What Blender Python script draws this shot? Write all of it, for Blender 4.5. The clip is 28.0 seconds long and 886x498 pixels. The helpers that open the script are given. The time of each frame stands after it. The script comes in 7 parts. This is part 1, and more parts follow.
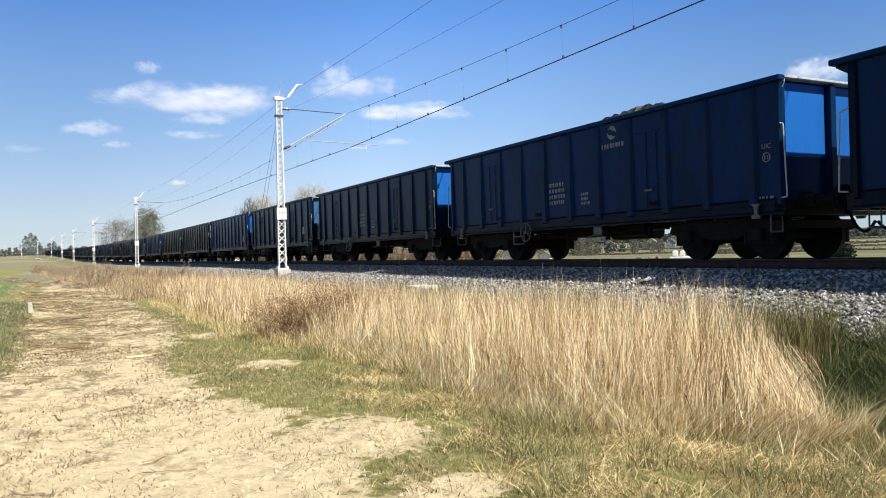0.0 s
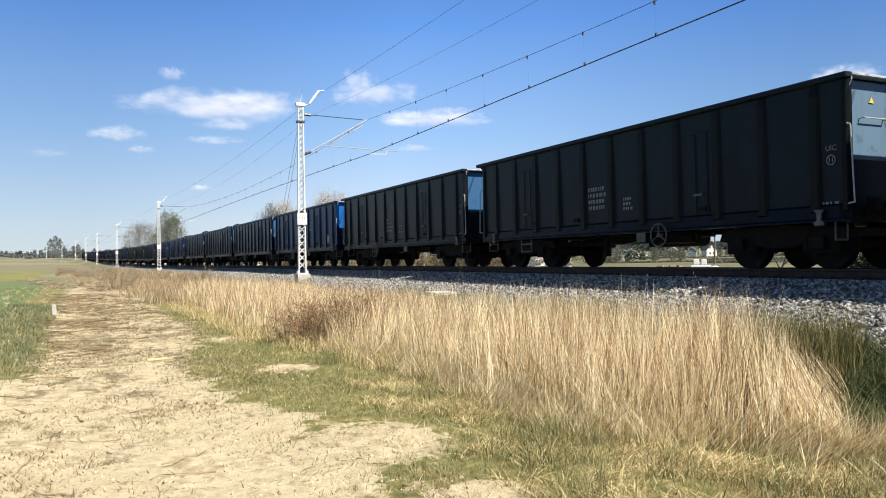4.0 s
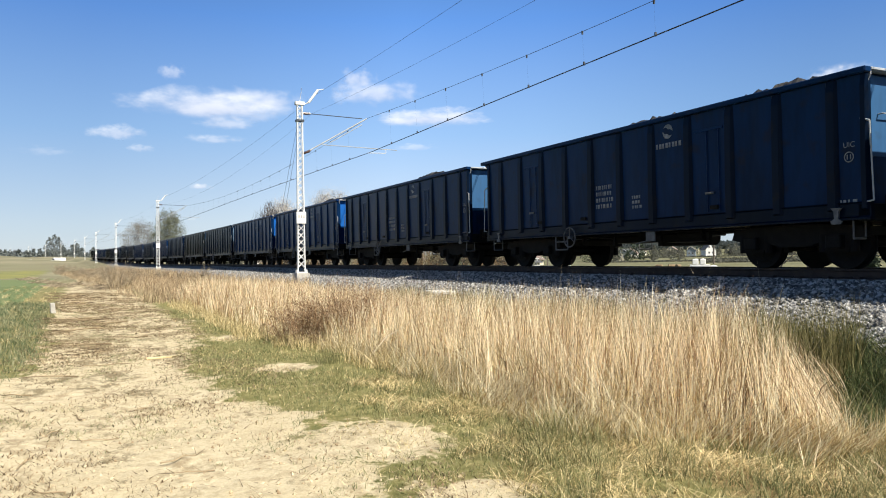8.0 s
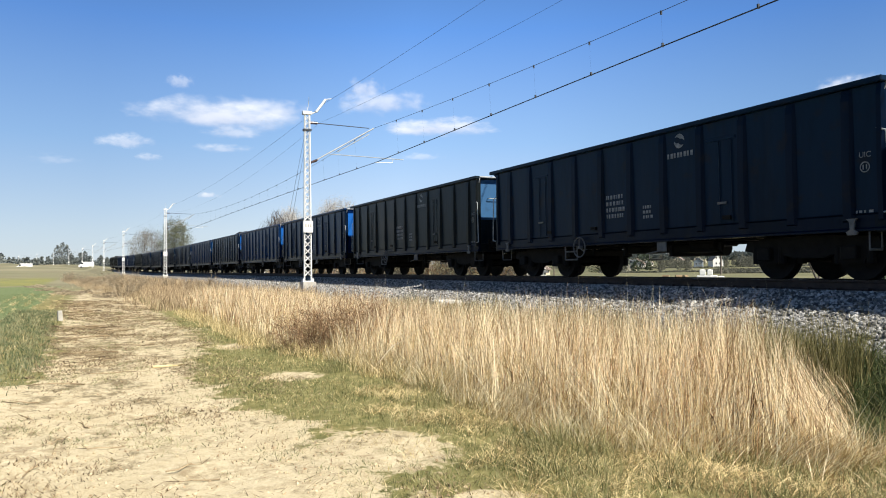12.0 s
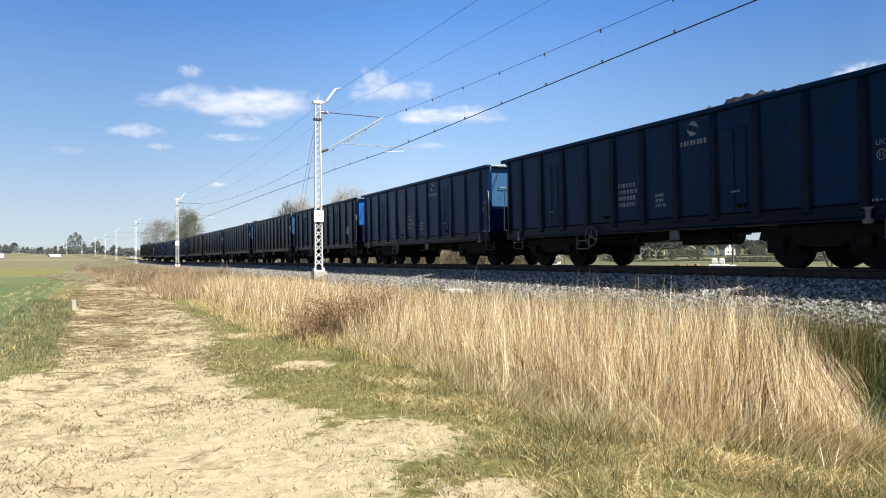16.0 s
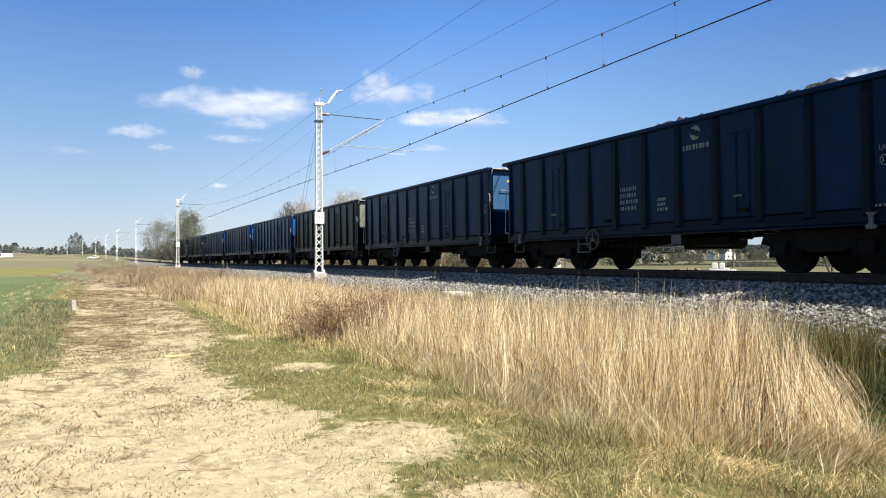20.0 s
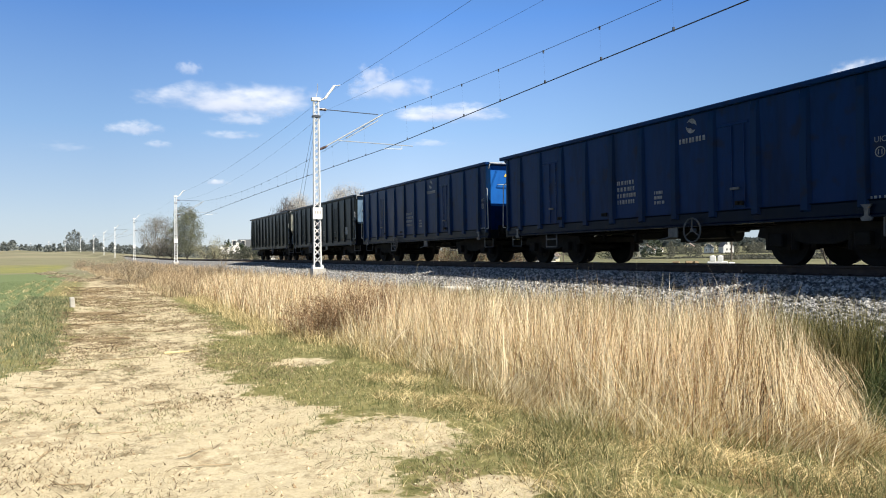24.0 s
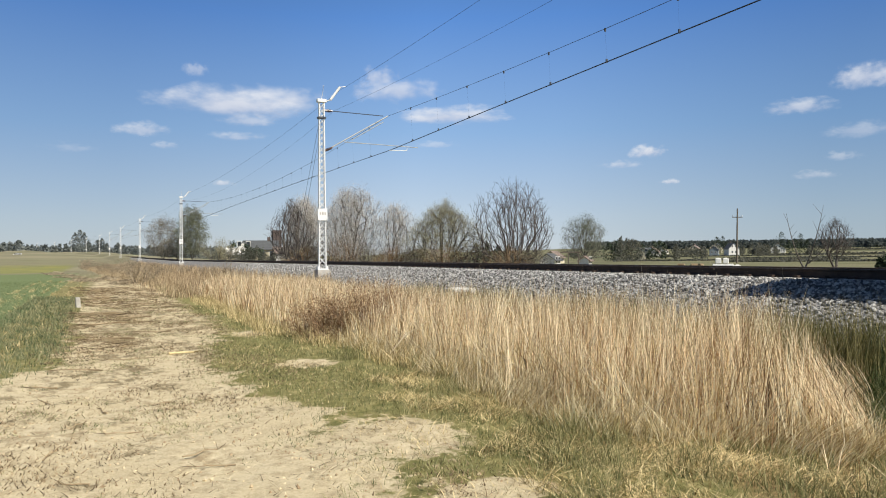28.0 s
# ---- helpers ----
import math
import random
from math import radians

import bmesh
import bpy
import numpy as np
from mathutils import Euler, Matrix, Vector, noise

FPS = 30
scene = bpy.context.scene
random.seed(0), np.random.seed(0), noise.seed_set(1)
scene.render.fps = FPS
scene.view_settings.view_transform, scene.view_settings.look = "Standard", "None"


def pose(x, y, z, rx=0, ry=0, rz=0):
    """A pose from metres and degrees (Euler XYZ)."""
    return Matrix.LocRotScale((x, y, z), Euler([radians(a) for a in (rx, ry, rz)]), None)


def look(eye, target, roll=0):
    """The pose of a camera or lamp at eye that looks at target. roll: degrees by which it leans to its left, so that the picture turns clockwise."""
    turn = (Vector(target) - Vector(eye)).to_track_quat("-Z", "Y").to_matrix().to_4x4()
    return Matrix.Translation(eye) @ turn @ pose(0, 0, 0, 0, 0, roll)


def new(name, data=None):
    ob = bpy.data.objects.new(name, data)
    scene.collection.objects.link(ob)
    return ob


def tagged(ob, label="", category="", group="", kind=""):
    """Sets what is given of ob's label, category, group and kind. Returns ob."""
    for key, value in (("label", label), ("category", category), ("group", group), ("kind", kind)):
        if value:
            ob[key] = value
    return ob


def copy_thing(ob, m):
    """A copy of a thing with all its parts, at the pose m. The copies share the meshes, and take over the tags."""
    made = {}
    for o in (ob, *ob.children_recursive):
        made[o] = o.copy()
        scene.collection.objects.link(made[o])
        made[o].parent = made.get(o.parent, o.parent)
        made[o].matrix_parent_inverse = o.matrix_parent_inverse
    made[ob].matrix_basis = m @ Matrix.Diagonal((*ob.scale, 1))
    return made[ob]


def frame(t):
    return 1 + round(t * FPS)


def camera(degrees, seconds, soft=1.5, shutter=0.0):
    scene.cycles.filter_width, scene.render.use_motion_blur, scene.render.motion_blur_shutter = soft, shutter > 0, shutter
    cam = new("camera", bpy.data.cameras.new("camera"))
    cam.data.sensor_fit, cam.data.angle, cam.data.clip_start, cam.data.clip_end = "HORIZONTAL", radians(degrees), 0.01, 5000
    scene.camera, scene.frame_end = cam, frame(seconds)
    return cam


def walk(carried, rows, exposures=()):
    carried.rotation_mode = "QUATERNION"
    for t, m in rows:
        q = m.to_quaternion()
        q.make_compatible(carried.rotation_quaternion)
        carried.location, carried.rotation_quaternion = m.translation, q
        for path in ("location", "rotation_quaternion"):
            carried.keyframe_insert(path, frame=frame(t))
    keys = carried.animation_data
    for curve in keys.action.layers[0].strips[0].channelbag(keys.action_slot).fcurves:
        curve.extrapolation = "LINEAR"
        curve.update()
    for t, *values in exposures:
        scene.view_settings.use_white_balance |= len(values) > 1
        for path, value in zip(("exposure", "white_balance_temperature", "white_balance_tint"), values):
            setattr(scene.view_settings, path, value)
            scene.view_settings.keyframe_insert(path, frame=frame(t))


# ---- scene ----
cam = camera(60.5, 28.0, soft=1.0)
EYE = (0.0, 0.0, 1.6)
# seconds, yaw, pitch, roll of the hand-held camera, which stays on one spot
PATH = [
    (0.0, -26.206, 0.280, 1.390), (0.5, -26.054, 0.022, 1.265), (1.0, -25.079, -0.349, 1.627), (1.5, -24.827, 0.287, 1.390),
    (2.0, -25.102, -0.006, 1.112), (2.5, -25.311, -0.110, 0.867), (3.0, -25.236, 0.632, 0.871), (3.5, -24.727, 0.828, 0.868),
    (5.5, -25.039, 0.594, 0.620), (6.0, -25.069, 0.698, 0.506), (6.5, -24.966, 0.707, 0.602), (7.0, -25.121, 0.899, 0.326),
    (7.5, -24.707, 0.792, 0.838), (8.0, -24.820, 0.718, 0.778), (8.5, -24.531, 0.685, 0.633), (9.0, -24.582, 0.899, 1.010),
    (9.5, -24.357, 0.997, 0.948), (10.0, -24.121, 1.076, 0.751), (10.5, -24.405, 1.380, 0.870), (11.0, -24.322, 1.993, 0.497),
    (11.5, -24.488, 1.700, 0.499), (12.0, -24.341, 1.442, 0.520), (12.5, -23.950, 1.170, 0.637), (14.5, -24.075, 0.870, 0.492),
    (15.0, -23.796, 0.756, 0.406), (15.5, -23.745, 0.389, 0.483), (16.0, -23.542, 0.632, 0.599), (16.5, -23.429, 0.319, 0.671),
    (17.0, -23.615, 0.820, 0.371), (17.5, -23.795, 1.205, 0.437), (18.0, -23.516, 1.148, 0.441), (18.5, -23.314, 1.088, 0.432),
    (19.0, -23.340, 0.942, 0.500), (19.5, -23.453, 0.755, 0.457), (20.0, -23.520, 0.829, 0.224), (20.5, -23.335, 0.590, 0.586),
    (21.0, -23.338, 0.521, 0.328), (21.5, -22.825, 0.659, 0.464), (23.5, -23.725, 0.683, 0.193), (24.0, -23.637, 0.425, 0.593),
    (24.5, -23.434, 0.453, 0.524), (25.0, -23.582, 0.283, 0.442), (25.5, -23.850, 0.344, 0.438), (26.0, -23.864, 0.599, 0.566),
    (26.5, -23.905, 0.897, 0.313), (27.0, -23.321, 0.898, 0.354), (27.5, -23.412, 0.845, 0.392), (28.0, -23.280, 0.547, 0.402),
]
walk(cam, [(t, pose(*EYE, 90 + p, r, y)) for t, y, p, r in PATH], exposures=[(0.0, 0.55), (25.5, 0.55), (27.0, 0.45), (28.0, 0.18)])

# ---- light ----
SUN_DIR = Vector((1.46, -3.14, 3.67)).normalized()
world = bpy.data.worlds.new("sky")
scene.world = world
world.use_nodes = True
wn = world.node_tree.nodes
sky = wn.new("ShaderNodeTexSky")
sky.sky_type = "NISHITA"
sky.sun_disc = False
sky.sun_elevation = math.asin(SUN_DIR.z)
sky.sun_rotation = math.atan2(SUN_DIR.x, SUN_DIR.y)
sky.air_density, sky.dust_density, sky.ozone_density = 1.0, 0.15, 4.0
wn["Background"].inputs["Strength"].default_value = 0.092
# thin spring haze: pale towards the horizon, deep blue above
wl = world.node_tree.links
way = wn.new("ShaderNodeTexCoord")
part_z = wn.new("ShaderNodeSeparateXYZ")
wl.new(way.outputs["Generated"], part_z.inputs[0])
haze = wn.new("ShaderNodeValToRGB")
stops = [(0.0, (5.15, 5.8, 6.5)), (0.05, (4.65, 5.5, 6.6)), (0.16, (2.5, 4.15, 6.75)), (0.30, (0.9, 2.45, 6.2)), (0.45, (0.36, 0.88, 2.2)), (0.65, (0.18, 0.40, 0.95)), (1.0, (0.12, 0.26, 0.60))]
while len(haze.color_ramp.elements) < len(stops):
    haze.color_ramp.elements.new(0.5)
for e, (p, c) in zip(haze.color_ramp.elements, stops):
    e.position, e.color = p, (*[v / 8 for v in c], 1)
wl.new(part_z.outputs["Z"], haze.inputs[0])
lift = wn.new("ShaderNodeVectorMath")
lift.operation = "SCALE"
lift.inputs["Scale"].default_value = 8.0
wl.new(haze.outputs[0], lift.inputs[0])
both = wn.new("ShaderNodeMix")
both.data_type = "RGBA"
both.inputs["Factor"].default_value = 0.8
wl.new(sky.outputs[0], both.inputs["A"])
# the clear sky is deepest square to the sun, palest ahead
across = wn.new("ShaderNodeMapRange")
across.inputs["From Min"].default_value = -1.0
wl.new(part_z.outputs["X"], across.inputs["Value"])
side = wn.new("ShaderNodeValToRGB")
shades = [(0.0, (0.82, 0.84, 0.86)), (0.5, (0.80, 0.83, 0.86)), (0.58, (0.92, 0.93, 0.94)), (0.68, (1.12, 1.12, 1.12)), (0.76, (1.02, 1.04, 1.06)), (0.88, (0.66, 0.74, 0.80)), (1.0, (0.58, 0.67, 0.75))]
while len(side.color_ramp.elements) < len(shades):
    side.color_ramp.elements.new(0.5)
for e, (p, v) in zip(side.color_ramp.elements, shades):
    e.position, e.color = p, (*v, 1)
wl.new(across.outputs[0], side.inputs[0])
tone = wn.new("ShaderNodeVectorMath")
tone.operation = "MULTIPLY"
wl.new(lift.outputs[0], tone.inputs[0])
wl.new(side.outputs[0], tone.inputs[1])
wl.new(tone.outputs[0], both.inputs["B"])
wl.new(both.outputs["Result"], wn["Background"].inputs["Color"])
sun = new("sun", bpy.data.lights.new("sun", "SUN"))
sun.data.energy, sun.data.angle, sun.data.color = 5.95, radians(0.55), (0.98, 0.915, 0.795)
sun.matrix_world = look((0, 0, 60), Vector((0, 0, 60)) - SUN_DIR)

# ---- plan ----
RAIL_Z, SIDE_U, MID_U = 1.32, 11.25, 12.75
CURVE, S1, S2, R2 = 1 / 2474.0, 126.0, 293.0, 1452.0


def bend(s):
    """Sideways shift of the line, which curves gently to the left, at s metres ahead."""
    s = np.asarray(s, float)
    near = np.minimum(s, S1)
    o = -0.5 * CURVE * near ** 2 - CURVE * S1 * np.maximum(s - S1, 0)
    return o - np.minimum(np.maximum(s - S2, 0), 400) ** 2 / (2 * R2)


def heading(s):
    return math.degrees(math.atan((float(bend(s + 0.5)) - float(bend(s - 0.5)))))


def on_line(u, s, z, turn=0.0):
    """Pose at lateral u and s metres along the line."""
    return pose(u + float(bend(s)), s, z, 0, 0, -heading(s) + turn)


# ---- mesh helpers ----
def mesh_np(name, verts, faces, mats=(), smooth=False):
    """A mesh out of arrays: faces is (n, k)."""
    verts, faces = np.asarray(verts, np.float32), np.asarray(faces, np.int32)
    me = bpy.data.meshes.new(name)
    n, k = faces.shape
    me.vertices.add(len(verts))
    me.vertices.foreach_set("co", verts.ravel())
    me.loops.add(n * k)
    me.loops.foreach_set("vertex_index", faces.ravel())
    me.polygons.add(n)
    me.polygons.foreach_set("loop_start", np.arange(0, n * k, k, dtype=np.int32))
    me.polygons.foreach_set("use_smooth", np.full(n, smooth))
    me.update(calc_edges=True)
    for m in mats:
        me.materials.append(m)
    return me


def box(bm, x0, x1, y0, y1, z0, z1, bevel=0.0):
    r = bmesh.ops.create_cube(bm, size=1.0)
    bmesh.ops.scale(bm, vec=(x1 - x0, y1 - y0, z1 - z0), verts=r["verts"])
    bmesh.ops.translate(bm, vec=((x0 + x1) / 2, (y0 + y1) / 2, (z0 + z1) / 2), verts=r["verts"])
    if bevel:
        es = list({e for v in r["verts"] for e in v.link_edges})
        bmesh.ops.bevel(bm, geom=es, offset=bevel, segments=1, affect="EDGES")
    return bm


def rod(bm, a, b, r, n=8, r2=None):
    """A round bar from a to b."""
    a, b = Vector(a), Vector(b)
    d = b - a
    m = Matrix.Translation((a + b) / 2) @ d.to_track_quat("Z", "Y").to_matrix().to_4x4()
    bmesh.ops.create_cone(bm, cap_ends=True, segments=n, radius1=r, radius2=r if r2 is None else r2, depth=d.length, matrix=m)
    return bm


def prism(bm, pts, axis, lo, hi):
    """Extrudes an outline of (p, q) pairs along axis 'x' or 'y' from lo to hi."""
    def at(p, q, w):
        return (w, p, q) if axis == "x" else (p, w, q)
    a = [bm.verts.new(at(p, q, lo)) for p, q in pts]
    b = [bm.verts.new(at(p, q, hi)) for p, q in pts]
    n = len(pts)
    bm.faces.new(a)
    bm.faces.new(b[::-1])
    for i in range(n):
        bm.faces.new((a[i], b[i], b[(i + 1) % n], a[(i + 1) % n]))
    bmesh.ops.recalc_face_normals(bm, faces=bm.faces[:])
    return bm


def mesh_of(name, bm, material, smooth=False):
    me = bpy.data.meshes.new(name)
    bm.to_mesh(me)
    bm.free()
    if smooth:
        me.polygons.foreach_set("use_smooth", np.full(len(me.polygons), True))
    if material:
        me.materials.append(material)
    return me


def part(name, bm, material, parent=None, label="", smooth=False, m=None):
    """Links a bmesh, or a ready mesh, as one mesh object under its thing or part."""
    me = bm if isinstance(bm, bpy.types.Mesh) else mesh_of(name, bm, material, smooth)
    ob = new(name, me)
    if parent:
        ob.parent = parent
    if m is not None:
        ob.matrix_basis = m
    if label:
        ob["label"] = label
    return ob


def paint_over(ob, material):
    """Gives one object its own material on a shared mesh."""
    ob.material_slots[0].link = "OBJECT"
    ob.material_slots[0].material = material


# ---- materials ----
def material(name, colours, scale=4.0, rough=0.7, metal=0.0, bump=0.2, fine=40.0, islands=0.0, stretch=(1, 1, 1), spec=0.4, objects=0.0, trans=0.0):
    """Two scales of noise over two or three colours, with fine relief. islands, objects: how much each piece differs from the next."""
    m = bpy.data.materials.new(name)
    m.use_nodes = True
    nt = m.node_tree
    n, l = nt.nodes, nt.links
    bsdf = n["Principled BSDF"]
    bsdf.inputs["Roughness"].default_value = rough
    bsdf.inputs["Metallic"].default_value = metal
    bsdf.inputs["Specular IOR Level"].default_value = spec
    co = n.new("ShaderNodeTexCoord")
    mp = n.new("ShaderNodeMapping")
    mp.inputs["Scale"].default_value = stretch
    l.new(co.outputs["Object"], mp.inputs["Vector"])
    big, small = n.new("ShaderNodeTexNoise"), n.new("ShaderNodeTexNoise")
    for tex, s, d in ((big, scale, 5), (small, fine, 3)):
        tex.inputs["Scale"].default_value = s
        tex.inputs["Detail"].default_value = d
        l.new(mp.outputs[0], tex.inputs["Vector"])
    mix = n.new("ShaderNodeMath")
    mix.operation = "MULTIPLY_ADD"
    l.new(small.outputs["Fac"], mix.inputs[0])
    mix.inputs[1].default_value = 0.35
    l.new(big.outputs["Fac"], mix.inputs[2])
    last = mix
    for on, kind, out in ((islands, "ShaderNodeNewGeometry", "Random Per Island"), (objects, "ShaderNodeObjectInfo", "Random")):
        if on:
            g = n.new(kind)
            a = n.new("ShaderNodeMath")
            a.operation = "MULTIPLY_ADD"
            l.new(g.outputs[out], a.inputs[0])
            a.inputs[1].default_value = on
            l.new(last.outputs[0], a.inputs[2])
            b = n.new("ShaderNodeMath")
            b.operation = "SUBTRACT"
            l.new(a.outputs[0], b.inputs[0])
            b.inputs[1].default_value = on / 2
            last = b
    ramp = n.new("ShaderNodeValToRGB")
    el = ramp.color_ramp.elements
    while len(el) < len(colours):
        el.new(0.5)
    for i, c in enumerate(colours):
        el[i].position = 0.42 + 0.5 * i / (len(colours) - 1)
        el[i].color = (*c, 1)
    l.new(last.outputs[0], ramp.inputs[0])
    l.new(ramp.outputs[0], bsdf.inputs["Base Color"])
    if bump:
        bp = n.new("ShaderNodeBump")
        bp.inputs["Strength"].default_value = bump
        bp.inputs["Distance"].default_value = 0.02
        l.new(small.outputs["Fac"], bp.inputs["Height"])
        l.new(bp.outputs[0], bsdf.inputs["Normal"])
    if trans:
        tr = n.new("ShaderNodeBsdfTranslucent")
        l.new(ramp.outputs[0], tr.inputs["Color"])
        ms = n.new("ShaderNodeMixShader")
        ms.inputs[0].default_value = trans
        l.new(bsdf.outputs[0], ms.inputs[1])
        l.new(tr.outputs[0], ms.inputs[2])
        l.new(ms.outputs[0], n["Material Output"].inputs["Surface"])
    return m


def wagon_paint(name, colour, dark, rust=0.5, dust=0.09, spec=0.065, rough=0.30):
    """Old wagon paint: coal dust and rust in blotches, pale dust in streaks that run down the sheet."""
    m = material(name, (dark, colour, colour), 1.3, rough, 0.0, 0.10, 9.0, stretch=(1, 1, 0.25), spec=spec, objects=0.12)
    nt = m.node_tree
    n, l = nt.nodes, nt.links
    ramp = next(x for x in n if x.bl_idname == "ShaderNodeValToRGB")
    co = next(x for x in n if x.bl_idname == "ShaderNodeTexCoord")
    last = ramp.outputs[0]
    for scale, detail, stretch, lo, hi, most, tint in ((2.6, 8, (1, 1, 1), 0.58, 0.70, rust, (0.016, 0.014, 0.014)), (3.2, 7, (1, 1.0, 0.10), 0.50, 0.74, dust, (0.045, 0.050, 0.056))):
        mp = n.new("ShaderNodeMapping")
        mp.inputs["Scale"].default_value = stretch
        l.new(co.outputs["Object"], mp.inputs["Vector"])
        tex = n.new("ShaderNodeTexNoise")
        tex.inputs["Scale"].default_value, tex.inputs["Detail"].default_value = scale, detail
        l.new(mp.outputs[0], tex.inputs["Vector"])
        r2 = n.new("ShaderNodeMapRange")
        r2.inputs["From Min"].default_value, r2.inputs["From Max"].default_value, r2.inputs["To Max"].default_value = lo, hi, most
        l.new(tex.outputs["Fac"], r2.inputs["Value"])
        mx = n.new("ShaderNodeMix")
        mx.data_type = "RGBA"
        l.new(r2.outputs[0], mx.inputs["Factor"])
        l.new(last, mx.inputs["A"])
        mx.inputs["B"].default_value = (*tint, 1)
        last = mx.outputs["Result"]
    l.new(last, n["Principled BSDF"].inputs["Base Color"])
    return m


BLUE = wagon_paint("wagon_blue", (0.0019, 0.0215, 0.090), (0.0014, 0.013, 0.052))
NAVY = wagon_paint("wagon_navy", (0.0024, 0.0200, 0.070), (0.0017, 0.0120, 0.039))
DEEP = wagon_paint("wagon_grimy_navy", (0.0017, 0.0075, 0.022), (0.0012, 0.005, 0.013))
SLATE = wagon_paint("wagon_slate", (0.012, 0.020, 0.028), (0.008, 0.013, 0.018))
INK = wagon_paint("wagon_ink", (0.0036, 0.0152, 0.037), (0.0025, 0.0095, 0.022))
SOOT = wagon_paint("wagon_soot", (0.0085, 0.011, 0.012), (0.005, 0.0065, 0.007))
# light put into colour: the wagons' blue as sunlit, body paints as shaded
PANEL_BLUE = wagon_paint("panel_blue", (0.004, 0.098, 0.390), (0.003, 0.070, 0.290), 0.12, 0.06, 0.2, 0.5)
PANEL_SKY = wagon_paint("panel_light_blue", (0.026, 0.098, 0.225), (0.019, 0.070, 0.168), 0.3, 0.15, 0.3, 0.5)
PANEL_PALE = wagon_paint("panel_pale", (0.095, 0.165, 0.250), (0.050, 0.105, 0.175), 0.6, 0.3, 0.5, 0.5)
PANEL_RUST = wagon_paint("panel_rusty", (0.20, 0.205, 0.18), (0.10, 0.095, 0.08), 0.9, 0.3, 0.5, 0.5)
IRON = material("black_iron", ((0.005, 0.0047, 0.0045), (0.013, 0.012, 0.011)), 5, 0.8, 0.0, 0.25, spec=0.15)
DULL = material("dull_grey_steel", ((0.06, 0.062, 0.065), (0.14, 0.145, 0.15)), 6, 0.6)
TREAD = material("worn_steel", ((0.10, 0.09, 0.085), (0.22, 0.20, 0.19)), 9, 0.4, 0.8, 0.1)
RAIL_RUST = material("rail_rust", ((0.030, 0.021, 0.017), (0.066, 0.044, 0.033)), 7, 0.85, 0.0, 0.3)
COAL = material("coal", ((0.006, 0.006, 0.007), (0.028, 0.028, 0.031)), 6, 0.6, 0.0, 0.8, 14)
WHITE_MARK = material("faded_white_paint", ((0.10, 0.11, 0.125), (0.27, 0.285, 0.30)), 12, 0.6)
PAPER = material("pale_paper", ((0.27, 0.275, 0.28), (0.40, 0.405, 0.41)), 5, 0.7, 0, 0.05)
YELLOW = material("warning_yellow", ((0.65, 0.42, 0.06), (0.75, 0.50, 0.08)), 9, 0.5)
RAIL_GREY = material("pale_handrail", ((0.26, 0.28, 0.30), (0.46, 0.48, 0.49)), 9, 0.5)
GALV = material("white_mast_paint", ((0.62, 0.63, 0.63), (0.85, 0.85, 0.84)), 3, 0.5, 0.0, 0.06)
CONCRETE = material("concrete", ((0.36, 0.34, 0.31), (0.55, 0.53, 0.49)), 5, 0.9, 0.0, 0.3)
DARK_INS = material("brown_insulator", ((0.05, 0.022, 0.016), (0.10, 0.045, 0.03)), 6, 0.25)
WIRE = material("weathered_wire", ((0.035, 0.042, 0.055), (0.07, 0.08, 0.10)), 6, 0.6, 0.3)
STONE = material("ballast_stone", ((0.075, 0.074, 0.071), (0.225, 0.222, 0.214), (0.50, 0.495, 0.48)), 9, 0.9, 0.0, 0.4, 60, islands=0.7)

# ---- ground ----
def rise(u, s, x):
    """Height of the land: track road, ditch, bank under the line, low hills far behind it."""
    prof = np.interp(u, [-400, -60, -8, -2, -1.2, 0.2, 2.0, 4.2, 5.2, 6.8, 7.6, 8.3, 9.1, 10.4, 15.1, 16.6, 19, 40],
                     [0.3, 0.0, 0.02, 0.06, 0.02, -0.03, 0.0, 0.03, -0.08, -0.06, 0.14, 0.38, 0.58, 0.80, 0.86, 0.55, 0.05, -0.1])
    flat = np.interp(u, [-400, -60, -8, 40], [0.3, 0.0, 0.0, -0.1])
    w = np.clip((s - 560) / 60, 0, 1)
    z = prof * (1 - w) + flat * w
    d = np.hypot(x, s)
    az = np.degrees(np.arctan2(x, s))
    right = np.clip((az - 8) / 25, 0, 1) * np.clip((170 - az) / 30, 0, 1)
    z = z + right * np.interp(d, [0, 140, 260, 420, 800, 1300, 2200, 4500], [0, 0, -0.4, 1.0, 6.5, 13, 18, 20])
    left = np.clip((10 - az) / 10, 0, 1) * np.clip((az + 120) / 40, 0, 1)
    clear = np.clip((4 - u) / 16, 0, 1) * np.clip((640 - s) / 60, 0, 1) + np.clip((s - 580) / 60, 0, 1)
    return z + left * (np.interp(d, [0, 150, 330, 500, 900, 4500], [0, 0, 0.9, 2.0, 4.0, 5.0]) + clear * np.interp(d, [0, 150, 330, 500, 900, 4500], [0, 0, 1.5, 2.6, 4.2, 9.0]))


def grade(s):
    """The line climbs a little in the distance."""
    return np.interp(s, [-60, 130, 200, 290, 400, 600], [0, 0, 0.5, 1.4, 2.6, 3.2])


def fbm(x, y, f, seed=0.0):
    a = np.sin(x * f * 1.3 + seed) * np.cos(y * f * 1.7 + seed * 2.1) + 0.6 * np.sin(x * f * 3.1 + y * f * 2.3 + seed) + 0.4 * np.cos(y * f * 5.3 - x * f * 4.1 + seed * 3)
    return a / 2.0


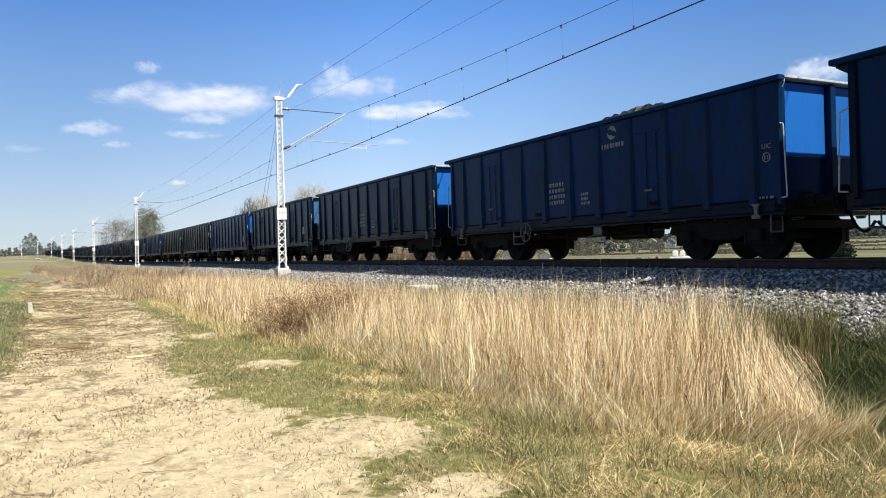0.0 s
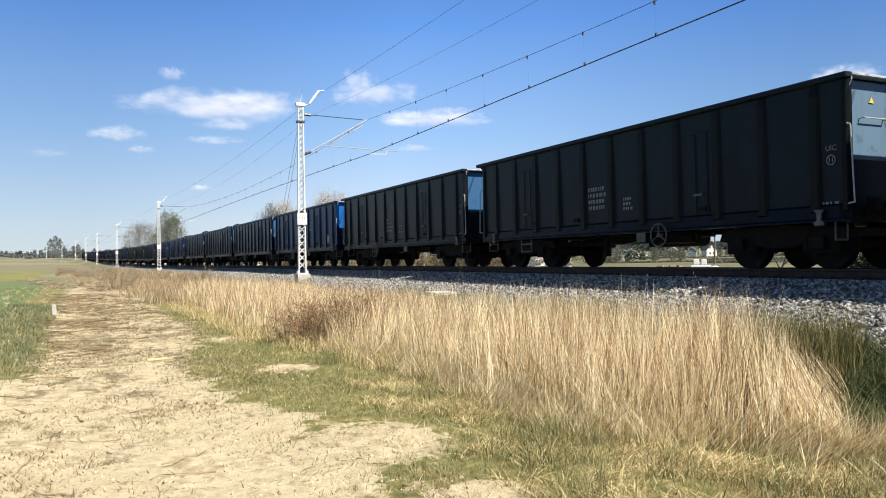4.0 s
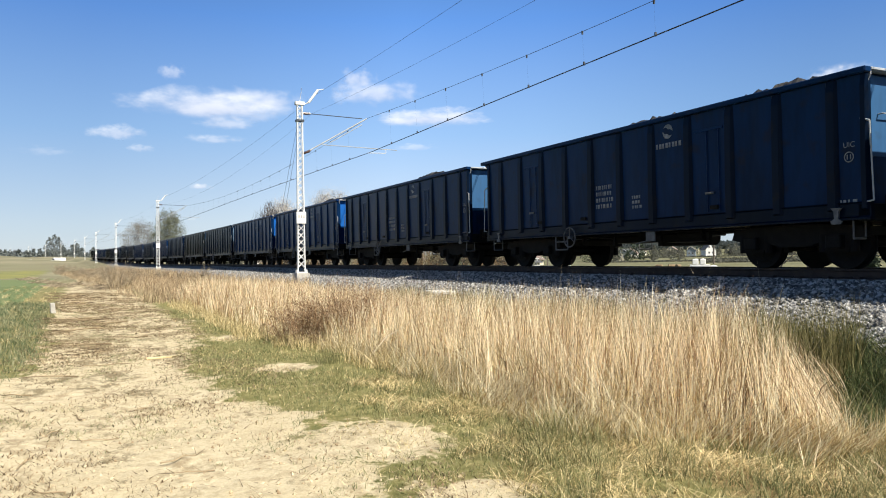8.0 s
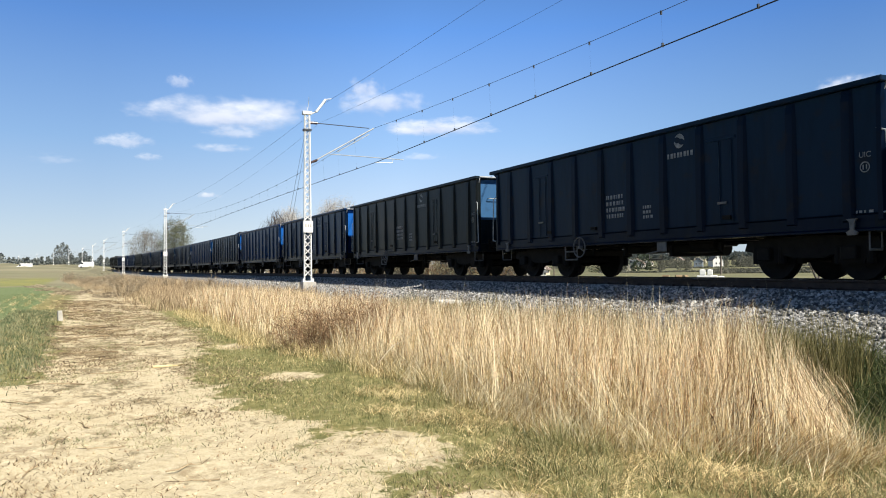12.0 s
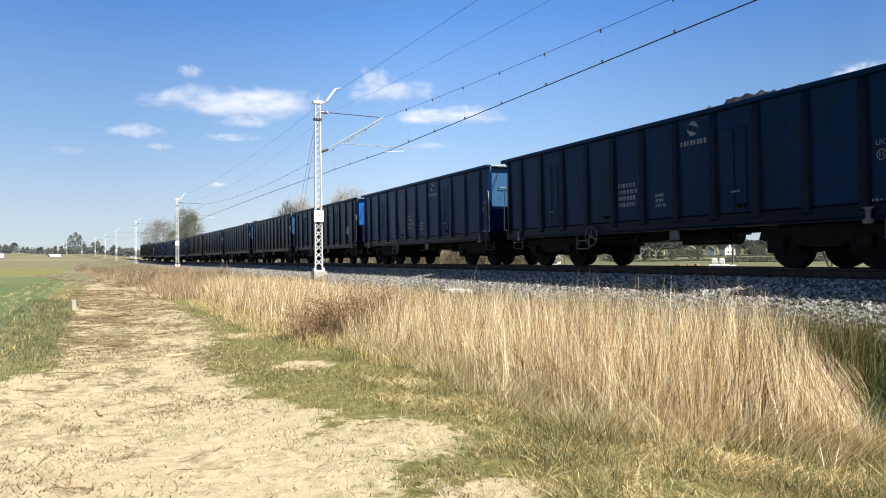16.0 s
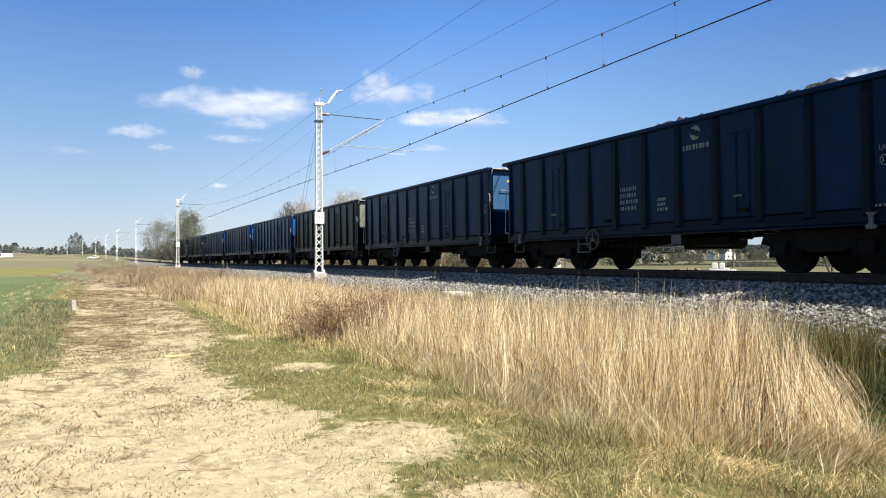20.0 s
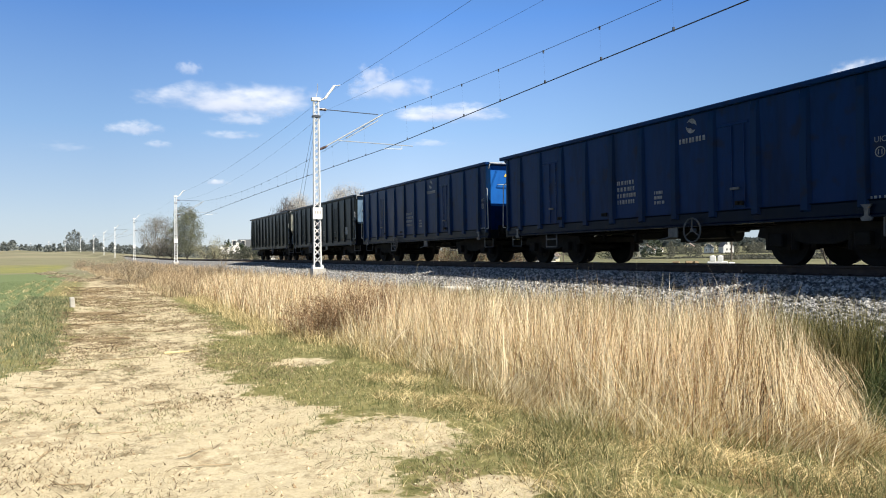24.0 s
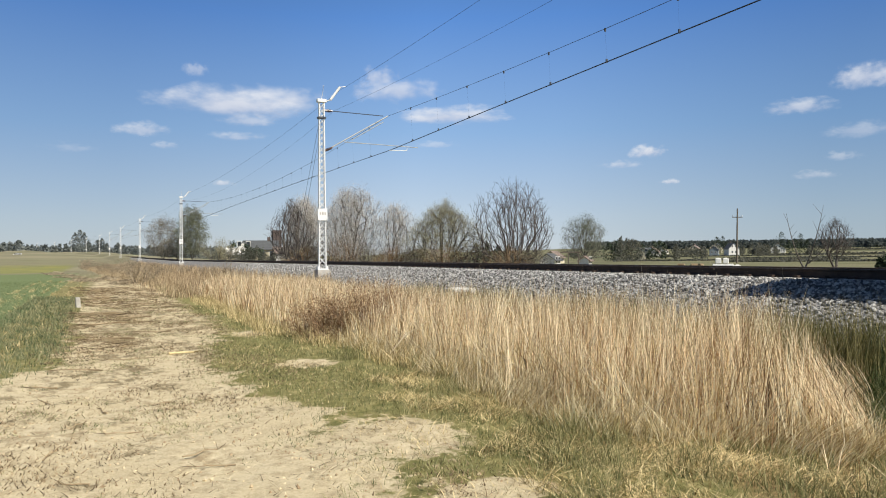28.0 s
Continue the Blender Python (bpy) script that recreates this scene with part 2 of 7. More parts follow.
us = np.unique(np.round(np.concatenate([np.linspace(-4500, -300, 18), np.linspace(-300, -30, 28), np.linspace(-30, -6, 25), np.arange(-6, 10.5, 0.09),
                                         np.arange(10.5, 19, 0.5), np.linspace(19, 60, 21), np.linspace(60, 400, 40), np.linspace(400, 4500, 42)]), 3))
ss = np.unique(np.round(np.concatenate([np.linspace(-4500, -200, 14), np.linspace(-200, -10, 20), np.arange(-10, 2, 0.6), np.arange(2, 22, 0.09), np.arange(22, 60, 0.4),
                                         np.arange(60, 160, 2.0), np.arange(160, 700, 10.0), np.linspace(700, 4500, 40)]), 3))
U, S = np.meshgrid(us, ss)
X = U + bend(np.clip(S, 0, 560)) * np.clip((560 - np.abs(U)) / 500, 0, 1)
Z = rise(U, S, X) + grade(S) * np.clip((60 - np.abs(U - 12.75)) / 50, 0, 1) * np.clip((700 - S) / 100, 0, 1)
rough_bit = np.clip((9 - np.abs(U - 1)) / 3, 0, 1) * np.clip((60 - S) / 30, 0, 1)
Z = Z + rough_bit * (0.018 * fbm(X, S, 2.2) + 0.010 * fbm(X, S, 7.0, 1.3) + 0.006 * fbm(X, S, 19.0, 2.0))
nu, ns = len(us), len(ss)
idx = np.arange(nu * ns).reshape(ns, nu)
quads = np.stack([idx[:-1, :-1], idx[:-1, 1:], idx[1:, 1:], idx[1:, :-1]], -1).reshape(-1, 4)


def soft_step(v, lo, hi):
    t = np.clip((v - lo) / (hi - lo), 0, 1)
    return t * t * (3 - 2 * t)


def ellipse(x, s, cx, cs, rx, rs):
    return np.clip(1.35 - np.sqrt(((x - cx) / rx) ** 2 + ((s - cs) / rs) ** 2), 0, 1)


def edge_right(q):
    """Edge of the sand towards the reeds."""
    return np.interp(q, [3, 5.2, 8, 9.3, 11.2, 13, 15.4, 17, 21, 24, 40, 70, 110], [1.9, 1.9, 2.0, 1.6, 1.45, 1.5, 2.0, 2.3, 2.5, 2.25, 2.0, 1.6, 0.2])


def edge_left(q):
    """Edge of the sand towards the field."""
    return np.interp(q, [3, 8, 11, 12.5, 14.5, 20, 27, 43, 72, 110, 150], [-2.3, -1.8, -1.42, -1.02, -0.82, -1.08, -1.15, -1.35, -1.9, -2.6, -3.3])


SAND_SPOTS = ((2.2, 6.4, 0.80, 0.95), (2.6, 11.3, 0.6, 0.5), (2.5, 16.2, 0.55, 0.8), (2.35, 4.6, 0.5, 0.35))
# how sandy, how green, how straw-covered, crop, rape blossom: shares for the ground's material
right_edge, left_edge = edge_right(S), edge_left(S)
wob = 0.36 * fbm(X, S, 1.1, 0.4) + 0.26 * fbm(X, S, 3.0, 5.0)
sand = soft_step(X - left_edge + wob, -0.25, 0.3) * soft_step(right_edge - X + wob, -0.4, 0.5)
for cx, cs, rx, rs in SAND_SPOTS:
    sand = np.maximum(sand, ellipse(X, S, cx, cs, rx, rs))
sand = sand * np.clip((84 - S) / 40, 0, 1) * (1 - 0.30 * np.exp(-((S - 19) / 9) ** 2)) * np.clip((S + 30) / 20, 0, 1)
straw = soft_step(U, 3.3, 4.4) * soft_step(8.2 - U, -0.6, 0.5) * soft_step(120 - S, 0, 50) * (1 - soft_step(U, 5.4, 6.4) * soft_step(7.6 - S, 0, 1.2))
straw = np.maximum(straw, 0.75 * soft_step(U, 2.6, 4.0) * soft_step(S, 22, 40) * soft_step(9 - U, -0.3, 0.5) * soft_step(110 - S, 0, 50))
straw = np.maximum(straw, 0.38 * soft_step(-U, 1.3, 1.7) * soft_step(3.6 + U, 0, 0.8) * soft_step(S, 13, 17) * soft_step(60 - S, 0, 20))
crop = soft_step(left_edge - 1.0 - X + 0.6 * wob, 0, 0.6) * soft_step(92 - S, 0, 6) * soft_step(S, -60, -40)
rape = soft_step(left_edge - 2 - X, 0, 3) * soft_step(S, 92, 100) * soft_step(190 - S, 0, 50) * soft_step(X, -200, -150)
gm = mesh_np("ground", np.stack([X, S, Z], -1).reshape(-1, 3), quads, smooth=True)
dirt = np.interp(S, [4, 6.5, 9, 12, 16, 24, 45], [-0.06, -0.045, -0.03, 0.0, 0.03, 0.04, 0.035]) + 0.045 * fbm(X, S * 0.6, 0.9, 12.0) + 0.03 * np.exp(-((X - 0.1) / 0.5) ** 2)
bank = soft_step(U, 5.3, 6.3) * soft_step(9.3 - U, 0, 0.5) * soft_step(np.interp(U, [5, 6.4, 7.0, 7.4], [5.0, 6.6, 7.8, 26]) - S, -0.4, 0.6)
for key, arr in (("bank", bank), ("dirt", dirt), ("sand", sand), ("straw", straw), ("crop", crop), ("rape", rape)):
    at = gm.attributes.new(key, "FLOAT", "POINT")
    at.data.foreach_set("value", np.asarray(arr, np.float32).ravel())


def ground_material():
    m = bpy.data.materials.new("ground")
    m.use_nodes = True
    n, l = m.node_tree.nodes, m.node_tree.links
    bsdf = n["Principled BSDF"]
    bsdf.inputs["Roughness"].default_value = 0.95
    bsdf.inputs["Specular IOR Level"].default_value = 0.15
    co = n.new("ShaderNodeTexCoord")

    def noise_of(scale, detail=4, rough=0.6, stretch=None):
        t = n.new("ShaderNodeTexNoise")
        t.inputs["Scale"].default_value, t.inputs["Detail"].default_value, t.inputs["Roughness"].default_value = scale, detail, rough
        if stretch:
            mp = n.new("ShaderNodeMapping")
            mp.inputs["Scale"].default_value = stretch
            l.new(co.outputs["Object"], mp.inputs["Vector"])
            l.new(mp.outputs[0], t.inputs["Vector"])
        else:
            l.new(co.outputs["Object"], t.inputs["Vector"])
        return t.outputs["Fac"]

    def ramp_of(src, stops):
        r = n.new("ShaderNodeValToRGB")
        el = r.color_ramp.elements
        while len(el) < len(stops):
            el.new(0.5)
        for e, (p, c) in zip(el, stops):
            e.position, e.color = p, (*c, 1) if len(c) == 3 else c
        l.new(src, r.inputs[0])
        return r.outputs[0]

    def math_of(op, a, b):
        t = n.new("ShaderNodeMath")
        t.operation = op
        for i, v in enumerate((a, b)):
            if isinstance(v, (int, float)):
                t.inputs[i].default_value = v
            else:
                l.new(v, t.inputs[i])
        return t.outputs[0]

    def blend(fac, a, b):
        t = n.new("ShaderNodeMix")
        t.data_type = "RGBA"
        l.new(fac, t.inputs["Factor"])
        l.new(a, t.inputs["A"])
        l.new(b, t.inputs["B"])
        return t.outputs["Result"]

    def share(key, mid, wide, nz, amount):
        """The attribute, with its edge broken up by noise."""
        at = n.new("ShaderNodeAttribute")
        at.attribute_name = key
        v = math_of("ADD", at.outputs["Fac"], math_of("MULTIPLY", math_of("SUBTRACT", nz, 0.5), amount))
        r = n.new("ShaderNodeMapRange")
        r.interpolation_type = "SMOOTHSTEP"
        l.new(v, r.inputs["Value"])
        r.inputs["From Min"].default_value, r.inputs["From Max"].default_value = mid - wide, mid + wide
        return r.outputs[0]

    n_fine, n_mid, n_big, n_far = noise_of(38, 5, 0.7), noise_of(5.5, 6, 0.65), noise_of(0.9, 5), noise_of(0.011, 6, 0.6, (1.0, 1.25, 1.0))
    n_grit = noise_of(160, 2)
    grass = ramp_of(n_mid, [(0.30, (0.115, 0.118, 0.042)), (0.52, (0.22, 0.205, 0.082)), (0.70, (0.36, 0.31, 0.155))])
    far = ramp_of(n_far, [(0.34, (0.15, 0.150, 0.088)), (0.44, (0.215, 0.205, 0.125)), (0.50, (0.20, 0.185, 0.118)), (0.56, (0.26, 0.240, 0.155)), (0.66, (0.30, 0.275, 0.185))])
    # strips of field on the slope behind the line
    def along(direction, scale):
        t = n.new("ShaderNodeVectorMath")
        t.operation = "DOT_PRODUCT"
        l.new(co.outputs["Object"], t.inputs[0])
        t.inputs[1].default_value = [c * scale for c in direction]
        return t.outputs["Value"]
    comb = n.new("ShaderNodeCombineXYZ")
    l.new(math_of("MULTIPLY", math_of("LOGARITHM", math_of("MAXIMUM", along((0.70, 0.71, 0.0), 1.0), 20.0), 2.718), 1.7), comb.inputs["X"])
    l.new(along((0.71, -0.70, 0.0), 0.0010), comb.inputs["Y"])
    strip = n.new("ShaderNodeTexNoise")
    strip.inputs["Scale"].default_value, strip.inputs["Detail"].default_value = 7.5, 2
    l.new(comb.outputs[0], strip.inputs["Vector"])
    strips = ramp_of(strip.outputs["Fac"], [(0.36, (0.085, 0.095, 0.055)), (0.43, (0.18, 0.175, 0.09)), (0.47, (0.10, 0.108, 0.06)), (0.52, (0.22, 0.205, 0.115)), (0.57, (0.105, 0.112, 0.064)), (0.63, (0.23, 0.21, 0.125))])
    slope = n.new("ShaderNodeMapRange")
    l.new(along((1, 0, 0), 1.0), slope.inputs["Value"])
    slope.inputs["From Min"].default_value, slope.inputs["From Max"].default_value = 50, 90
    far = blend(slope.outputs[0], far, strips)
    cd = n.new("ShaderNodeVectorMath")
    cd.operation = "LENGTH"
    l.new(co.outputs["Object"], cd.inputs[0])
    far_share = n.new("ShaderNodeMapRange")
    l.new(cd.outputs["Value"], far_share.inputs["Value"])
    far_share.inputs["From Min"].default_value, far_share.inputs["From Max"].default_value = 35, 90
    col = blend(far_share.outputs[0], grass, far)
    sandy = ramp_of(math_of("ADD", math_of("MULTIPLY", n_fine, 0.5), math_of("MULTIPLY", n_big, 0.5)),
                    [(0.34, (0.43, 0.355, 0.222)), (0.47, (0.565, 0.484, 0.322)), (0.62, (0.665, 0.582, 0.402))])
    litter = n.new("ShaderNodeMapRange")
    l.new(math_of("ADD", math_of("MULTIPLY", n_big, 0.35), math_of("ADD", math_of("MULTIPLY", n_mid, 0.4), math_of("MULTIPLY", noise_of(7, 7, 0.78, (1.0, 0.75, 1.0)), 0.45))), litter.inputs["Value"])
    litter.inputs["From Min"].default_value, litter.inputs["From Max"].default_value, litter.inputs["To Max"].default_value = 0.585, 0.72, 0.8
    dirty = ramp_of(n_grit, [(0.35, (0.20, 0.145, 0.08)), (0.65, (0.37, 0.285, 0.17))])
    sandy = blend(litter.outputs[0], sandy, dirty)
    clot = n.new("ShaderNodeMapRange")
    trodden = n.new("ShaderNodeAttribute")
    trodden.attribute_name = "dirt"
    l.new(math_of("ADD", noise_of(1.9, 10, 0.80, (1.0, 0.6, 1.0)), trodden.outputs["Fac"]), clot.inputs["Value"])
    clot.inputs["From Min"].default_value, clot.inputs["From Max"].default_value, clot.inputs["To Max"].default_value = 0.525, 0.59, 0.85
    soil = ramp_of(n_fine, [(0.35, (0.12, 0.095, 0.052)), (0.65, (0.27, 0.22, 0.128))])
    sandy = blend(clot.outputs[0], sandy, soil)
    strawy = ramp_of(n_fine, [(0.30, (0.14, 0.095, 0.042)), (0.5, (0.28, 0.20, 0.095)), (0.68, (0.42, 0.32, 0.16))])
    croppy = ramp_of(noise_of(3.0, 4, 0.6, (3.0, 0.5, 1.0)), [(0.32, (0.11, 0.15, 0.062)), (0.60, (0.175, 0.215, 0.10))])
    rapey = ramp_of(noise_of(0.25, 7, 0.7), [(0.38, (0.16, 0.175, 0.075)), (0.66, (0.29, 0.27, 0.080))])
    col = blend(share("straw", 0.5, 0.22, n_mid, 0.9), col, strawy)
    col = blend(share("crop", 0.5, 0.15, n_mid, 0.7), col, croppy)
    col = blend(share("rape", 0.62, 0.45, noise_of(0.12, 6, 0.7), 1.2), col, rapey)
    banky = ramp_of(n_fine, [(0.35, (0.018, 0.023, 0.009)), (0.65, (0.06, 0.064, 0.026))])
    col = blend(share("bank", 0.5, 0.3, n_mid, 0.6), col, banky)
    col = blend(share("sand", 0.5, 0.12, n_mid, 1.7), col, sandy)
    l.new(col, bsdf.inputs["Base Color"])
    bp = n.new("ShaderNodeBump")
    bp.inputs["Strength"].default_value, bp.inputs["Distance"].default_value = 0.7, 0.05
    l.new(math_of("ADD", n_mid, math_of("ADD", math_of("MULTIPLY", n_fine, 0.5), math_of("MULTIPLY", n_grit, 0.12))), bp.inputs["Height"])
    l.new(bp.outputs[0], bsdf.inputs["Normal"])
    return m


gm.materials.append(ground_material())
tagged(part("ground", gm, None), "sandy farm track, grass verges and flat fields", "ground", kind="structure")


def ground_z(u, s):
    """Height of the ground sheet near the camera (u nearly x)."""
    x = u + bend(s)
    z = rise(np.asarray(u, float), np.asarray(s, float), x) + grade(s)
    near = np.clip((9 - np.abs(u - 1)) / 3, 0, 1) * np.clip((60 - s) / 30, 0, 1)
    return z + near * (0.018 * fbm(x, s, 2.2) + 0.010 * fbm(x, s, 7.0, 1.3) + 0.006 * fbm(x, s, 19.0, 2.0))


# ---- line: ballast, sleepers, rails ----
def sweep(name, outline, stations, mat, smooth=False):
    """Sweeps a closed outline of (u, z) along the line."""
    o = np.array(outline, float)
    st = np.asarray(stations, float)
    v = np.stack([np.add.outer(bend(st), o[:, 0]), np.repeat(st[:, None], len(o), 1), np.add.outer(grade(st), o[:, 1])], -1).reshape(-1, 3)
    k = len(o)
    i = np.arange((len(st) - 1) * k).reshape(-1, k)
    j = np.roll(i, -1, 1)
    return mesh_np(name, v, np.stack([i, j, j + k, i + k], -1).reshape(-1, 4), (mat,), smooth)


line_s = np.concatenate([np.arange(-60, 160, 2.0), np.arange(160, 620, 6.0)])
bed = [(8.28, 0.15), (8.38, 0.40), (9.9, 0.93), (10.75, 1.10), (11.3, 1.12), (14.2, 1.12), (14.8, 1.10), (16.4, 0.55), (16.5, 0.2)]
BED = material("ballast_bed", ((0.075, 0.072, 0.068), (0.20, 0.195, 0.185), (0.42, 0.41, 0.39)), 16, 0.95, 0.0, 1.0, 34)
tagged(part("ballast", sweep("ballast", bed, line_s, BED), None), "bank of pale grey crushed stone under the rails", "ballast", kind="structure")
for u in (MID_U - 0.7535, MID_U + 0.7535):
    z0 = RAIL_Z - 0.172
    prof = [(-0.075, z0), (0.075, z0), (0.075, z0 + 0.012), (0.012, z0 + 0.03), (0.009, z0 + 0.125), (0.036, z0 + 0.140), (0.036, z0 + 0.165), (0.028, z0 + 0.172),
            (-0.028, z0 + 0.172), (-0.036, z0 + 0.165), (-0.036, z0 + 0.140), (-0.009, z0 + 0.125), (-0.012, z0 + 0.03), (-0.075, z0 + 0.012)]
    r = part("rail", sweep("rail", [(u + a, b) for a, b in prof], line_s, RAIL_RUST), None)
    tagged(r, "long rusty steel rail on concrete sleepers", "rail", "rails of the line", "structure")
    head = [(u - 0.024, RAIL_Z + 0.0015), (u + 0.024, RAIL_Z + 0.0015), (u + 0.024, RAIL_Z - 0.004), (u - 0.024, RAIL_Z - 0.004)]
    part("running_surface", sweep("running_surface", head, line_s, TREAD), None, r, "bright worn top of the rail")

# loose stones over the shoulder of the bank
rng = np.random.default_rng(5)
ico = bmesh.new()
bmesh.ops.create_icosphere(ico, subdivisions=1, radius=1.0)
ico.verts.ensure_lookup_table()
ICO_V = np.array([v.co[:] for v in ico.verts])
ICO_F = np.array([[v.index for v in f.verts] for f in ico.faces])
ico.free()
OCT_V = np.array([(1, 0, 0), (0, 1, 0), (-1, 0, 0), (0, -1, 0), (0, 0, 1), (0, 0, -1)], float)
OCT_F = np.array([(0, 1, 4), (1, 2, 4), (2, 3, 4), (3, 0, 4), (1, 0, 5), (2, 1, 5), (3, 2, 5), (0, 3, 5)])


def scatter(name, pos, size, base_v, base_f, mat, squash=(0.6, 1.0), jag=0.3, smooth=False):
    """Many small uneven lumps in one mesh."""
    n, k = len(pos), len(base_v)
    sc = size[:, None] * rng.uniform(squash[0], squash[1], (n, 3))
    ang = rng.uniform(0, 2 * np.pi, n)
    tilt = rng.uniform(-0.7, 0.7, n)
    v = base_v[None] * (1 + rng.uniform(-jag, jag, (n, k, 1)))
    v = v * sc[:, None, :]
    ct, st = np.cos(tilt)[:, None], np.sin(tilt)[:, None]
    y, z = v[..., 1] * ct - v[..., 2] * st, v[..., 1] * st + v[..., 2] * ct
    ca, sa = np.cos(ang)[:, None], np.sin(ang)[:, None]
    v = np.stack([v[..., 0] * ca - y * sa, v[..., 0] * sa + y * ca, z], -1) + pos[:, None, :]
    f = base_f[None] + (np.arange(n) * k)[:, None, None]
    return mesh_np(name, v.reshape(-1, 3), f.reshape(-1, base_f.shape[1]), (mat,), smooth)


def bed_z(u):
    return np.interp(u, [b[0] for b in bed], [b[1] for b in bed])


n1 = 48000
su, st_ = rng.uniform(8.32, 11.6, n1), 3.0 + 62.0 * rng.uniform(0, 1, n1) ** 1.5
size = rng.uniform(0.019, 0.045, n1)
pos = np.stack([su + bend(st_), st_, bed_z(su) + rng.uniform(-0.01, 0.018, n1)], -1)
tagged(part("ballast_stones", scatter("ballast_stones", pos, size, ICO_V, ICO_F, STONE), None), "loose pale grey crushed stones on the bank", "gravel", kind="stuff")

# ---- wagons ----
BODY, PITCH = 12.74, 14.04
FLOOR_Z, RIM_Z = 0.98, 3.28


def wheelset(name):
    """Two spoked-free disc wheels on an axle, turning about x."""
    bm = bmesh.new()
    rod(bm, (-0.95, 0, 0), (0.95, 0, 0), 0.08, 10)
    for sx in (-1, 1):
        rod(bm, (sx * 0.685, 0, 0), (sx * 0.82, 0, 0), 0.455, 28)
        rod(bm, (sx * 0.66, 0, 0), (sx * 0.69, 0, 0), 0.485, 28)
        rod(bm, (sx * 0.82, 0, 0), (sx * 0.835, 0, 0), 0.34, 20, 0.30)
        for i in range(4):
            a = i * math.pi / 2 + 0.3
            rod(bm, (sx * 0.82, 0.22 * math.cos(a), 0.22 * math.sin(a)), (sx * 0.845, 0.22 * math.cos(a), 0.22 * math.sin(a)), 0.035, 6)
    return mesh_of(name, bm, IRON)


def bogie_side(sx):
    """Cast side frame with horn guides, springs and axle boxes."""
    bm = bmesh.new()
    x0, x1 = sx * 0.90, sx * 1.06
    lo, hi = min(x0, x1), max(x0, x1)
    prism(bm, [(-1.45, 0.56), (-1.38, 0.74), (-0.5, 0.80), (0.5, 0.80), (1.38, 0.74), (1.45, 0.56), (1.22, 0.52), (1.12, 0.30), (0.68, 0.30), (0.58, 0.48),
               (0.30, 0.40), (-0.30, 0.40), (-0.58, 0.48), (-0.68, 0.30), (-1.12, 0.30), (-1.22, 0.52)], "x", lo, hi)
    for y in (-0.9, 0.9):
        box(bm, min(sx * 0.98, sx * 1.18), max(sx * 0.98, sx * 1.18), y - 0.15, y + 0.15, 0.36, 0.60, 0.02)
        for dy in (-0.30, 0.30):
            rod(bm, (sx * 1.0, y + dy, 0.30), (sx * 1.0, y + dy, 0.62), 0.075, 10)
    return bm


NEAR_Y, FAR_Y = -6.12, 6.40          # outer faces of the two end walls
NEAR_RIM, FAR_RIM = -6.31, 6.76      # tips of the overhanging top rim
POST_GAP = 1.125


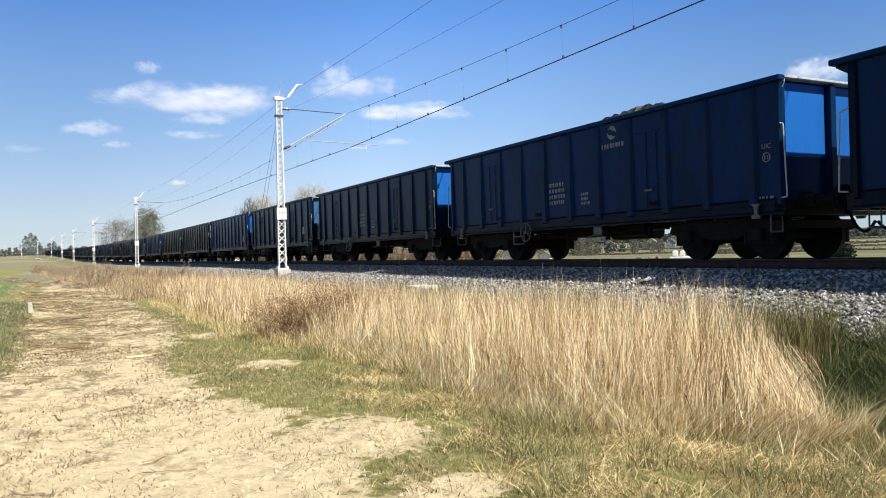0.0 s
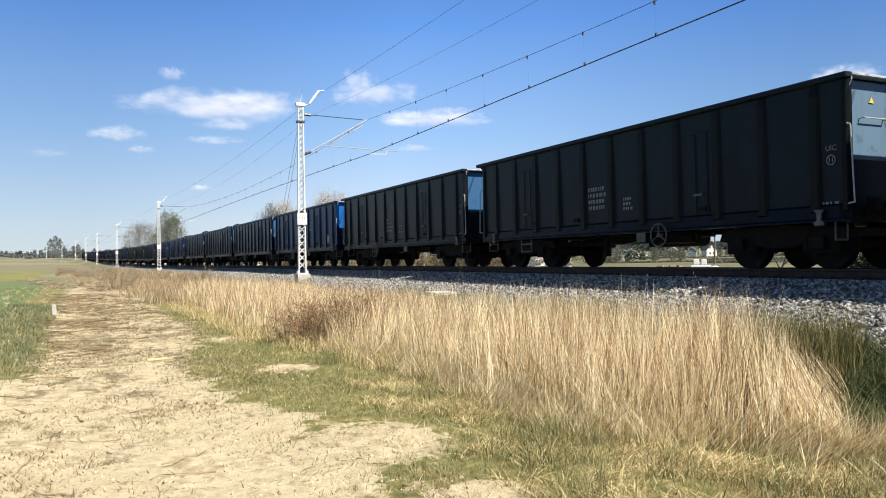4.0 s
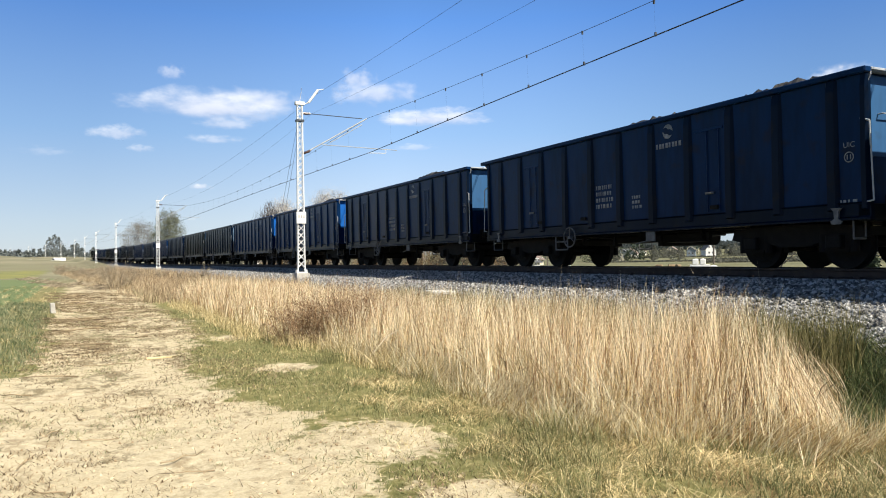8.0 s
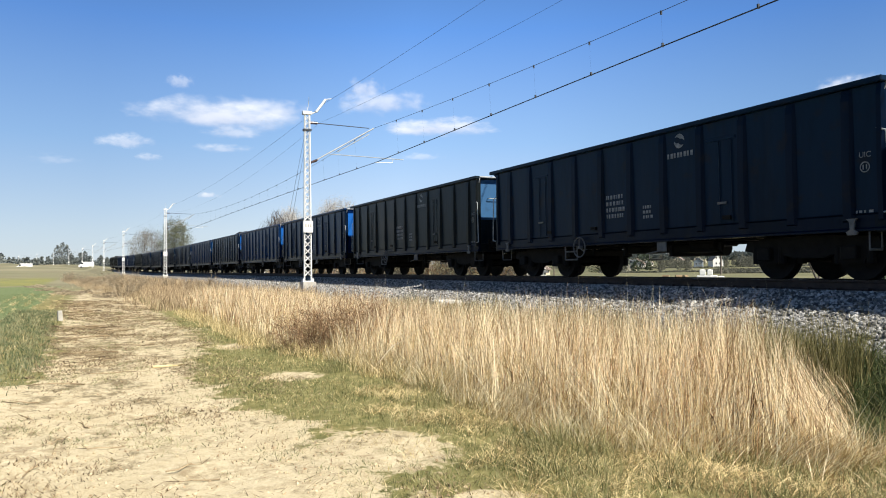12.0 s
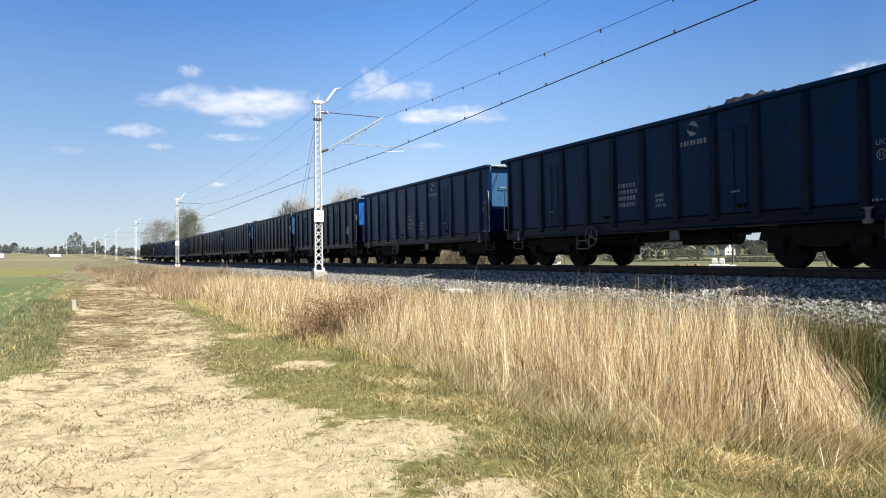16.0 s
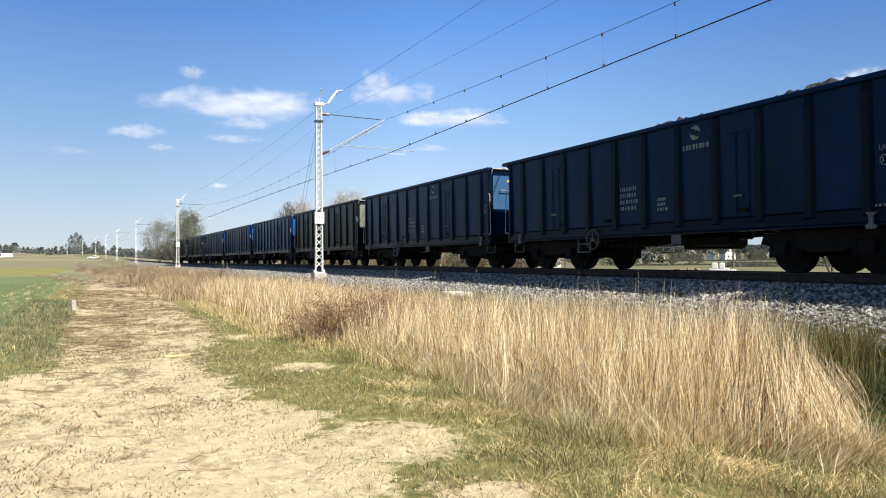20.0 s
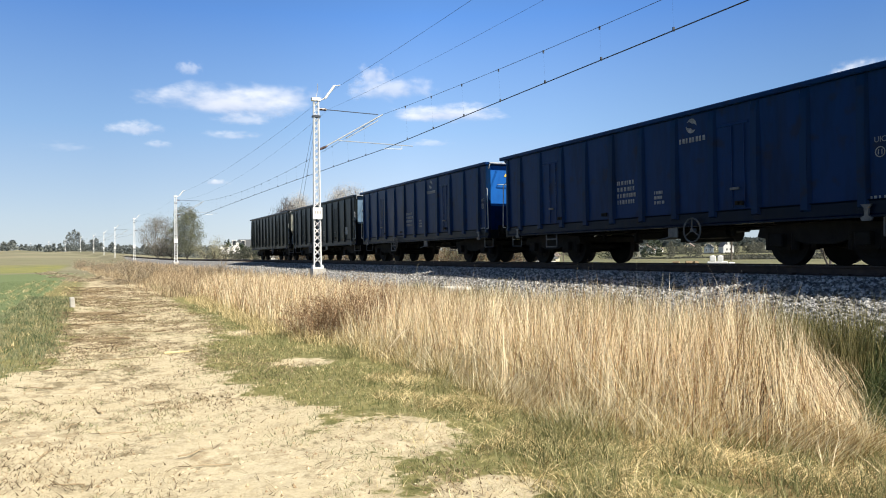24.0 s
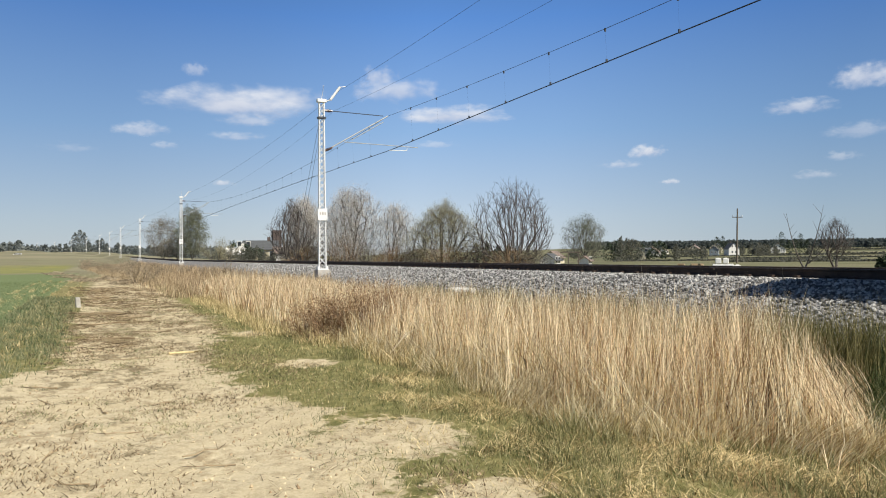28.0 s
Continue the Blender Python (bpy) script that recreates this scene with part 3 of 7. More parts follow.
def build_wagon():
    w = new("coal_wagon")
    tagged(w, "blue open coal wagon with ribbed steel sides", "freight wagon", "wagons of the coal train")
    posts = [(-6.22, 0.07)] + [(POST_GAP * i, 0.125) for i in range(-5, 6)] + [(6.36, 0.06)]
    for sx in (-1, 1):
        bm = bmesh.new()
        # sheet leans out a little between a lower and an upper fold
        prism(bm, [(sx * 1.36, FLOOR_Z + 0.12), (sx * 1.40, FLOOR_Z + 0.12), (sx * 1.43, RIM_Z - 0.06), (sx * 1.39, RIM_Z - 0.06)], "y", -6.26, 6.42)
        part("side_wall", bm, BLUE, w)
        for y, wd in posts:
            bm = bmesh.new()
            prism(bm, [(sx * 1.385, FLOOR_Z - 0.02), (sx * 1.475, FLOOR_Z + 0.02), (sx * 1.485, FLOOR_Z + 0.7), (sx * 1.475, RIM_Z - 0.3), (sx * 1.45, RIM_Z - 0.11), (sx * 1.415, RIM_Z - 0.11)],
                  "y", y - wd, y + wd)
            for v in bm.verts:
                if abs(v.co.x) > 1.44:
                    v.co.y = y + (v.co.y - y) * 0.6
            part("side_post", bm, BLUE, w)
        # a pair of side doors: hinge bar, lock bar and lintel on the sheet
        for y0 in (-2.81, 3.94):
            bm = bmesh.new()
            box(bm, sx * 1.427 - 0.012, sx * 1.427 + 0.012, y0 - 0.40, y0 + 0.40, RIM_Z - 0.50, RIM_Z - 0.44, 0.006)
            d = part("side_door", bm, BLUE, w)
            for dy in (-0.30, 0.02):
                bm = rod(bmesh.new(), (sx * 1.425, y0 + dy, FLOOR_Z + 0.16), (sx * 1.445, y0 + dy, RIM_Z - 0.50), 0.011, 6)
                part("lock_bar", bm, BLUE, d)
            bm = box(bmesh.new(), sx * 1.435 - 0.014, sx * 1.435 + 0.014, y0 - 0.16, y0 + 0.08, FLOOR_Z + 0.52, FLOOR_Z + 0.57, 0.005)
            part("lock_handle", bm, DULL, d, "dull steel lever")
        bm = bmesh.new()
        box(bm, sx * 1.44 - 0.085, sx * 1.44 + 0.085, NEAR_RIM, FAR_RIM, RIM_Z - 0.10, RIM_Z, 0.018)
        part("top_rim", bm, BLUE, w)
        bm = bmesh.new()
        prism(bm, [(sx * 1.34, FLOOR_Z - 0.16), (sx * 1.455, FLOOR_Z - 0.16), (sx * 1.455, FLOOR_Z - 0.13), (sx * 1.42, FLOOR_Z - 0.1), (sx * 1.42, FLOOR_Z + 0.10), (sx * 1.455, FLOOR_Z + 0.13),
                   (sx * 1.34, FLOOR_Z + 0.13)], "y", -6.30, 6.44)
        part("sole_bar", bm, SOOT, w, "grimy dark lower side beam")
        for y in (-3.0, 1.4, 3.4):
            bm = bmesh.new()
            rod(bm, (sx * 1.44, y, FLOOR_Z + 0.25), (sx * 1.49, y, FLOOR_Z + 0.25), 0.03, 6)
            box(bm, sx * 1.47 - 0.02, sx * 1.47 + 0.02, y - 0.10, y + 0.10, FLOOR_Z + 0.21, FLOOR_Z + 0.29)
            part("door_catch", bm, IRON, w)
        # open stirrup below the sole bar
        bm = bmesh.new()
        for y in (-0.27, 0.27):
            rod(bm, (sx * 1.40, y, 0.47), (sx * 1.40, y, FLOOR_Z - 0.13), 0.018, 6)
        for z in (0.47, 0.68):
            rod(bm, (sx * 1.40, -0.27, z), (sx * 1.40, 0.27, z), 0.02, 6)
        part("footstep", bm, DULL, w, "dull worn steel footstep", m=pose(0, 2.48, 0))
        ring = bmesh.new()
        for i in range(18):
            a0, a1 = 2 * math.pi * i / 18, 2 * math.pi * (i + 1) / 18
            rod(ring, (0, 0.25 * math.cos(a0), 0.25 * math.sin(a0)), (0, 0.25 * math.cos(a1), 0.25 * math.sin(a1)), 0.018, 5)
        for i in range(3):
            a = 2 * math.pi / 3 * i + math.pi / 2
            rod(ring, (0, 0, 0), (0, 0.25 * math.cos(a), 0.25 * math.sin(a)), 0.014, 5)
        rod(ring, (-0.10 * sx, 0, 0), (0.02 * sx, 0, 0), 0.04, 8)
        part("brake_wheel", ring, DULL, w, "thin grey hand wheel of the brake", m=pose(sx * 1.53, 1.93, FLOOR_Z - 0.20))
        # lashing hooks near the corners
        bm = bmesh.new()
        prism(bm, [(-0.10, 0.10), (0.10, 0.10), (0.045, 0.04), (0.035, -0.08), (0.11, -0.12), (0.08, -0.17), (-0.08, -0.17), (-0.11, -0.12), (-0.035, -0.08), (-0.045, 0.04)], "x", -0.02, 0.02)
        hook = mesh_of("lashing_hook", bm, DULL)
        for y in (-5.72, 5.72):
            part("lashing_hook", hook, None, w, "dull worn lashing hook", m=pose(sx * 1.475, y, FLOOR_Z - 0.05))
    bm = bmesh.new()
    box(bm, -1.40, 1.40, -6.10, 6.38, FLOOR_Z - 0.02, FLOOR_Z + 0.1)
    part("floor", bm, IRON, w)
    bm = bmesh.new()
    for x in (-0.28, 0.28):
        box(bm, x - 0.09, x + 0.09, -6.2, 6.3, 0.86, FLOOR_Z - 0.02)
    for y in (-5.6, -4.5, -1.6, 1.6, 4.5, 5.6):
        box(bm, -1.34, 1.34, y - 0.08, y + 0.08, 0.84, FLOOR_Z - 0.02)
    part("centre_sill", bm, IRON, w)
    # brake gear between the bogies, with daylight under it near each bogie
    bm = bmesh.new()
    prism(bm, [(-1.55, 0.88), (-1.45, 0.74), (-1.05, 0.70), (-0.95, 0.60), (-0.35, 0.58), (-0.25, 0.72), (0.5, 0.74), (0.6, 0.62), (1.5, 0.60), (1.7, 0.88)], "x", -0.42, 0.42)
    part("brake_gear_case", bm, IRON, w)
    bm = bmesh.new()
    rod(bm, (-0.62, -1.9, 0.72), (-0.62, -1.15, 0.72), 0.14, 14)
    rod(bm, (-0.62, -2.35, 0.74), (-0.62, -1.9, 0.74), 0.035, 8)
    part("brake_cylinder", bm, IRON, w)
    bm = bmesh.new()
    rod(bm, (0.62, -0.9, 0.70), (0.62, 0.8, 0.70), 0.19, 14)
    part("air_tank", bm, IRON, w)
    for x, z in ((-0.9, 0.80), (0.15, 0.78), (0.9, 0.80)):
        part("brake_rod", rod(bmesh.new(), (x, -3.2, z), (x, 3.2, z - 0.03), 0.018, 6), IRON, w)
    for y, lo in ((-2.25, 0.60), (-0.75, 0.50), (0.9, 0.54), (2.2, 0.60)):
        bm = rod(bmesh.new(), (-1.1, y, 0.78), (1.1, y, 0.76), 0.025, 6)
        box(bm, -0.92, -0.84, y - 0.04, y + 0.04, lo, 0.86)
        part("brake_lever", bm, IRON, w)
    bm = bmesh.new()
    box(bm, -1.40, -1.36, -1.15, -0.85, 0.60, 0.82, 0.01)
    rod(bm, (-1.42, -1.0, 0.62), (-1.42, -0.55, 0.56), 0.014, 6)
    part("changeover_lever", bm, DULL, w, "load changeover lever on a small plate")
    for sy, ye, tip in ((-1, NEAR_Y, NEAR_RIM), (1, FAR_Y, FAR_RIM)):
        bm = bmesh.new()
        box(bm, -1.38, 1.38, min(ye, ye - sy * 0.05), max(ye, ye - sy * 0.05), FLOOR_Z + 0.1, RIM_Z - 0.05)
        part("end_wall", bm, BLUE, w)
        # sunlit edge put into colour: the rim is pale at the near end only
        bm = bmesh.new()
        box(bm, -1.352, 1.352, min(ye - sy * 0.06, tip), max(ye - sy * 0.06, tip), RIM_Z - 0.055, RIM_Z - 0.004, 0.012)
        part("end_rim", bm, RAIL_GREY if sy < 0 else BLUE, w, "top edge of the end wall, painted sunlit pale at the near end")
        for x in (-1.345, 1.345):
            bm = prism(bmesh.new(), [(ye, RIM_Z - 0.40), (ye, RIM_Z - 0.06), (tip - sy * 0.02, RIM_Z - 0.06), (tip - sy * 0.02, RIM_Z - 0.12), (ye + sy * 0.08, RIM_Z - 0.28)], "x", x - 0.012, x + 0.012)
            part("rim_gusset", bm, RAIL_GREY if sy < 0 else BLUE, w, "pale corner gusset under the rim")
        for x, wd, out in ((-1.33, 0.05, 0.12), (0.0, 0.075, 0.13), (1.33, 0.05, 0.12)):
            bm = bmesh.new()
            box(bm, x - wd, x + wd, min(ye, ye + sy * out), max(ye, ye + sy * out), FLOOR_Z - 0.1, RIM_Z - 0.06, 0.01)
            part("end_post", bm, BLUE, w)
        # panel paint covers the sunlit band; the shaded lower wall is painted darker
        for x in (-0.68, 0.68):
            bm = bmesh.new()
            box(bm, x - 0.585, x + 0.585, min(ye, ye + sy * 0.02), max(ye, ye + sy * 0.02), 1.86, RIM_Z - 0.09, 0.006)
            part("end_panel", bm, PANEL_BLUE, w, "bright blue upper end-wall sheet in sunlit tone")
        for x in (-1.46, 1.46):
            bm = bmesh.new()
            y1 = ye + sy * 0.26
            rod(bm, (x, y1, 1.12), (x, y1 - sy * 0.05, 2.40), 0.014, 6)
            rod(bm, (x, y1 - sy * 0.05, 2.40), (x, ye + sy * 0.05, 2.46), 0.014, 6)
            rod(bm, (x, y1, 1.12), (x, ye + sy * 0.1, 1.10), 0.014, 6)
            part("corner_grab_rail", bm, RAIL_GREY, w, "thin pale vertical grab rail")
        bm = bmesh.new()
        box(bm, -1.42, 1.42, min(ye - sy * 0.05, ye + sy * 0.16), max(ye - sy * 0.05, ye + sy * 0.16), 0.80, FLOOR_Z + 0.10, 0.01)
        part("headstock", bm, SOOT, w)
        yb, yt = ye + sy * 0.16, sy * 7.0
        for x in (-0.875, 0.875):
            bm = bmesh.new()
            rod(bm, (x, yb, 1.05), (x, yb + sy * 0.26, 1.05), 0.12, 14)
            box(bm, x - 0.17, x + 0.17, min(yb, yb + sy * 0.04), max(yb, yb + sy * 0.04), 0.88, 1.22)
            bf = part("buffer", bm, IRON, w)
            bm = bmesh.new()
            rod(bm, (x, yb + sy * 0.24, 1.05), (x, yt - sy * 0.04, 1.05), 0.075, 12)
            rod(bm, (x, yt - sy * 0.04, 1.05), (x, yt, 1.05), 0.23, 18)
            part("buffer_plate", bm, IRON, bf)
        bm = bmesh.new()
        rod(bm, (0, yb, 1.04), (0, yb + sy * 0.30, 1.02), 0.05, 8)
        for dx in (-0.06, 0.06):
            rod(bm, (dx, yb + sy * 0.28, 1.02), (dx, yt - sy * 0.02, 0.86), 0.022, 6)
        rod(bm, (-0.1, yt - sy * 0.02, 0.86), (0.1, yt - sy * 0.02, 0.86), 0.03, 6)
        part("screw_coupling", bm, IRON, w)
        bm = bmesh.new()
        last = (0.32, yb, 0.9)
        for i in range(1, 8):
            t = i / 7
            p2 = (0.32 - 0.32 * t, yb + (yt - yb) * t, 0.9 - 0.42 * math.sin(math.pi * min(t * 0.75 + 0.05, 1)))
            rod(bm, last, p2, 0.028, 6)
            last = p2
        part("air_hose", bm, IRON, w)
        # corner step under the headstock
        bm = bmesh.new()
        for x in (-1.36, -1.06):
            rod(bm, (x, ye - sy * 0.18, 0.52), (x, ye - sy * 0.18, 0.84), 0.016, 6)
        rod(bm, (-1.36, ye - sy * 0.18, 0.52), (-1.06, ye - sy * 0.18, 0.52), 0.02, 6)
        part("corner_step", bm, DULL, w, "thin dull steel step")
    WS = wheelset("wheelset")
    for sy in (-1, 1):
        bm = bmesh.new()
        box(bm, -0.9, 0.9, -0.22, 0.22, 0.42, 0.74, 0.03)
        rod(bm, (0, 0, 0.74), (0, 0, 0.83), 0.2, 12)
        b = part("bogie", bm, IRON, w, "soot-black two-axle bogie", m=pose(0, sy * 4.5, 0))
        for sx in (-1, 1):
            part("side_frame", bogie_side(sx), IRON, b)
            part("end_beam", box(bmesh.new(), -0.95, 0.95, sx * 1.38 - 0.05, sx * 1.38 + 0.05, 0.58, 0.72), IRON, b)
        for y in (-0.9, 0.9):
            part("wheelset", WS, None, b, m=pose(0, y, 0.46))
            bm = bmesh.new()
            for x in (-0.75, 0.75):
                yi = y - math.copysign(0.53, y)
                box(bm, x - 0.06, x + 0.06, yi - 0.06, yi + 0.06, 0.30, 0.66, 0.01)
            rod(bm, (-0.8, yi, 0.36), (0.8, yi, 0.36), 0.035, 6)
            part("brake_beam", bm, IRON, b)
    return w


def coal_mesh(name, heap, seed):
    """Coal from wall to wall, with uneven ridges."""
    g = np.random.default_rng(seed)
    xs, ys = np.linspace(-1.38, 1.38, 15), np.linspace(NEAR_Y + 0.06, FAR_Y - 0.06, 120)
    XX, YY = np.meshgrid(xs, ys)
    lump = 0.5 + 0.5 * np.sin(YY * 0.9 + seed) * np.cos(YY * 0.37 + seed * 1.7)
    edge = np.clip((1 - np.abs(XX) / 1.38) / 0.55, 0, 1) * np.clip(np.minimum(FAR_Y - YY, YY - NEAR_Y) / 1.6, 0, 1)
    ZZ = RIM_Z - 0.30 + heap * edge * (0.45 + 0.55 * lump) + g.normal(0, 0.045, XX.shape) * (edge > 0)
    i = np.arange(XX.size).reshape(XX.shape)
    q = np.stack([i[:-1, :-1], i[:-1, 1:], i[1:, 1:], i[1:, :-1]], -1).reshape(-1, 4)
    return mesh_np(name, np.stack([XX, YY, ZZ], -1).reshape(-1, 3), q, (COAL,))


def mark_bars(rows, wide, seed, h=0.06):
    """Rows of short bars in place of lettering, on the plane x = 0."""
    g = random.Random(seed)
    spots = []
    for r in range(rows):
        y, z = 0.0, -r * h * 1.6
        while y < wide:
            ln = g.choice((0.03, 0.05, 0.075))
            spots.append((ln, h, -y, z))
            y += ln + g.uniform(0.025, 0.06)
    return spots


BARS = {}


def bar_mesh(ln, h):
    if (ln, h) not in BARS:
        BARS[ln, h] = mesh_of("painted_bar", box(bmesh.new(), -0.003, 0.003, -ln, 0, -h, 0), WHITE_MARK)
    return BARS[ln, h]


def put_bars(spots, w, y0, z0):
    """Each bar of a block of unreadable lettering is a part of the wagon."""
    for ln, h, y, z in spots:
        part("painted_bar", bar_mesh(ln, h), None, w, m=pose(-1.402 - 0.013 * (z0 + z - FLOOR_Z), y0 + y, z0 + z))


def emblem():
    """Round two-part emblem with a row of bars below it."""
    bm = bmesh.new()
    for half in (0, 1):
        n = 10
        outer, inner = [], []
        for i in range(n + 1):
            a = math.radians(35 + 150 * i / n + 180 * half)
            ro, ri = 0.155, 0.155 - 0.105 * math.sin(math.pi * i / n)
            outer.append((ro * math.cos(a), ro * math.sin(a)))
            inner.append((ri * math.cos(a), ri * math.sin(a)))
        for i in range(n):
            if (Vector(inner[i]) - Vector(outer[i])).length < 1e-4 and (Vector(inner[i + 1]) - Vector(outer[i + 1])).length < 1e-4:
                continue
            pts = [outer[i], outer[i + 1], inner[i + 1], inner[i]]
            vs = [bm.verts.new((-0.002, p, q)) for p, q in pts]
            bm.faces.new(vs)
    bmesh.ops.remove_doubles(bm, verts=bm.verts[:], dist=1e-5)
    bmesh.ops.recalc_face_normals(bm, faces=bm.faces[:])
    return mesh_of("emblem", bm, WHITE_MARK)


def plate_mesh():
    bm = bmesh.new()
    box(bm, -0.008, 0.004, -0.18, 0.18, -0.19, 0.19)
    return mesh_of("paper_plate", bm, PAPER)


def clearance_mark():
    """Three letters above a ring with two short bars in it."""
    cu = bpy.data.curves.new("letters", "FONT")
    cu.body, cu.size, cu.align_x = "UIC", 0.13, "CENTER"
    ob = new("letters", cu)
    me = bpy.data.meshes.new_from_object(ob)
    bpy.data.objects.remove(ob)
    bm = bmesh.new()
    bm.from_mesh(me)
    # the letters' x runs towards the wagon's near end, their y upwards
    bmesh.ops.transform(bm, matrix=Matrix(((0, 0, -1, 0), (-1, 0, 0, 0), (0, 1, 0, 0), (0, 0, 0, 1))), verts=bm.verts[:])
    for i in range(16):
        a0, a1 = 2 * math.pi * i / 16, 2 * math.pi * (i + 1) / 16
        vs = [bm.verts.new((-0.004, r * math.cos(a), -0.16 + r * math.sin(a))) for a, r in ((a0, 0.09), (a1, 0.09), (a1, 0.072), (a0, 0.072))]
        bm.faces.new(vs)
    for y in (-0.03, 0.03):
        box(bm, -0.005, -0.003, y - 0.010, y + 0.010, -0.20, -0.12)
    return mesh_of("clearance_mark", bm, WHITE_MARK)


# look of each wagon in running order: body paint, end panel, coal (0 level, 1 heaped), emblem, plate, words
STYLES = {-2: (NAVY, PANEL_BLUE, 0, 0, 0), -1: (BLUE, PANEL_BLUE, 1, 1, 0), 0: (NAVY, PANEL_BLUE, 0, 0, 0), 1: (NAVY, PANEL_SKY, 0, 1, 1), 2: (BLUE, PANEL_BLUE, 0, 1, 1),
          3: (SLATE, PANEL_PALE, 0, 0, 0), 4: (SLATE, PANEL_SKY, 0, 0, 0), 5: (BLUE, PANEL_BLUE, 0, 1, 1), 6: (NAVY, PANEL_SKY, 0, 1, 0), 7: (NAVY, PANEL_SKY, 1, 1, 0),
          8: (NAVY, PANEL_SKY, 1, 1, 0), 9: (BLUE, PANEL_BLUE, 1, 1, 0), 10: (BLUE, PANEL_BLUE, 0, 1, 1), 11: (INK, PANEL_PALE, 0, 1, 0), 12: (SLATE, PANEL_SKY, 0, 1, 0),
          13: (NAVY, PANEL_BLUE, 0, 1, 0), 14: (BLUE, PANEL_BLUE, 0, 1, 0), 15: (NAVY, PANEL_BLUE, 1, 1, 0), 16: (BLUE, PANEL_SKY, 0, 1, 0), 17: (NAVY, PANEL_BLUE, 0, 1, 1),
          18: (INK, PANEL_SKY, 0, 1, 0), 19: (NAVY, PANEL_SKY, 1, 1, 0), 20: (NAVY, PANEL_SKY, 0, 1, 0), 21: (SOOT, PANEL_RUST, 0, 0, 0), 22: (BLUE, PANEL_BLUE, 0, 1, 0),
          23: (BLUE, PANEL_BLUE, 0, 1, 0), 24: (BLUE, PANEL_BLUE, 0, 1, 0), 25: (SLATE, PANEL_PALE, 0, 0, 1), 26: (SOOT, PANEL_RUST, 1, 0, 0)}
WORDS = {id(INK): "blue-black", id(BLUE): "blue", id(NAVY): "dark blue", id(SLATE): "slate-grey", id(SOOT): "sooty black"}
PANELS = {id(PANEL_BLUE): "bright blue", id(PANEL_SKY): "light blue", id(PANEL_PALE): "worn mid-blue", id(PANEL_RUST): "rusty pale grey"}
# darker paint for the posts: shade of the angled ribs put into colour
POST_SHADE = {id(INK): DEEP, id(BLUE): NAVY, id(NAVY): DEEP, id(SLATE): SOOT, id(SOOT): SOOT}
MID_BRAKE = {1, 2, 3, 14, 23, 26}
first = build_wagon()
EMBLEM, PLATE, CLEAR = emblem(), plate_mesh(), clearance_mark()
NUMBERS = [mark_bars(4, 0.62, k, 0.095) for k in range(3)]
SMALL = [mark_bars(3, 0.26, k + 7, 0.07) for k in range(2)]
FOOT = [mark_bars(2, 0.30, k + 17, 0.05) for k in range(2)]
LEVEL = [coal_mesh("coal_load", 0.14, k) for k in range(2)]
HEAPED = [coal_mesh("coal_load", 0.62, k + 4) for k in range(3)]
WAGONS = {}
for k in sorted(STYLES):
    body, panel, heap, logo, plate = STYLES[k]
    w = first if k == -2 else copy_thing(first, Matrix.Identity(4))
    WAGONS[k] = w
    words = "with heaped coal" if heap else "filled with coal"
    tagged(w, f"{WORDS[id(body)]} open wagon {words}, {PANELS[id(panel)]} end")
    for o in w.children_recursive:
        base = o.name.split(".")[0]
        if base in ("side_wall", "top_rim", "end_wall"):
            paint_over(o, body)
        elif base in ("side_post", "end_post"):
            paint_over(o, POST_SHADE[id(body)])
        elif base == "sole_bar":
            paint_over(o, DEEP if body is not SOOT else SOOT)
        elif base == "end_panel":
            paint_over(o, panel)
            o["label"] = PANELS[id(panel)] + " upper end-wall sheet in sunlit tone"
        elif base in ("brake_wheel", "footstep") and k in MID_BRAKE:
            # later wagons carry the brake wheel between the bogies
            at = o.matrix_basis.translation
            o.matrix_basis = pose(at.x, -1.75 if base == "brake_wheel" else 3.95, at.z - (0.04 if base == "brake_wheel" else 0))
        elif base in ("side_door", "lock_bar"):
            paint_over(o, body)
def grab_rail():
    """Bar across an end sheet, on the side that faces the line's near end."""
    bm = rod(bmesh.new(), (-0.30, -0.10, 0), (0.30, -0.10, 0), 0.012, 6)
    for dx in (-0.30, 0.30):
        rod(bm, (dx, -0.10, 0), (dx, 0.03, 0), 0.012, 6)
    return mesh_of("handrail", bm, RAIL_GREY)


def triangle():
    bm = bmesh.new()
    prism(bm, [(-0.062, -0.048), (0.062, -0.048), (0, 0.058)], "y", -0.004, 0.004)
    return mesh_of("warning_triangle", bm, YELLOW)


GRAB, TRIANGLE = grab_rail(), triangle()
WITH_RAIL, WITH_TRIANGLE = {1, 2, 3, 7, 10, 11, 12, 14, 16, 18, 20, 23, 24, 25, 26}, {2, 3, 20, 24, 25}
LOW_EMBLEM, PLATE_AT = {5, 14, 2, 22}, {1: (-4.78, 1.62), 5: (-4.80, 1.41), 10: (-5.95, 1.37), 17: (-4.80, 1.70)}
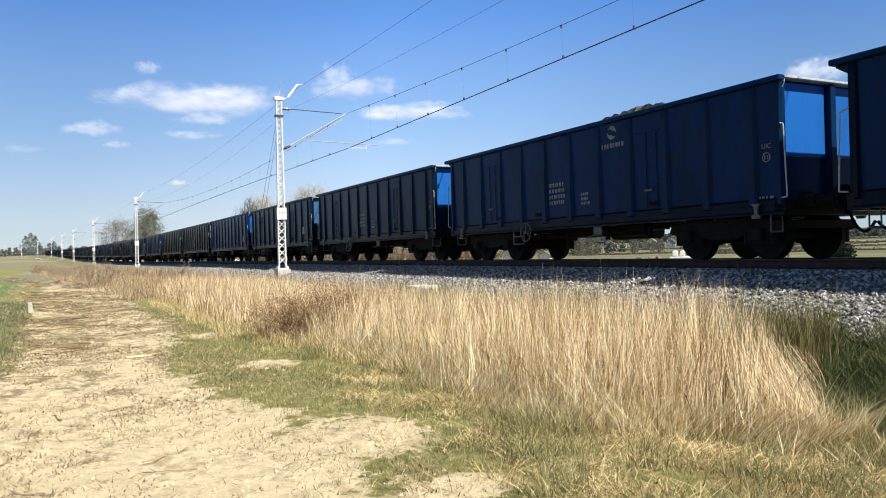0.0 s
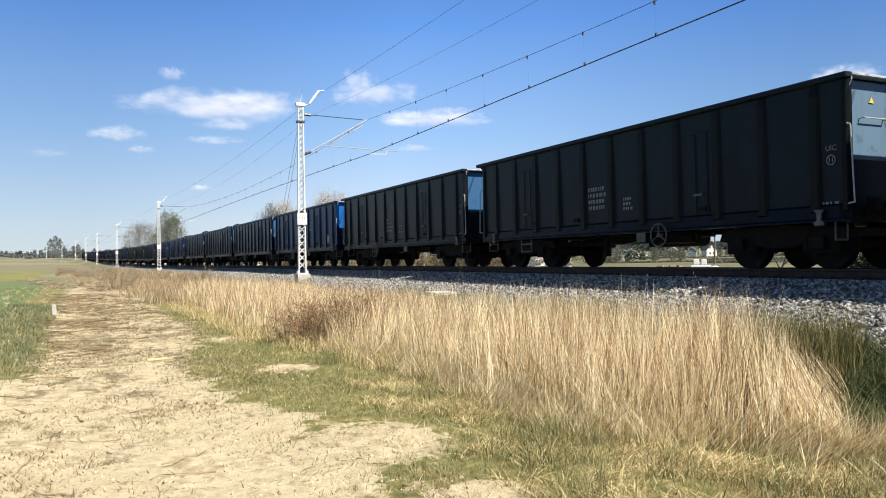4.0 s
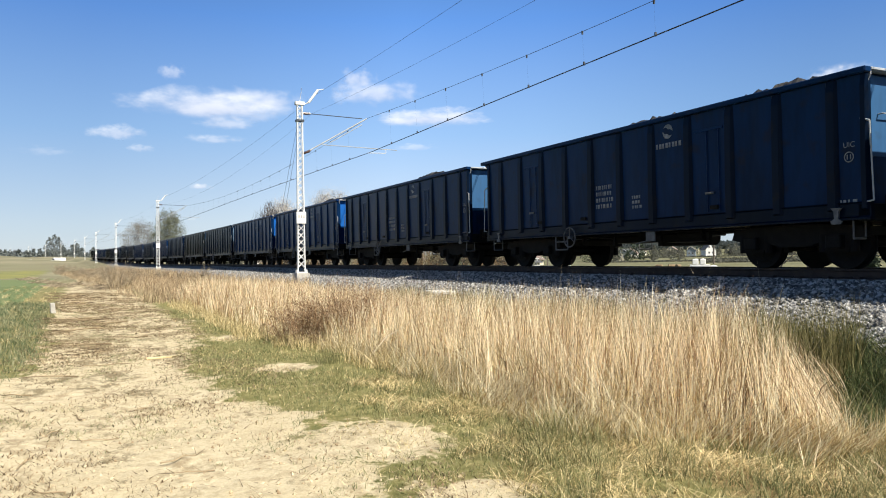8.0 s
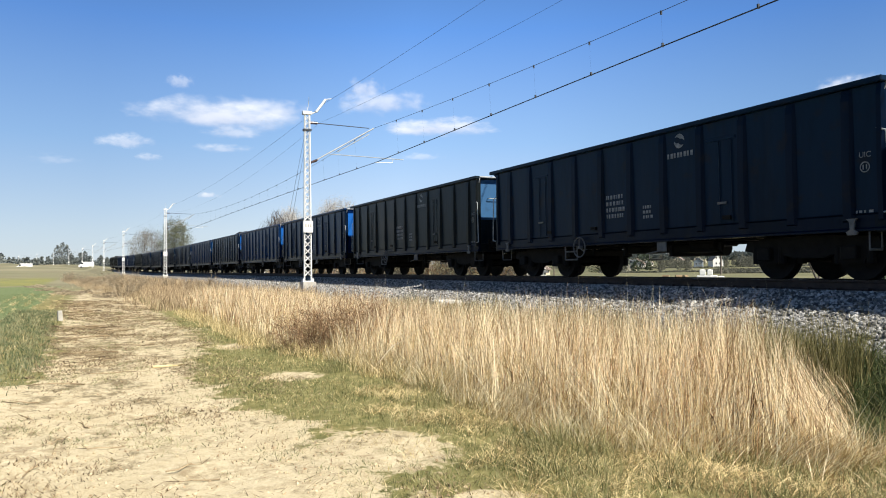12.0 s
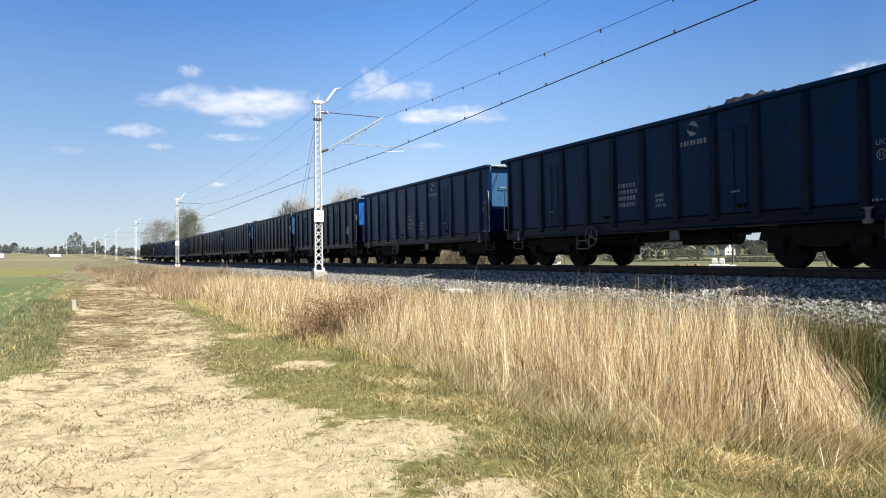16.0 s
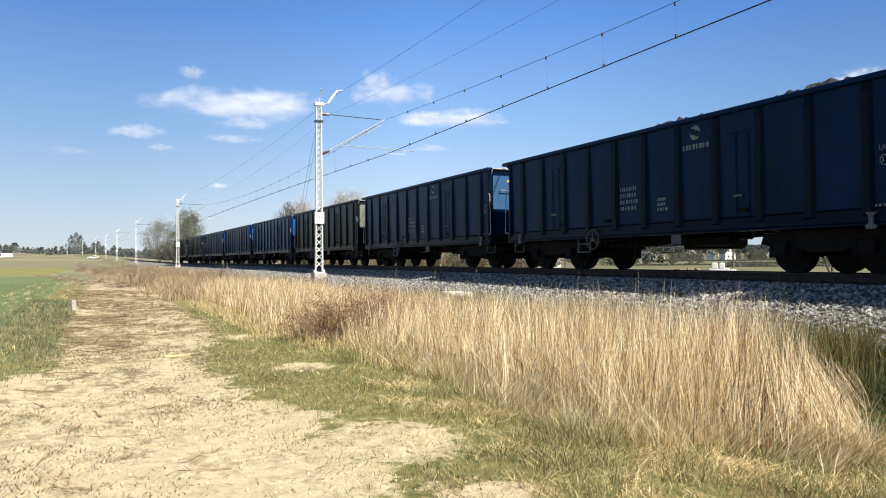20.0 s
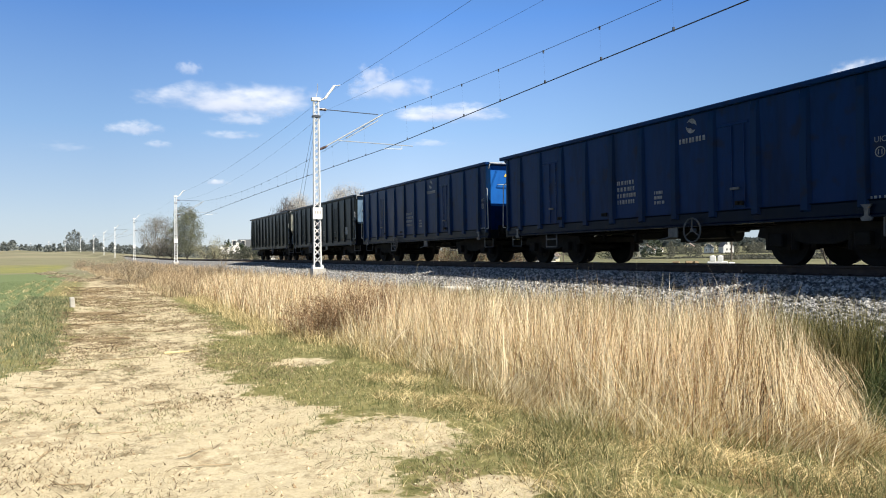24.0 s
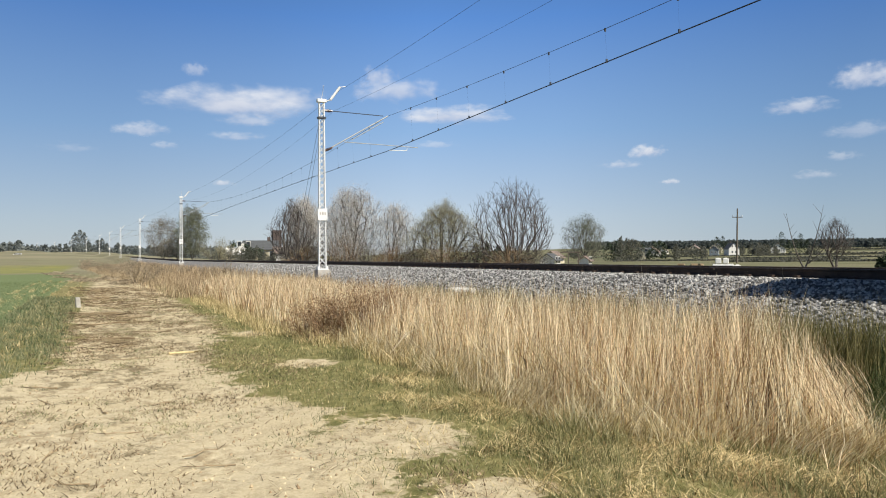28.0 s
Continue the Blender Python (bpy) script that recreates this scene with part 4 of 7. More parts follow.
# loads and markings, after the copies so that each wagon has its own
for k, w in WAGONS.items():
    body, panel, heap, logo, plate = STYLES[k]
    part("coal_load", (HEAPED if heap else LEVEL)[k % (3 if heap else 2)], None, w, "black coal, heaped above the rim" if heap else "black coal below the rim")
    if body is SOOT:
        # on the oldest wagons most of the lettering is gone
        put_bars([(0.09, 0.13, -0.14 * i, 0) for i in range(2)], w, -1.45, 1.36)
        put_bars(FOOT[k % 2], w, 0.62, 1.80)
    else:
        put_bars(NUMBERS[k % 3], w, 0.93, 2.00)
        put_bars(SMALL[k % 2], w, -0.42, 1.66)
        put_bars(FOOT[k % 2], w, -5.74, 1.16)
        part("clearance_mark", CLEAR, None, w, "white painted letters over a ring", m=pose(-1.419, -5.93, 2.02, 0, 0.7, 0))
    if logo:
        drop = 0.62 if k in LOW_EMBLEM else 0.0
        part("emblem", EMBLEM, None, w, "white round painted emblem", m=pose(-1.434 + 0.013 * drop, -1.66, 2.95 - drop, 0, 0.8, 0))
        put_bars([((0.05, 0.07)[i % 2], 0.105, 0.40 - i * 0.10, 0) for i in range(8)], w, -1.68, 2.71 - drop)
    for o in [c for c in w.children if c.name.split(".")[0] == "end_panel"]:
        c = sum((Vector(v) for v in o.bound_box), Vector()) / 8
        if c.y < 0 and k in WITH_RAIL:
            part("handrail", GRAB, None, o, "pale steel grab rail", m=pose(c.x, c.y, RIM_Z - 0.72))
        if c.y < 0 and k in WITH_TRIANGLE and c.x < 0:
            part("warning_triangle", TRIANGLE, None, o, "small yellow warning triangle", m=pose(c.x, c.y - 0.022, RIM_Z - 0.40))
    if k == 25:
        # three side sheets were renewed in blue
        for j in (-2, 0, 4):
            y0 = POST_GAP * j
            bm = bmesh.new()
            prism(bm, [(-1.392, FLOOR_Z + 0.16), (-1.4055, FLOOR_Z + 0.16), (-1.4335, RIM_Z - 0.11), (-1.42, RIM_Z - 0.11)], "y", y0 + 0.13, y0 + POST_GAP - 0.13)
            part("patch_sheet", bm, DEEP, w, "newer dark blue steel sheet")
    if plate:
        part("paper_plate", PLATE, None, w, "pale square label plate", m=pose(-1.412, *PLATE_AT.get(k, (-4.80, 1.55))))


# ---- masts and wires ----
MAST_U, MAST_GAP, MAST_0 = 9.35, 63.0, 35.8


def build_mast():
    w = new("catenary_mast")
    tagged(w, "white-painted lattice steel mast carrying railway wires", "mast", "masts along the line")
    bm = bmesh.new()
    prism(bm, [(-0.36, -0.75), (0.36, -0.75), (0.30, 0.0), (-0.30, 0.0)], "y", -0.36, 0.36)
    part("foundation", bm, CONCRETE, w, "pale concrete footing")
    H = 8.2

    def half(z):
        return 0.17 - 0.055 * z / H
    for sx in (-1, 1):
        bm = bmesh.new()
        a = [bm.verts.new((sx * half(0) + dx, dy, 0)) for dx, dy in ((-0.022, -0.09), (0.022, -0.09), (0.022, 0.09), (-0.022, 0.09))]
        b = [bm.verts.new((sx * half(H) + dx, dy * 0.8, H)) for dx, dy in ((-0.022, -0.09), (0.022, -0.09), (0.022, 0.09), (-0.022, 0.09))]
        bm.faces.new(a), bm.faces.new(b[::-1])
        for i in range(4):
            bm.faces.new((a[i], b[i], b[(i + 1) % 4], a[(i + 1) % 4]))
        bmesh.ops.recalc_face_normals(bm, faces=bm.faces[:])
        part("mast_channel", bm, GALV, w)
    for sy in (-1, 1):
        bm = bmesh.new()
        z, side, n = 0.25, 1, 0
        while z < H - 0.35:
            z2 = z + 2.1 * half(z)
            rod(bm, (side * half(z), sy * 0.085, z), (-side * half(z2), sy * 0.085, z2), 0.014, 4)
            rod(bm, (-side * half(z), sy * 0.085, z), (side * half(z2), sy * 0.085, z2), 0.014, 4)
            z, side = z2, -side
        part("lacing", bm, GALV, w)
    bm = bmesh.new()
    box(bm, -0.26, 0.26, -0.16, 0.16, 0.0, 0.05)
    for x in (-0.22, 0.22):
        box(bm, x - 0.04, x + 0.04, -0.13, 0.13, 0.05, 0.16)
    part("base_plate", bm, GALV, w)
    bm = bmesh.new()
    box(bm, -0.22, 0.22, -0.12, 0.12, H - 0.16, H, 0.01)
    part("top_cap", bm, GALV, w)
    part("collar", box(bmesh.new(), -0.19, 0.19, -0.13, 0.13, H - 0.95, H - 0.86), WIRE, w, "dark steel collar")
    bm = bmesh.new()
    box(bm, -0.24, 0.22, -0.16, -0.13, 2.36, 2.92)
    sgn = part("number_board", bm, GALV, w, "white board with worn marks")
    bm = bmesh.new()
    for i in range(3):
        box(bm, -0.16 + i * 0.12, -0.09 + i * 0.12, -0.165, -0.161, 2.62, 2.76)
    part("board_bars", bm, CONCRETE, sgn, "faded grey bars")
    # cantilever over the track
    REACH = MID_U - MAST_U
    zm, zb, zt = 7.62, 5.66, 7.66
    bm = bmesh.new()
    rod(bm, (0.5, 0, zb + 0.25), (REACH, 0, zm), 0.03, 8)
    part("strut_tube", bm, RAIL_GREY, w)
    bm = bmesh.new()
    rod(bm, (1.5, 0, zb + 0.66), (REACH - 0.25, 0, zm - 0.32), 0.02, 6)
    part("lower_brace", bm, RAIL_GREY, w)
    bm = bmesh.new()
    rod(bm, (0.5, 0, zt), (REACH - 0.25, 0, zt - 0.06), 0.02, 6)
    part("tie_bar", bm, WIRE, w)
    for z in (zb + 0.05, zt):
        bm = bmesh.new()
        ribs = [(0.10, 0.03)] + [p for i in range(6) for p in ((0.15 + i * 0.06, 0.03), (0.155 + i * 0.06, 0.075), (0.18 + i * 0.06, 0.075), (0.185 + i * 0.06, 0.03))] + [(0.55, 0.028)]
        rings = [[bm.verts.new((x, r * math.cos(a * math.pi / 5), z + r * math.sin(a * math.pi / 5) + (0.4 * (x - 0.1) if z < zt else 0.0))) for a in range(10)] for x, r in ribs]
        for q0, q1 in zip(rings, rings[1:]):
            for a in range(10):
                bm.faces.new((q0[a], q0[(a + 1) % 10], q1[(a + 1) % 10], q1[a]))
        bm.faces.new(rings[0][::-1]), bm.faces.new(rings[-1])
        part("insulator", bm, DARK_INS, w, "brown ribbed insulator")
    bm = bmesh.new()
    rod(bm, (1.1, 0, 6.20), (REACH + 1.6, 0, 6.12), 0.02, 6)
    part("registration_tube", bm, RAIL_GREY, w)
    bm = bmesh.new()
    rod(bm, (REACH + 1.0, 0, 6.14), (REACH + 1.0, 0, 5.93), 0.012, 6)
    rod(bm, (REACH + 1.0, 0, 5.94), (REACH + 0.05, 0, 5.91), 0.016, 6)
    part("steady_arm", bm, GALV, w)
    bm = bmesh.new()
    rod(bm, (0.10, 0, H - 0.15), (0.42, -0.1, H - 0.02), 0.03, 8)
    rod(bm, (0.42, -0.1, H - 0.02), (0.88, -0.15, H + 0.62), 0.06, 8)
    rod(bm, (0.88, -0.15, H + 0.62), (1.15, -0.2, H + 0.66), 0.02, 6)
    part("surge_arrester", bm, GALV, w)
    bm = bmesh.new()
    last = (0.0, 0, H)
    for i in range(1, 7):
        t = i / 6
        p2 = (0.05 * math.sin(t * 3), -0.02 - 0.30 * t * t, H + 0.85 * t - 0.25 * t * t)
        rod(bm, last, p2, 0.012, 6)
        last = p2
    part("spark_horn", bm, GALV, w)
    return w


mast = build_mast()
MAST_S = [MAST_0 + MAST_GAP * i for i in range(-1, 10)]
MAST_Z = RAIL_Z - 0.32
for i, s in enumerate(MAST_S):
    m = on_line(MAST_U, s, MAST_Z + float(grade(s)))
    if i == 0:
        mast.matrix_basis = m
    else:
        copy_thing(mast, m)


def wire_mesh(name, pts, r, n=5):
    """A thin round wire through points."""
    p = np.array(pts, float)
    d = np.gradient(p, axis=0)
    d /= np.linalg.norm(d, axis=1, keepdims=True)
    side = np.cross(d, (0, 0, 1.0))
    side /= np.linalg.norm(side, axis=1, keepdims=True)
    up = np.cross(side, d)
    a = np.arange(n) * 2 * np.pi / n
    v = p[:, None] + r * (np.cos(a)[None, :, None] * side[:, None] + np.sin(a)[None, :, None] * up[:, None])
    i = np.arange((len(p) - 1) * n).reshape(-1, n)
    j = np.roll(i, -1, 1)
    return mesh_np(name, v.reshape(-1, 3), np.stack([i, j, j + n, i + n], -1).reshape(-1, 4), (WIRE,), True)


def span_points(u, z_end, sag, zig=0.0, steps=20):
    pts = []
    for i in range(len(MAST_S) - 1):
        a, b = MAST_S[i], MAST_S[i + 1]
        for j in range(steps):
            t = j / steps
            s = a + (b - a) * t
            zz = z_end - sag * 4 * t * (1 - t)
            uu = u + zig * ((1 - 2 * t) if i % 2 else (2 * t - 1))
            pts.append((uu + float(bend(s)), s, zz + float(grade(s))))
    return pts


MESS_END, MESS_SAG, CONTACT_Z = 8.62, 0.78, 6.92
for nm, du in (("contact_wire", -0.02), ("contact_wire", 0.02)):
    tagged(part(nm, wire_mesh(nm, span_points(MID_U + du, CONTACT_Z, -0.16, 0.10), 0.0085), None), "dark grooved contact wire over the track", "overhead wire", "overhead wires")
tagged(part("messenger_wire", wire_mesh("messenger_wire", span_points(MID_U, MESS_END, MESS_SAG), 0.008), None), "dark stranded carrying wire with droppers", "overhead wire", "overhead wires")
tagged(part("feeder_wire", wire_mesh("feeder_wire", span_points(10.25, 9.68, 0.42), 0.0055), None), "thin dark wire along the mast heads", "overhead wire", "overhead wires")
tagged(part("feeder_wire", wire_mesh("feeder_wire", span_points(10.0, 8.70, 0.90), 0.0038), None), "thin dark wire beside the masts", "overhead wire", "overhead wires")
for i in range(0, 2):
    a = MAST_S[i]
    for j in range(1, 21):
        t = j / 21
        s = a + MAST_GAP * t
        if s < -6:
            continue
        zt_, uu = MESS_END - MESS_SAG * 4 * t * (1 - t) + float(grade(s)), MID_U + 0.10 * ((1 - 2 * t) if i % 2 else (2 * t - 1))
        bm = bmesh.new()
        x = float(bend(s))
        zc = CONTACT_Z + 0.16 * 4 * t * (1 - t) + float(grade(s))
        rod(bm, (uu + x, s, zc), (MID_U + x, s, zt_), 0.0013, 4)
        box(bm, uu + x - 0.025, uu + x + 0.025, s - 0.02, s + 0.02, zc - 0.02, zc + 0.08)
        box(bm, MID_U + x - 0.02, MID_U + x + 0.02, s - 0.02, s + 0.02, zt_ - 0.08, zt_ + 0.02)
        tagged(part("dropper", bm, WIRE), "thin dropper wire with dark clamps", "dropper", "droppers of the overhead line")
# guy wires of the near mast
for dx in (-0.1, 0.14):
    bm = bmesh.new()
    b0 = float(bend(36))
    rod(bm, (MAST_U + b0 + dx * 0.5, 35.9, 8.3), (MAST_U + b0 + dx, 42.5, 0.8), 0.007, 6)
    tagged(part("guy_wire", bm, WIRE), "slanting steel stay from mast head to ground", "guy wire", "stays of the mast")


# ---- grass, reeds, litter ----
def blades(name, base, height, width, lean, mat, segs=3, curl=0.35, flop=0.0, swept=0.0):
    """Tapered, bent blades in one mesh: base (n, 3), lean (n, 2) is the shift of the tip as a share of the height."""
    n = len(base)
    yaw = rng.normal(0, swept, n) if swept else rng.uniform(0, np.pi, n)
    side = np.stack([np.cos(yaw), np.sin(yaw), np.zeros(n)], -1)
    vs = []
    for i in range(segs + 1):
        t = i / segs
        c = base.copy()
        bent = t ** (1 + curl * 2)
        c[:, 0] += lean[:, 0] * height * bent
        c[:, 1] += lean[:, 1] * height * bent
        c[:, 2] += height * (t - flop * t * t)
        w = width * (1 - 0.82 * t)
        if i < segs:
            vs += [c - side * w[:, None] / 2, c + side * w[:, None] / 2]
        else:
            vs += [c]
    k = 2 * segs + 1
    v = np.stack(vs, 1).reshape(-1, 3)
    o = (np.arange(n) * k)[:, None]
    tri = []
    for i in range(segs - 1):
        a = 2 * i
        tri += [np.concatenate([o + a, o + a + 1, o + a + 3], 1), np.concatenate([o + a, o + a + 3, o + a + 2], 1)]
    a = 2 * (segs - 1)
    tri += [np.concatenate([o + a, o + a + 1, o + a + 2], 1)]
    return mesh_np(name, v, np.concatenate(tri), (mat,))


REED = material("dry_reed", ((0.26, 0.155, 0.07), (0.80, 0.585, 0.345), (0.97, 0.82, 0.57)), 0.8, 0.55, 0, 0, 30, islands=1.8, spec=0.5, trans=0.36)
PALE_REED = material("bleached_reed", ((0.40, 0.30, 0.145), (0.84, 0.69, 0.40), (0.98, 0.90, 0.66)), 0.8, 0.55, 0, 0, 30, islands=1.4, spec=0.5, trans=0.35)
HAY = material("dry_grass", ((0.20, 0.155, 0.065), (0.54, 0.43, 0.21), (0.84, 0.70, 0.41)), 1.2, 0.8, 0, 0, 30, islands=0.8, spec=0.2, trans=0.2)
GREEN = material("green_grass", ((0.10, 0.122, 0.046), (0.20, 0.212, 0.088), (0.38, 0.36, 0.185)), 1.0, 0.7, 0, 0, 30, islands=0.6, spec=0.25, trans=0.25)
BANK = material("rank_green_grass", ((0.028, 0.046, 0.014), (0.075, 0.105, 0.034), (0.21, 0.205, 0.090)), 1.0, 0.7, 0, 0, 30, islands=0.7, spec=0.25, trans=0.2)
BRUSH = material("grey_brown_brush", ((0.17, 0.133, 0.088), (0.35, 0.285, 0.20), (0.56, 0.475, 0.345)), 0.5, 0.8, 0, 0, 30, islands=0.9, spec=0.2, trans=0.2)
FAR_STRAW = material("far_straw", ((0.19, 0.135, 0.078), (0.40, 0.30, 0.185), (0.62, 0.50, 0.33)), 0.5, 0.8, 0, 0, 30, islands=0.9, spec=0.2, trans=0.2)
OLIVE = material("olive_reed", ((0.085, 0.082, 0.030), (0.19, 0.175, 0.070), (0.40, 0.35, 0.165)), 1.0, 0.7, 0, 0, 30, islands=0.9, spec=0.25, trans=0.25)
TUSSOCK = material("tussock_green", ((0.10, 0.108, 0.040), (0.22, 0.22, 0.09), (0.46, 0.42, 0.22)), 1.0, 0.7, 0, 0, 30, islands=0.8, spec=0.25, trans=0.25)
VERGE = material("verge_green", ((0.085, 0.115, 0.055), (0.17, 0.195, 0.10), (0.34, 0.335, 0.20)), 1.0, 0.7, 0, 0, 30, islands=0.7, spec=0.2, trans=0.25)
CROP = material("young_crop", ((0.11, 0.155, 0.062), (0.18, 0.22, 0.10)), 1.0, 0.7, 0, 0, 30, islands=0.5, spec=0.25, trans=0.25)
TWIG = material("brown_litter", ((0.095, 0.066, 0.036), (0.20, 0.145, 0.082), (0.36, 0.28, 0.17)), 3, 0.9, 0, 0, 30, islands=0.9)


def spread(n, u0, u1, s0, s1, power=1.0):
    return rng.uniform(u0, u1, n), s0 + (s1 - s0) * rng.uniform(0, 1, n) ** power


def clumped(u, s, f, cut, seed=0.0):
    """Keeps the points that lie in patches."""
    return fbm(u, s, f, seed) + 0.35 * fbm(u, s, f * 3.7, seed + 2) + rng.uniform(-0.35, 0.35, len(u)) > cut


def plant(name, u, s, h, w, lean, mat, label, category, segs=3, curl=0.35, flop=0.0, swept=0.0):
    base = np.stack([u + bend(s), s, ground_z(u, s) - 0.01], -1)
    return tagged(part(name, blades(name, base, h, w, lean, mat, segs, curl, flop, swept), None), label, category, kind="stuff")


def reed_front(s):
    return np.interp(s, [4.4, 5.2, 5.8, 7.6, 10, 12.3, 14, 16, 26, 40], [5.6, 4.6, 4.25, 4.35, 4.40, 4.35, 3.9, 3.5, 3.4, 3.4])


def reed_back(s):
    return np.interp(s, [4.4, 5.2, 6.5, 9, 14, 40], [6.7, 7.45, 7.55, 7.55, 7.5, 7.3])


u, s = spread(42000, 3.3, 7.7, 4.5, 34, 1.3)
keep = (u > reed_front(s) + rng.normal(0, 0.16, len(u)) + 0.22 * fbm(u, s, 2.1, 71.0)) & (u < reed_back(s) + rng.normal(0, 0.12, len(u)))
keep &= clumped(u, s, 2.4, -0.36, 3.0) & (np.degrees(np.arctan2(u, s)) < 52.8)
keep &= ((u - 4.15) / 0.95) ** 2 + ((s - 14.4) / 0.9) ** 2 > 1
u, s = u[keep], s[keep]
n = len(u)
bear = np.degrees(np.arctan2(u, s))
near_end = np.clip((bear - 45.6) / 6, 0, 1)
edge = np.clip((u - reed_front(s)) / 0.7, 0, 1)
h = rng.normal(1.10, 0.15, n) * (0.58 + 0.42 * edge) * np.clip((55.6 - bear) / 8.5, 0.06, 1) * (1 + 0.14 * fbm(u, s, 1.3, 1.0))
h *= np.interp(s, [4, 9.5, 13.5, 20, 34], [1, 0.98, 0.84, 0.80, 0.78]) * (1 - 0.13 * np.clip(u - 5.9, 0, 1) * np.clip((s - 5.5) / 1.5, 0, 1))
lean = rng.normal(0, 0.14, (n, 2)) + np.stack([0.04 - 0.25 * near_end, -0.03 + 0.40 * near_end], -1) + 0.30 * np.stack([fbm(u, s, 2.9, 7.0), fbm(u, s, 2.6, 9.0)], -1)
pale = fbm(u, s, 2.2, 81.0) + rng.normal(0, 0.55, n) > 0.35
for some, mat, words in ((~pale, REED, "dense stand of dry golden reeds beside the farm track"), (pale, PALE_REED, "bleached straw-coloured reeds within the stand")):
    plant("dry_reeds", u[some], s[some], h[some], ((0.0045 + 0.011 * rng.uniform(0, 1, n) ** 1.8) * np.interp(s, [4, 12, 34], [0.95, 1.4, 2.8]))[some], lean[some], mat, words, "reeds", 4, 0.3, swept=0.65)
# broken stalks that lean across the stand
u, s = spread(12000, 4.1, 7.5, 4.8, 24, 1.3)
keep = (u > reed_front(s)) & (u < reed_back(s)) & (np.degrees(np.arctan2(u, s)) < 44)
u, s = u[keep], s[keep]
n = len(u)
lean = rng.normal(0, 0.45, (n, 2)) + 0.9 * np.stack([fbm(u, s, 1.7, 17.0), fbm(u, s, 1.6, 19.0)], -1)
plant("fallen_reeds", u, s, rng.uniform(0.30, 0.90, n), rng.uniform(0.006, 0.012, n), lean, PALE_REED, "bent and broken dry reed stalks", "reeds", 3, 0.1)
# loose stalks that have slumped forward at the foot of the stand
u, s = spread(26000, 3.4, 6.6, 4.2, 13, 1.3)
f = reed_front(s)
keep = (u > f - 0.60) & (u < f + 0.55) & clumped(u, s, 1.9, -0.35, 44.0)
u, s = u[keep], s[keep]
n = len(u)
swing = 1.6 * fbm(u, s, 2.3, 41.0)
plant("slumped_reeds", u, s, rng.uniform(0.14, 0.46, n), rng.uniform(0.005, 0.011, n), np.stack([-0.05 + 0.7 * swing + rng.normal(0, 0.4, n), -0.6 + rng.normal(0, 0.45, n)], -1), PALE_REED,
      "slumped pale reed stalks at the foot of the stand", "reeds", 3, 0.15)
# shorter bleached stalks along the front of the stand
u, s = spread(15000, 3.4, 6.6, 4.4, 20, 1.3)
f = reed_front(s) + 0.22 * fbm(u, s, 2.1, 71.0)
keep = (u > f - 0.10) & (u < f + 0.40) & clumped(u, s, 2.0, -0.2, 47.0)
u, s = u[keep], s[keep]
n = len(u)
lean = rng.normal(0, 0.20, (n, 2)) + 0.25 * np.stack([fbm(u, s, 2.9, 57.0), fbm(u, s, 2.6, 59.0)], -1) + (0.0, -0.12)
plant("front_stalks", u, s, rng.uniform(0.30, 0.72, n), rng.uniform(0.006, 0.012, n) * np.interp(s, [4, 20], [1, 1.8]), lean, PALE_REED, "bleached stalks along the front of the reeds", "reeds", 3, 0.25, swept=0.5)
# brown rotting leaves deep in the stand
u, s = spread(9000, 4.2, 7.2, 4.8, 16, 1.3)
keep = (u > reed_front(s) + 0.15) & (u < reed_back(s)) & clumped(u, s, 1.4, 0.05, 77.0) & (np.degrees(np.arctan2(u, s)) < 51)
u, s = u[keep], s[keep]
n = len(u)
plant("rotting_leaves", u, s, rng.uniform(0.25, 0.75, n), rng.uniform(0.010, 0.022, n), rng.normal(0, 0.5, (n, 2)), TWIG, "brown rotting leaves deep among the reeds", "reeds", 3, 0.6, 0.2)
# green growth and crossed straws where the stand thins out towards the bank
u, s = spread(24000, 3.4, 7.4, 3.4, 6.6)
az = np.degrees(np.arctan2(u, s))
keep = (az > 41) & (az < 60) & (u > reed_front(s) - 0.75) & (u < np.interp(s, [3.4, 4.4, 5.2, 6.6], [5.6, 6.2, 6.6, 5.0])) & clumped(u, s, 1.7, 0.05, 87.0)
u, s = u[keep], s[keep]
n = len(u)
green = rng.uniform(0, 1, n) < 0.6
plant("rank_grass", u[green], s[green], rng.uniform(0.06, 0.26, green.sum()), rng.uniform(0.004, 0.008, green.sum()), rng.normal(0, 0.6, (green.sum(), 2)), GREEN, "rank olive-green grass at the end of the reeds", "grass", 3, 0.4)
m_ = (~green).sum()
plant("crossed_straws", u[~green], s[~green], rng.uniform(0.08, 0.34, m_), rng.uniform(0.006, 0.012, m_), rng.normal(0, 0.9, (m_, 2)) + (0.3, 0.1), REED, "crossed bleached straws among the grass", "dry grass", 3, 0.1, 0.15)
# tall single stalks at the back, seen against the bank
u, s = spread(420, 6.6, 8.3, 7.0, 26)
n = len(u)
plant("tall_stalks", u, s, rng.uniform(0.80, 1.18, n), rng.uniform(0.005, 0.008, n), rng.normal(0, 0.10, (n, 2)), BRUSH, "single tall dry stalks above the reeds", "reeds", 4, 0.4)
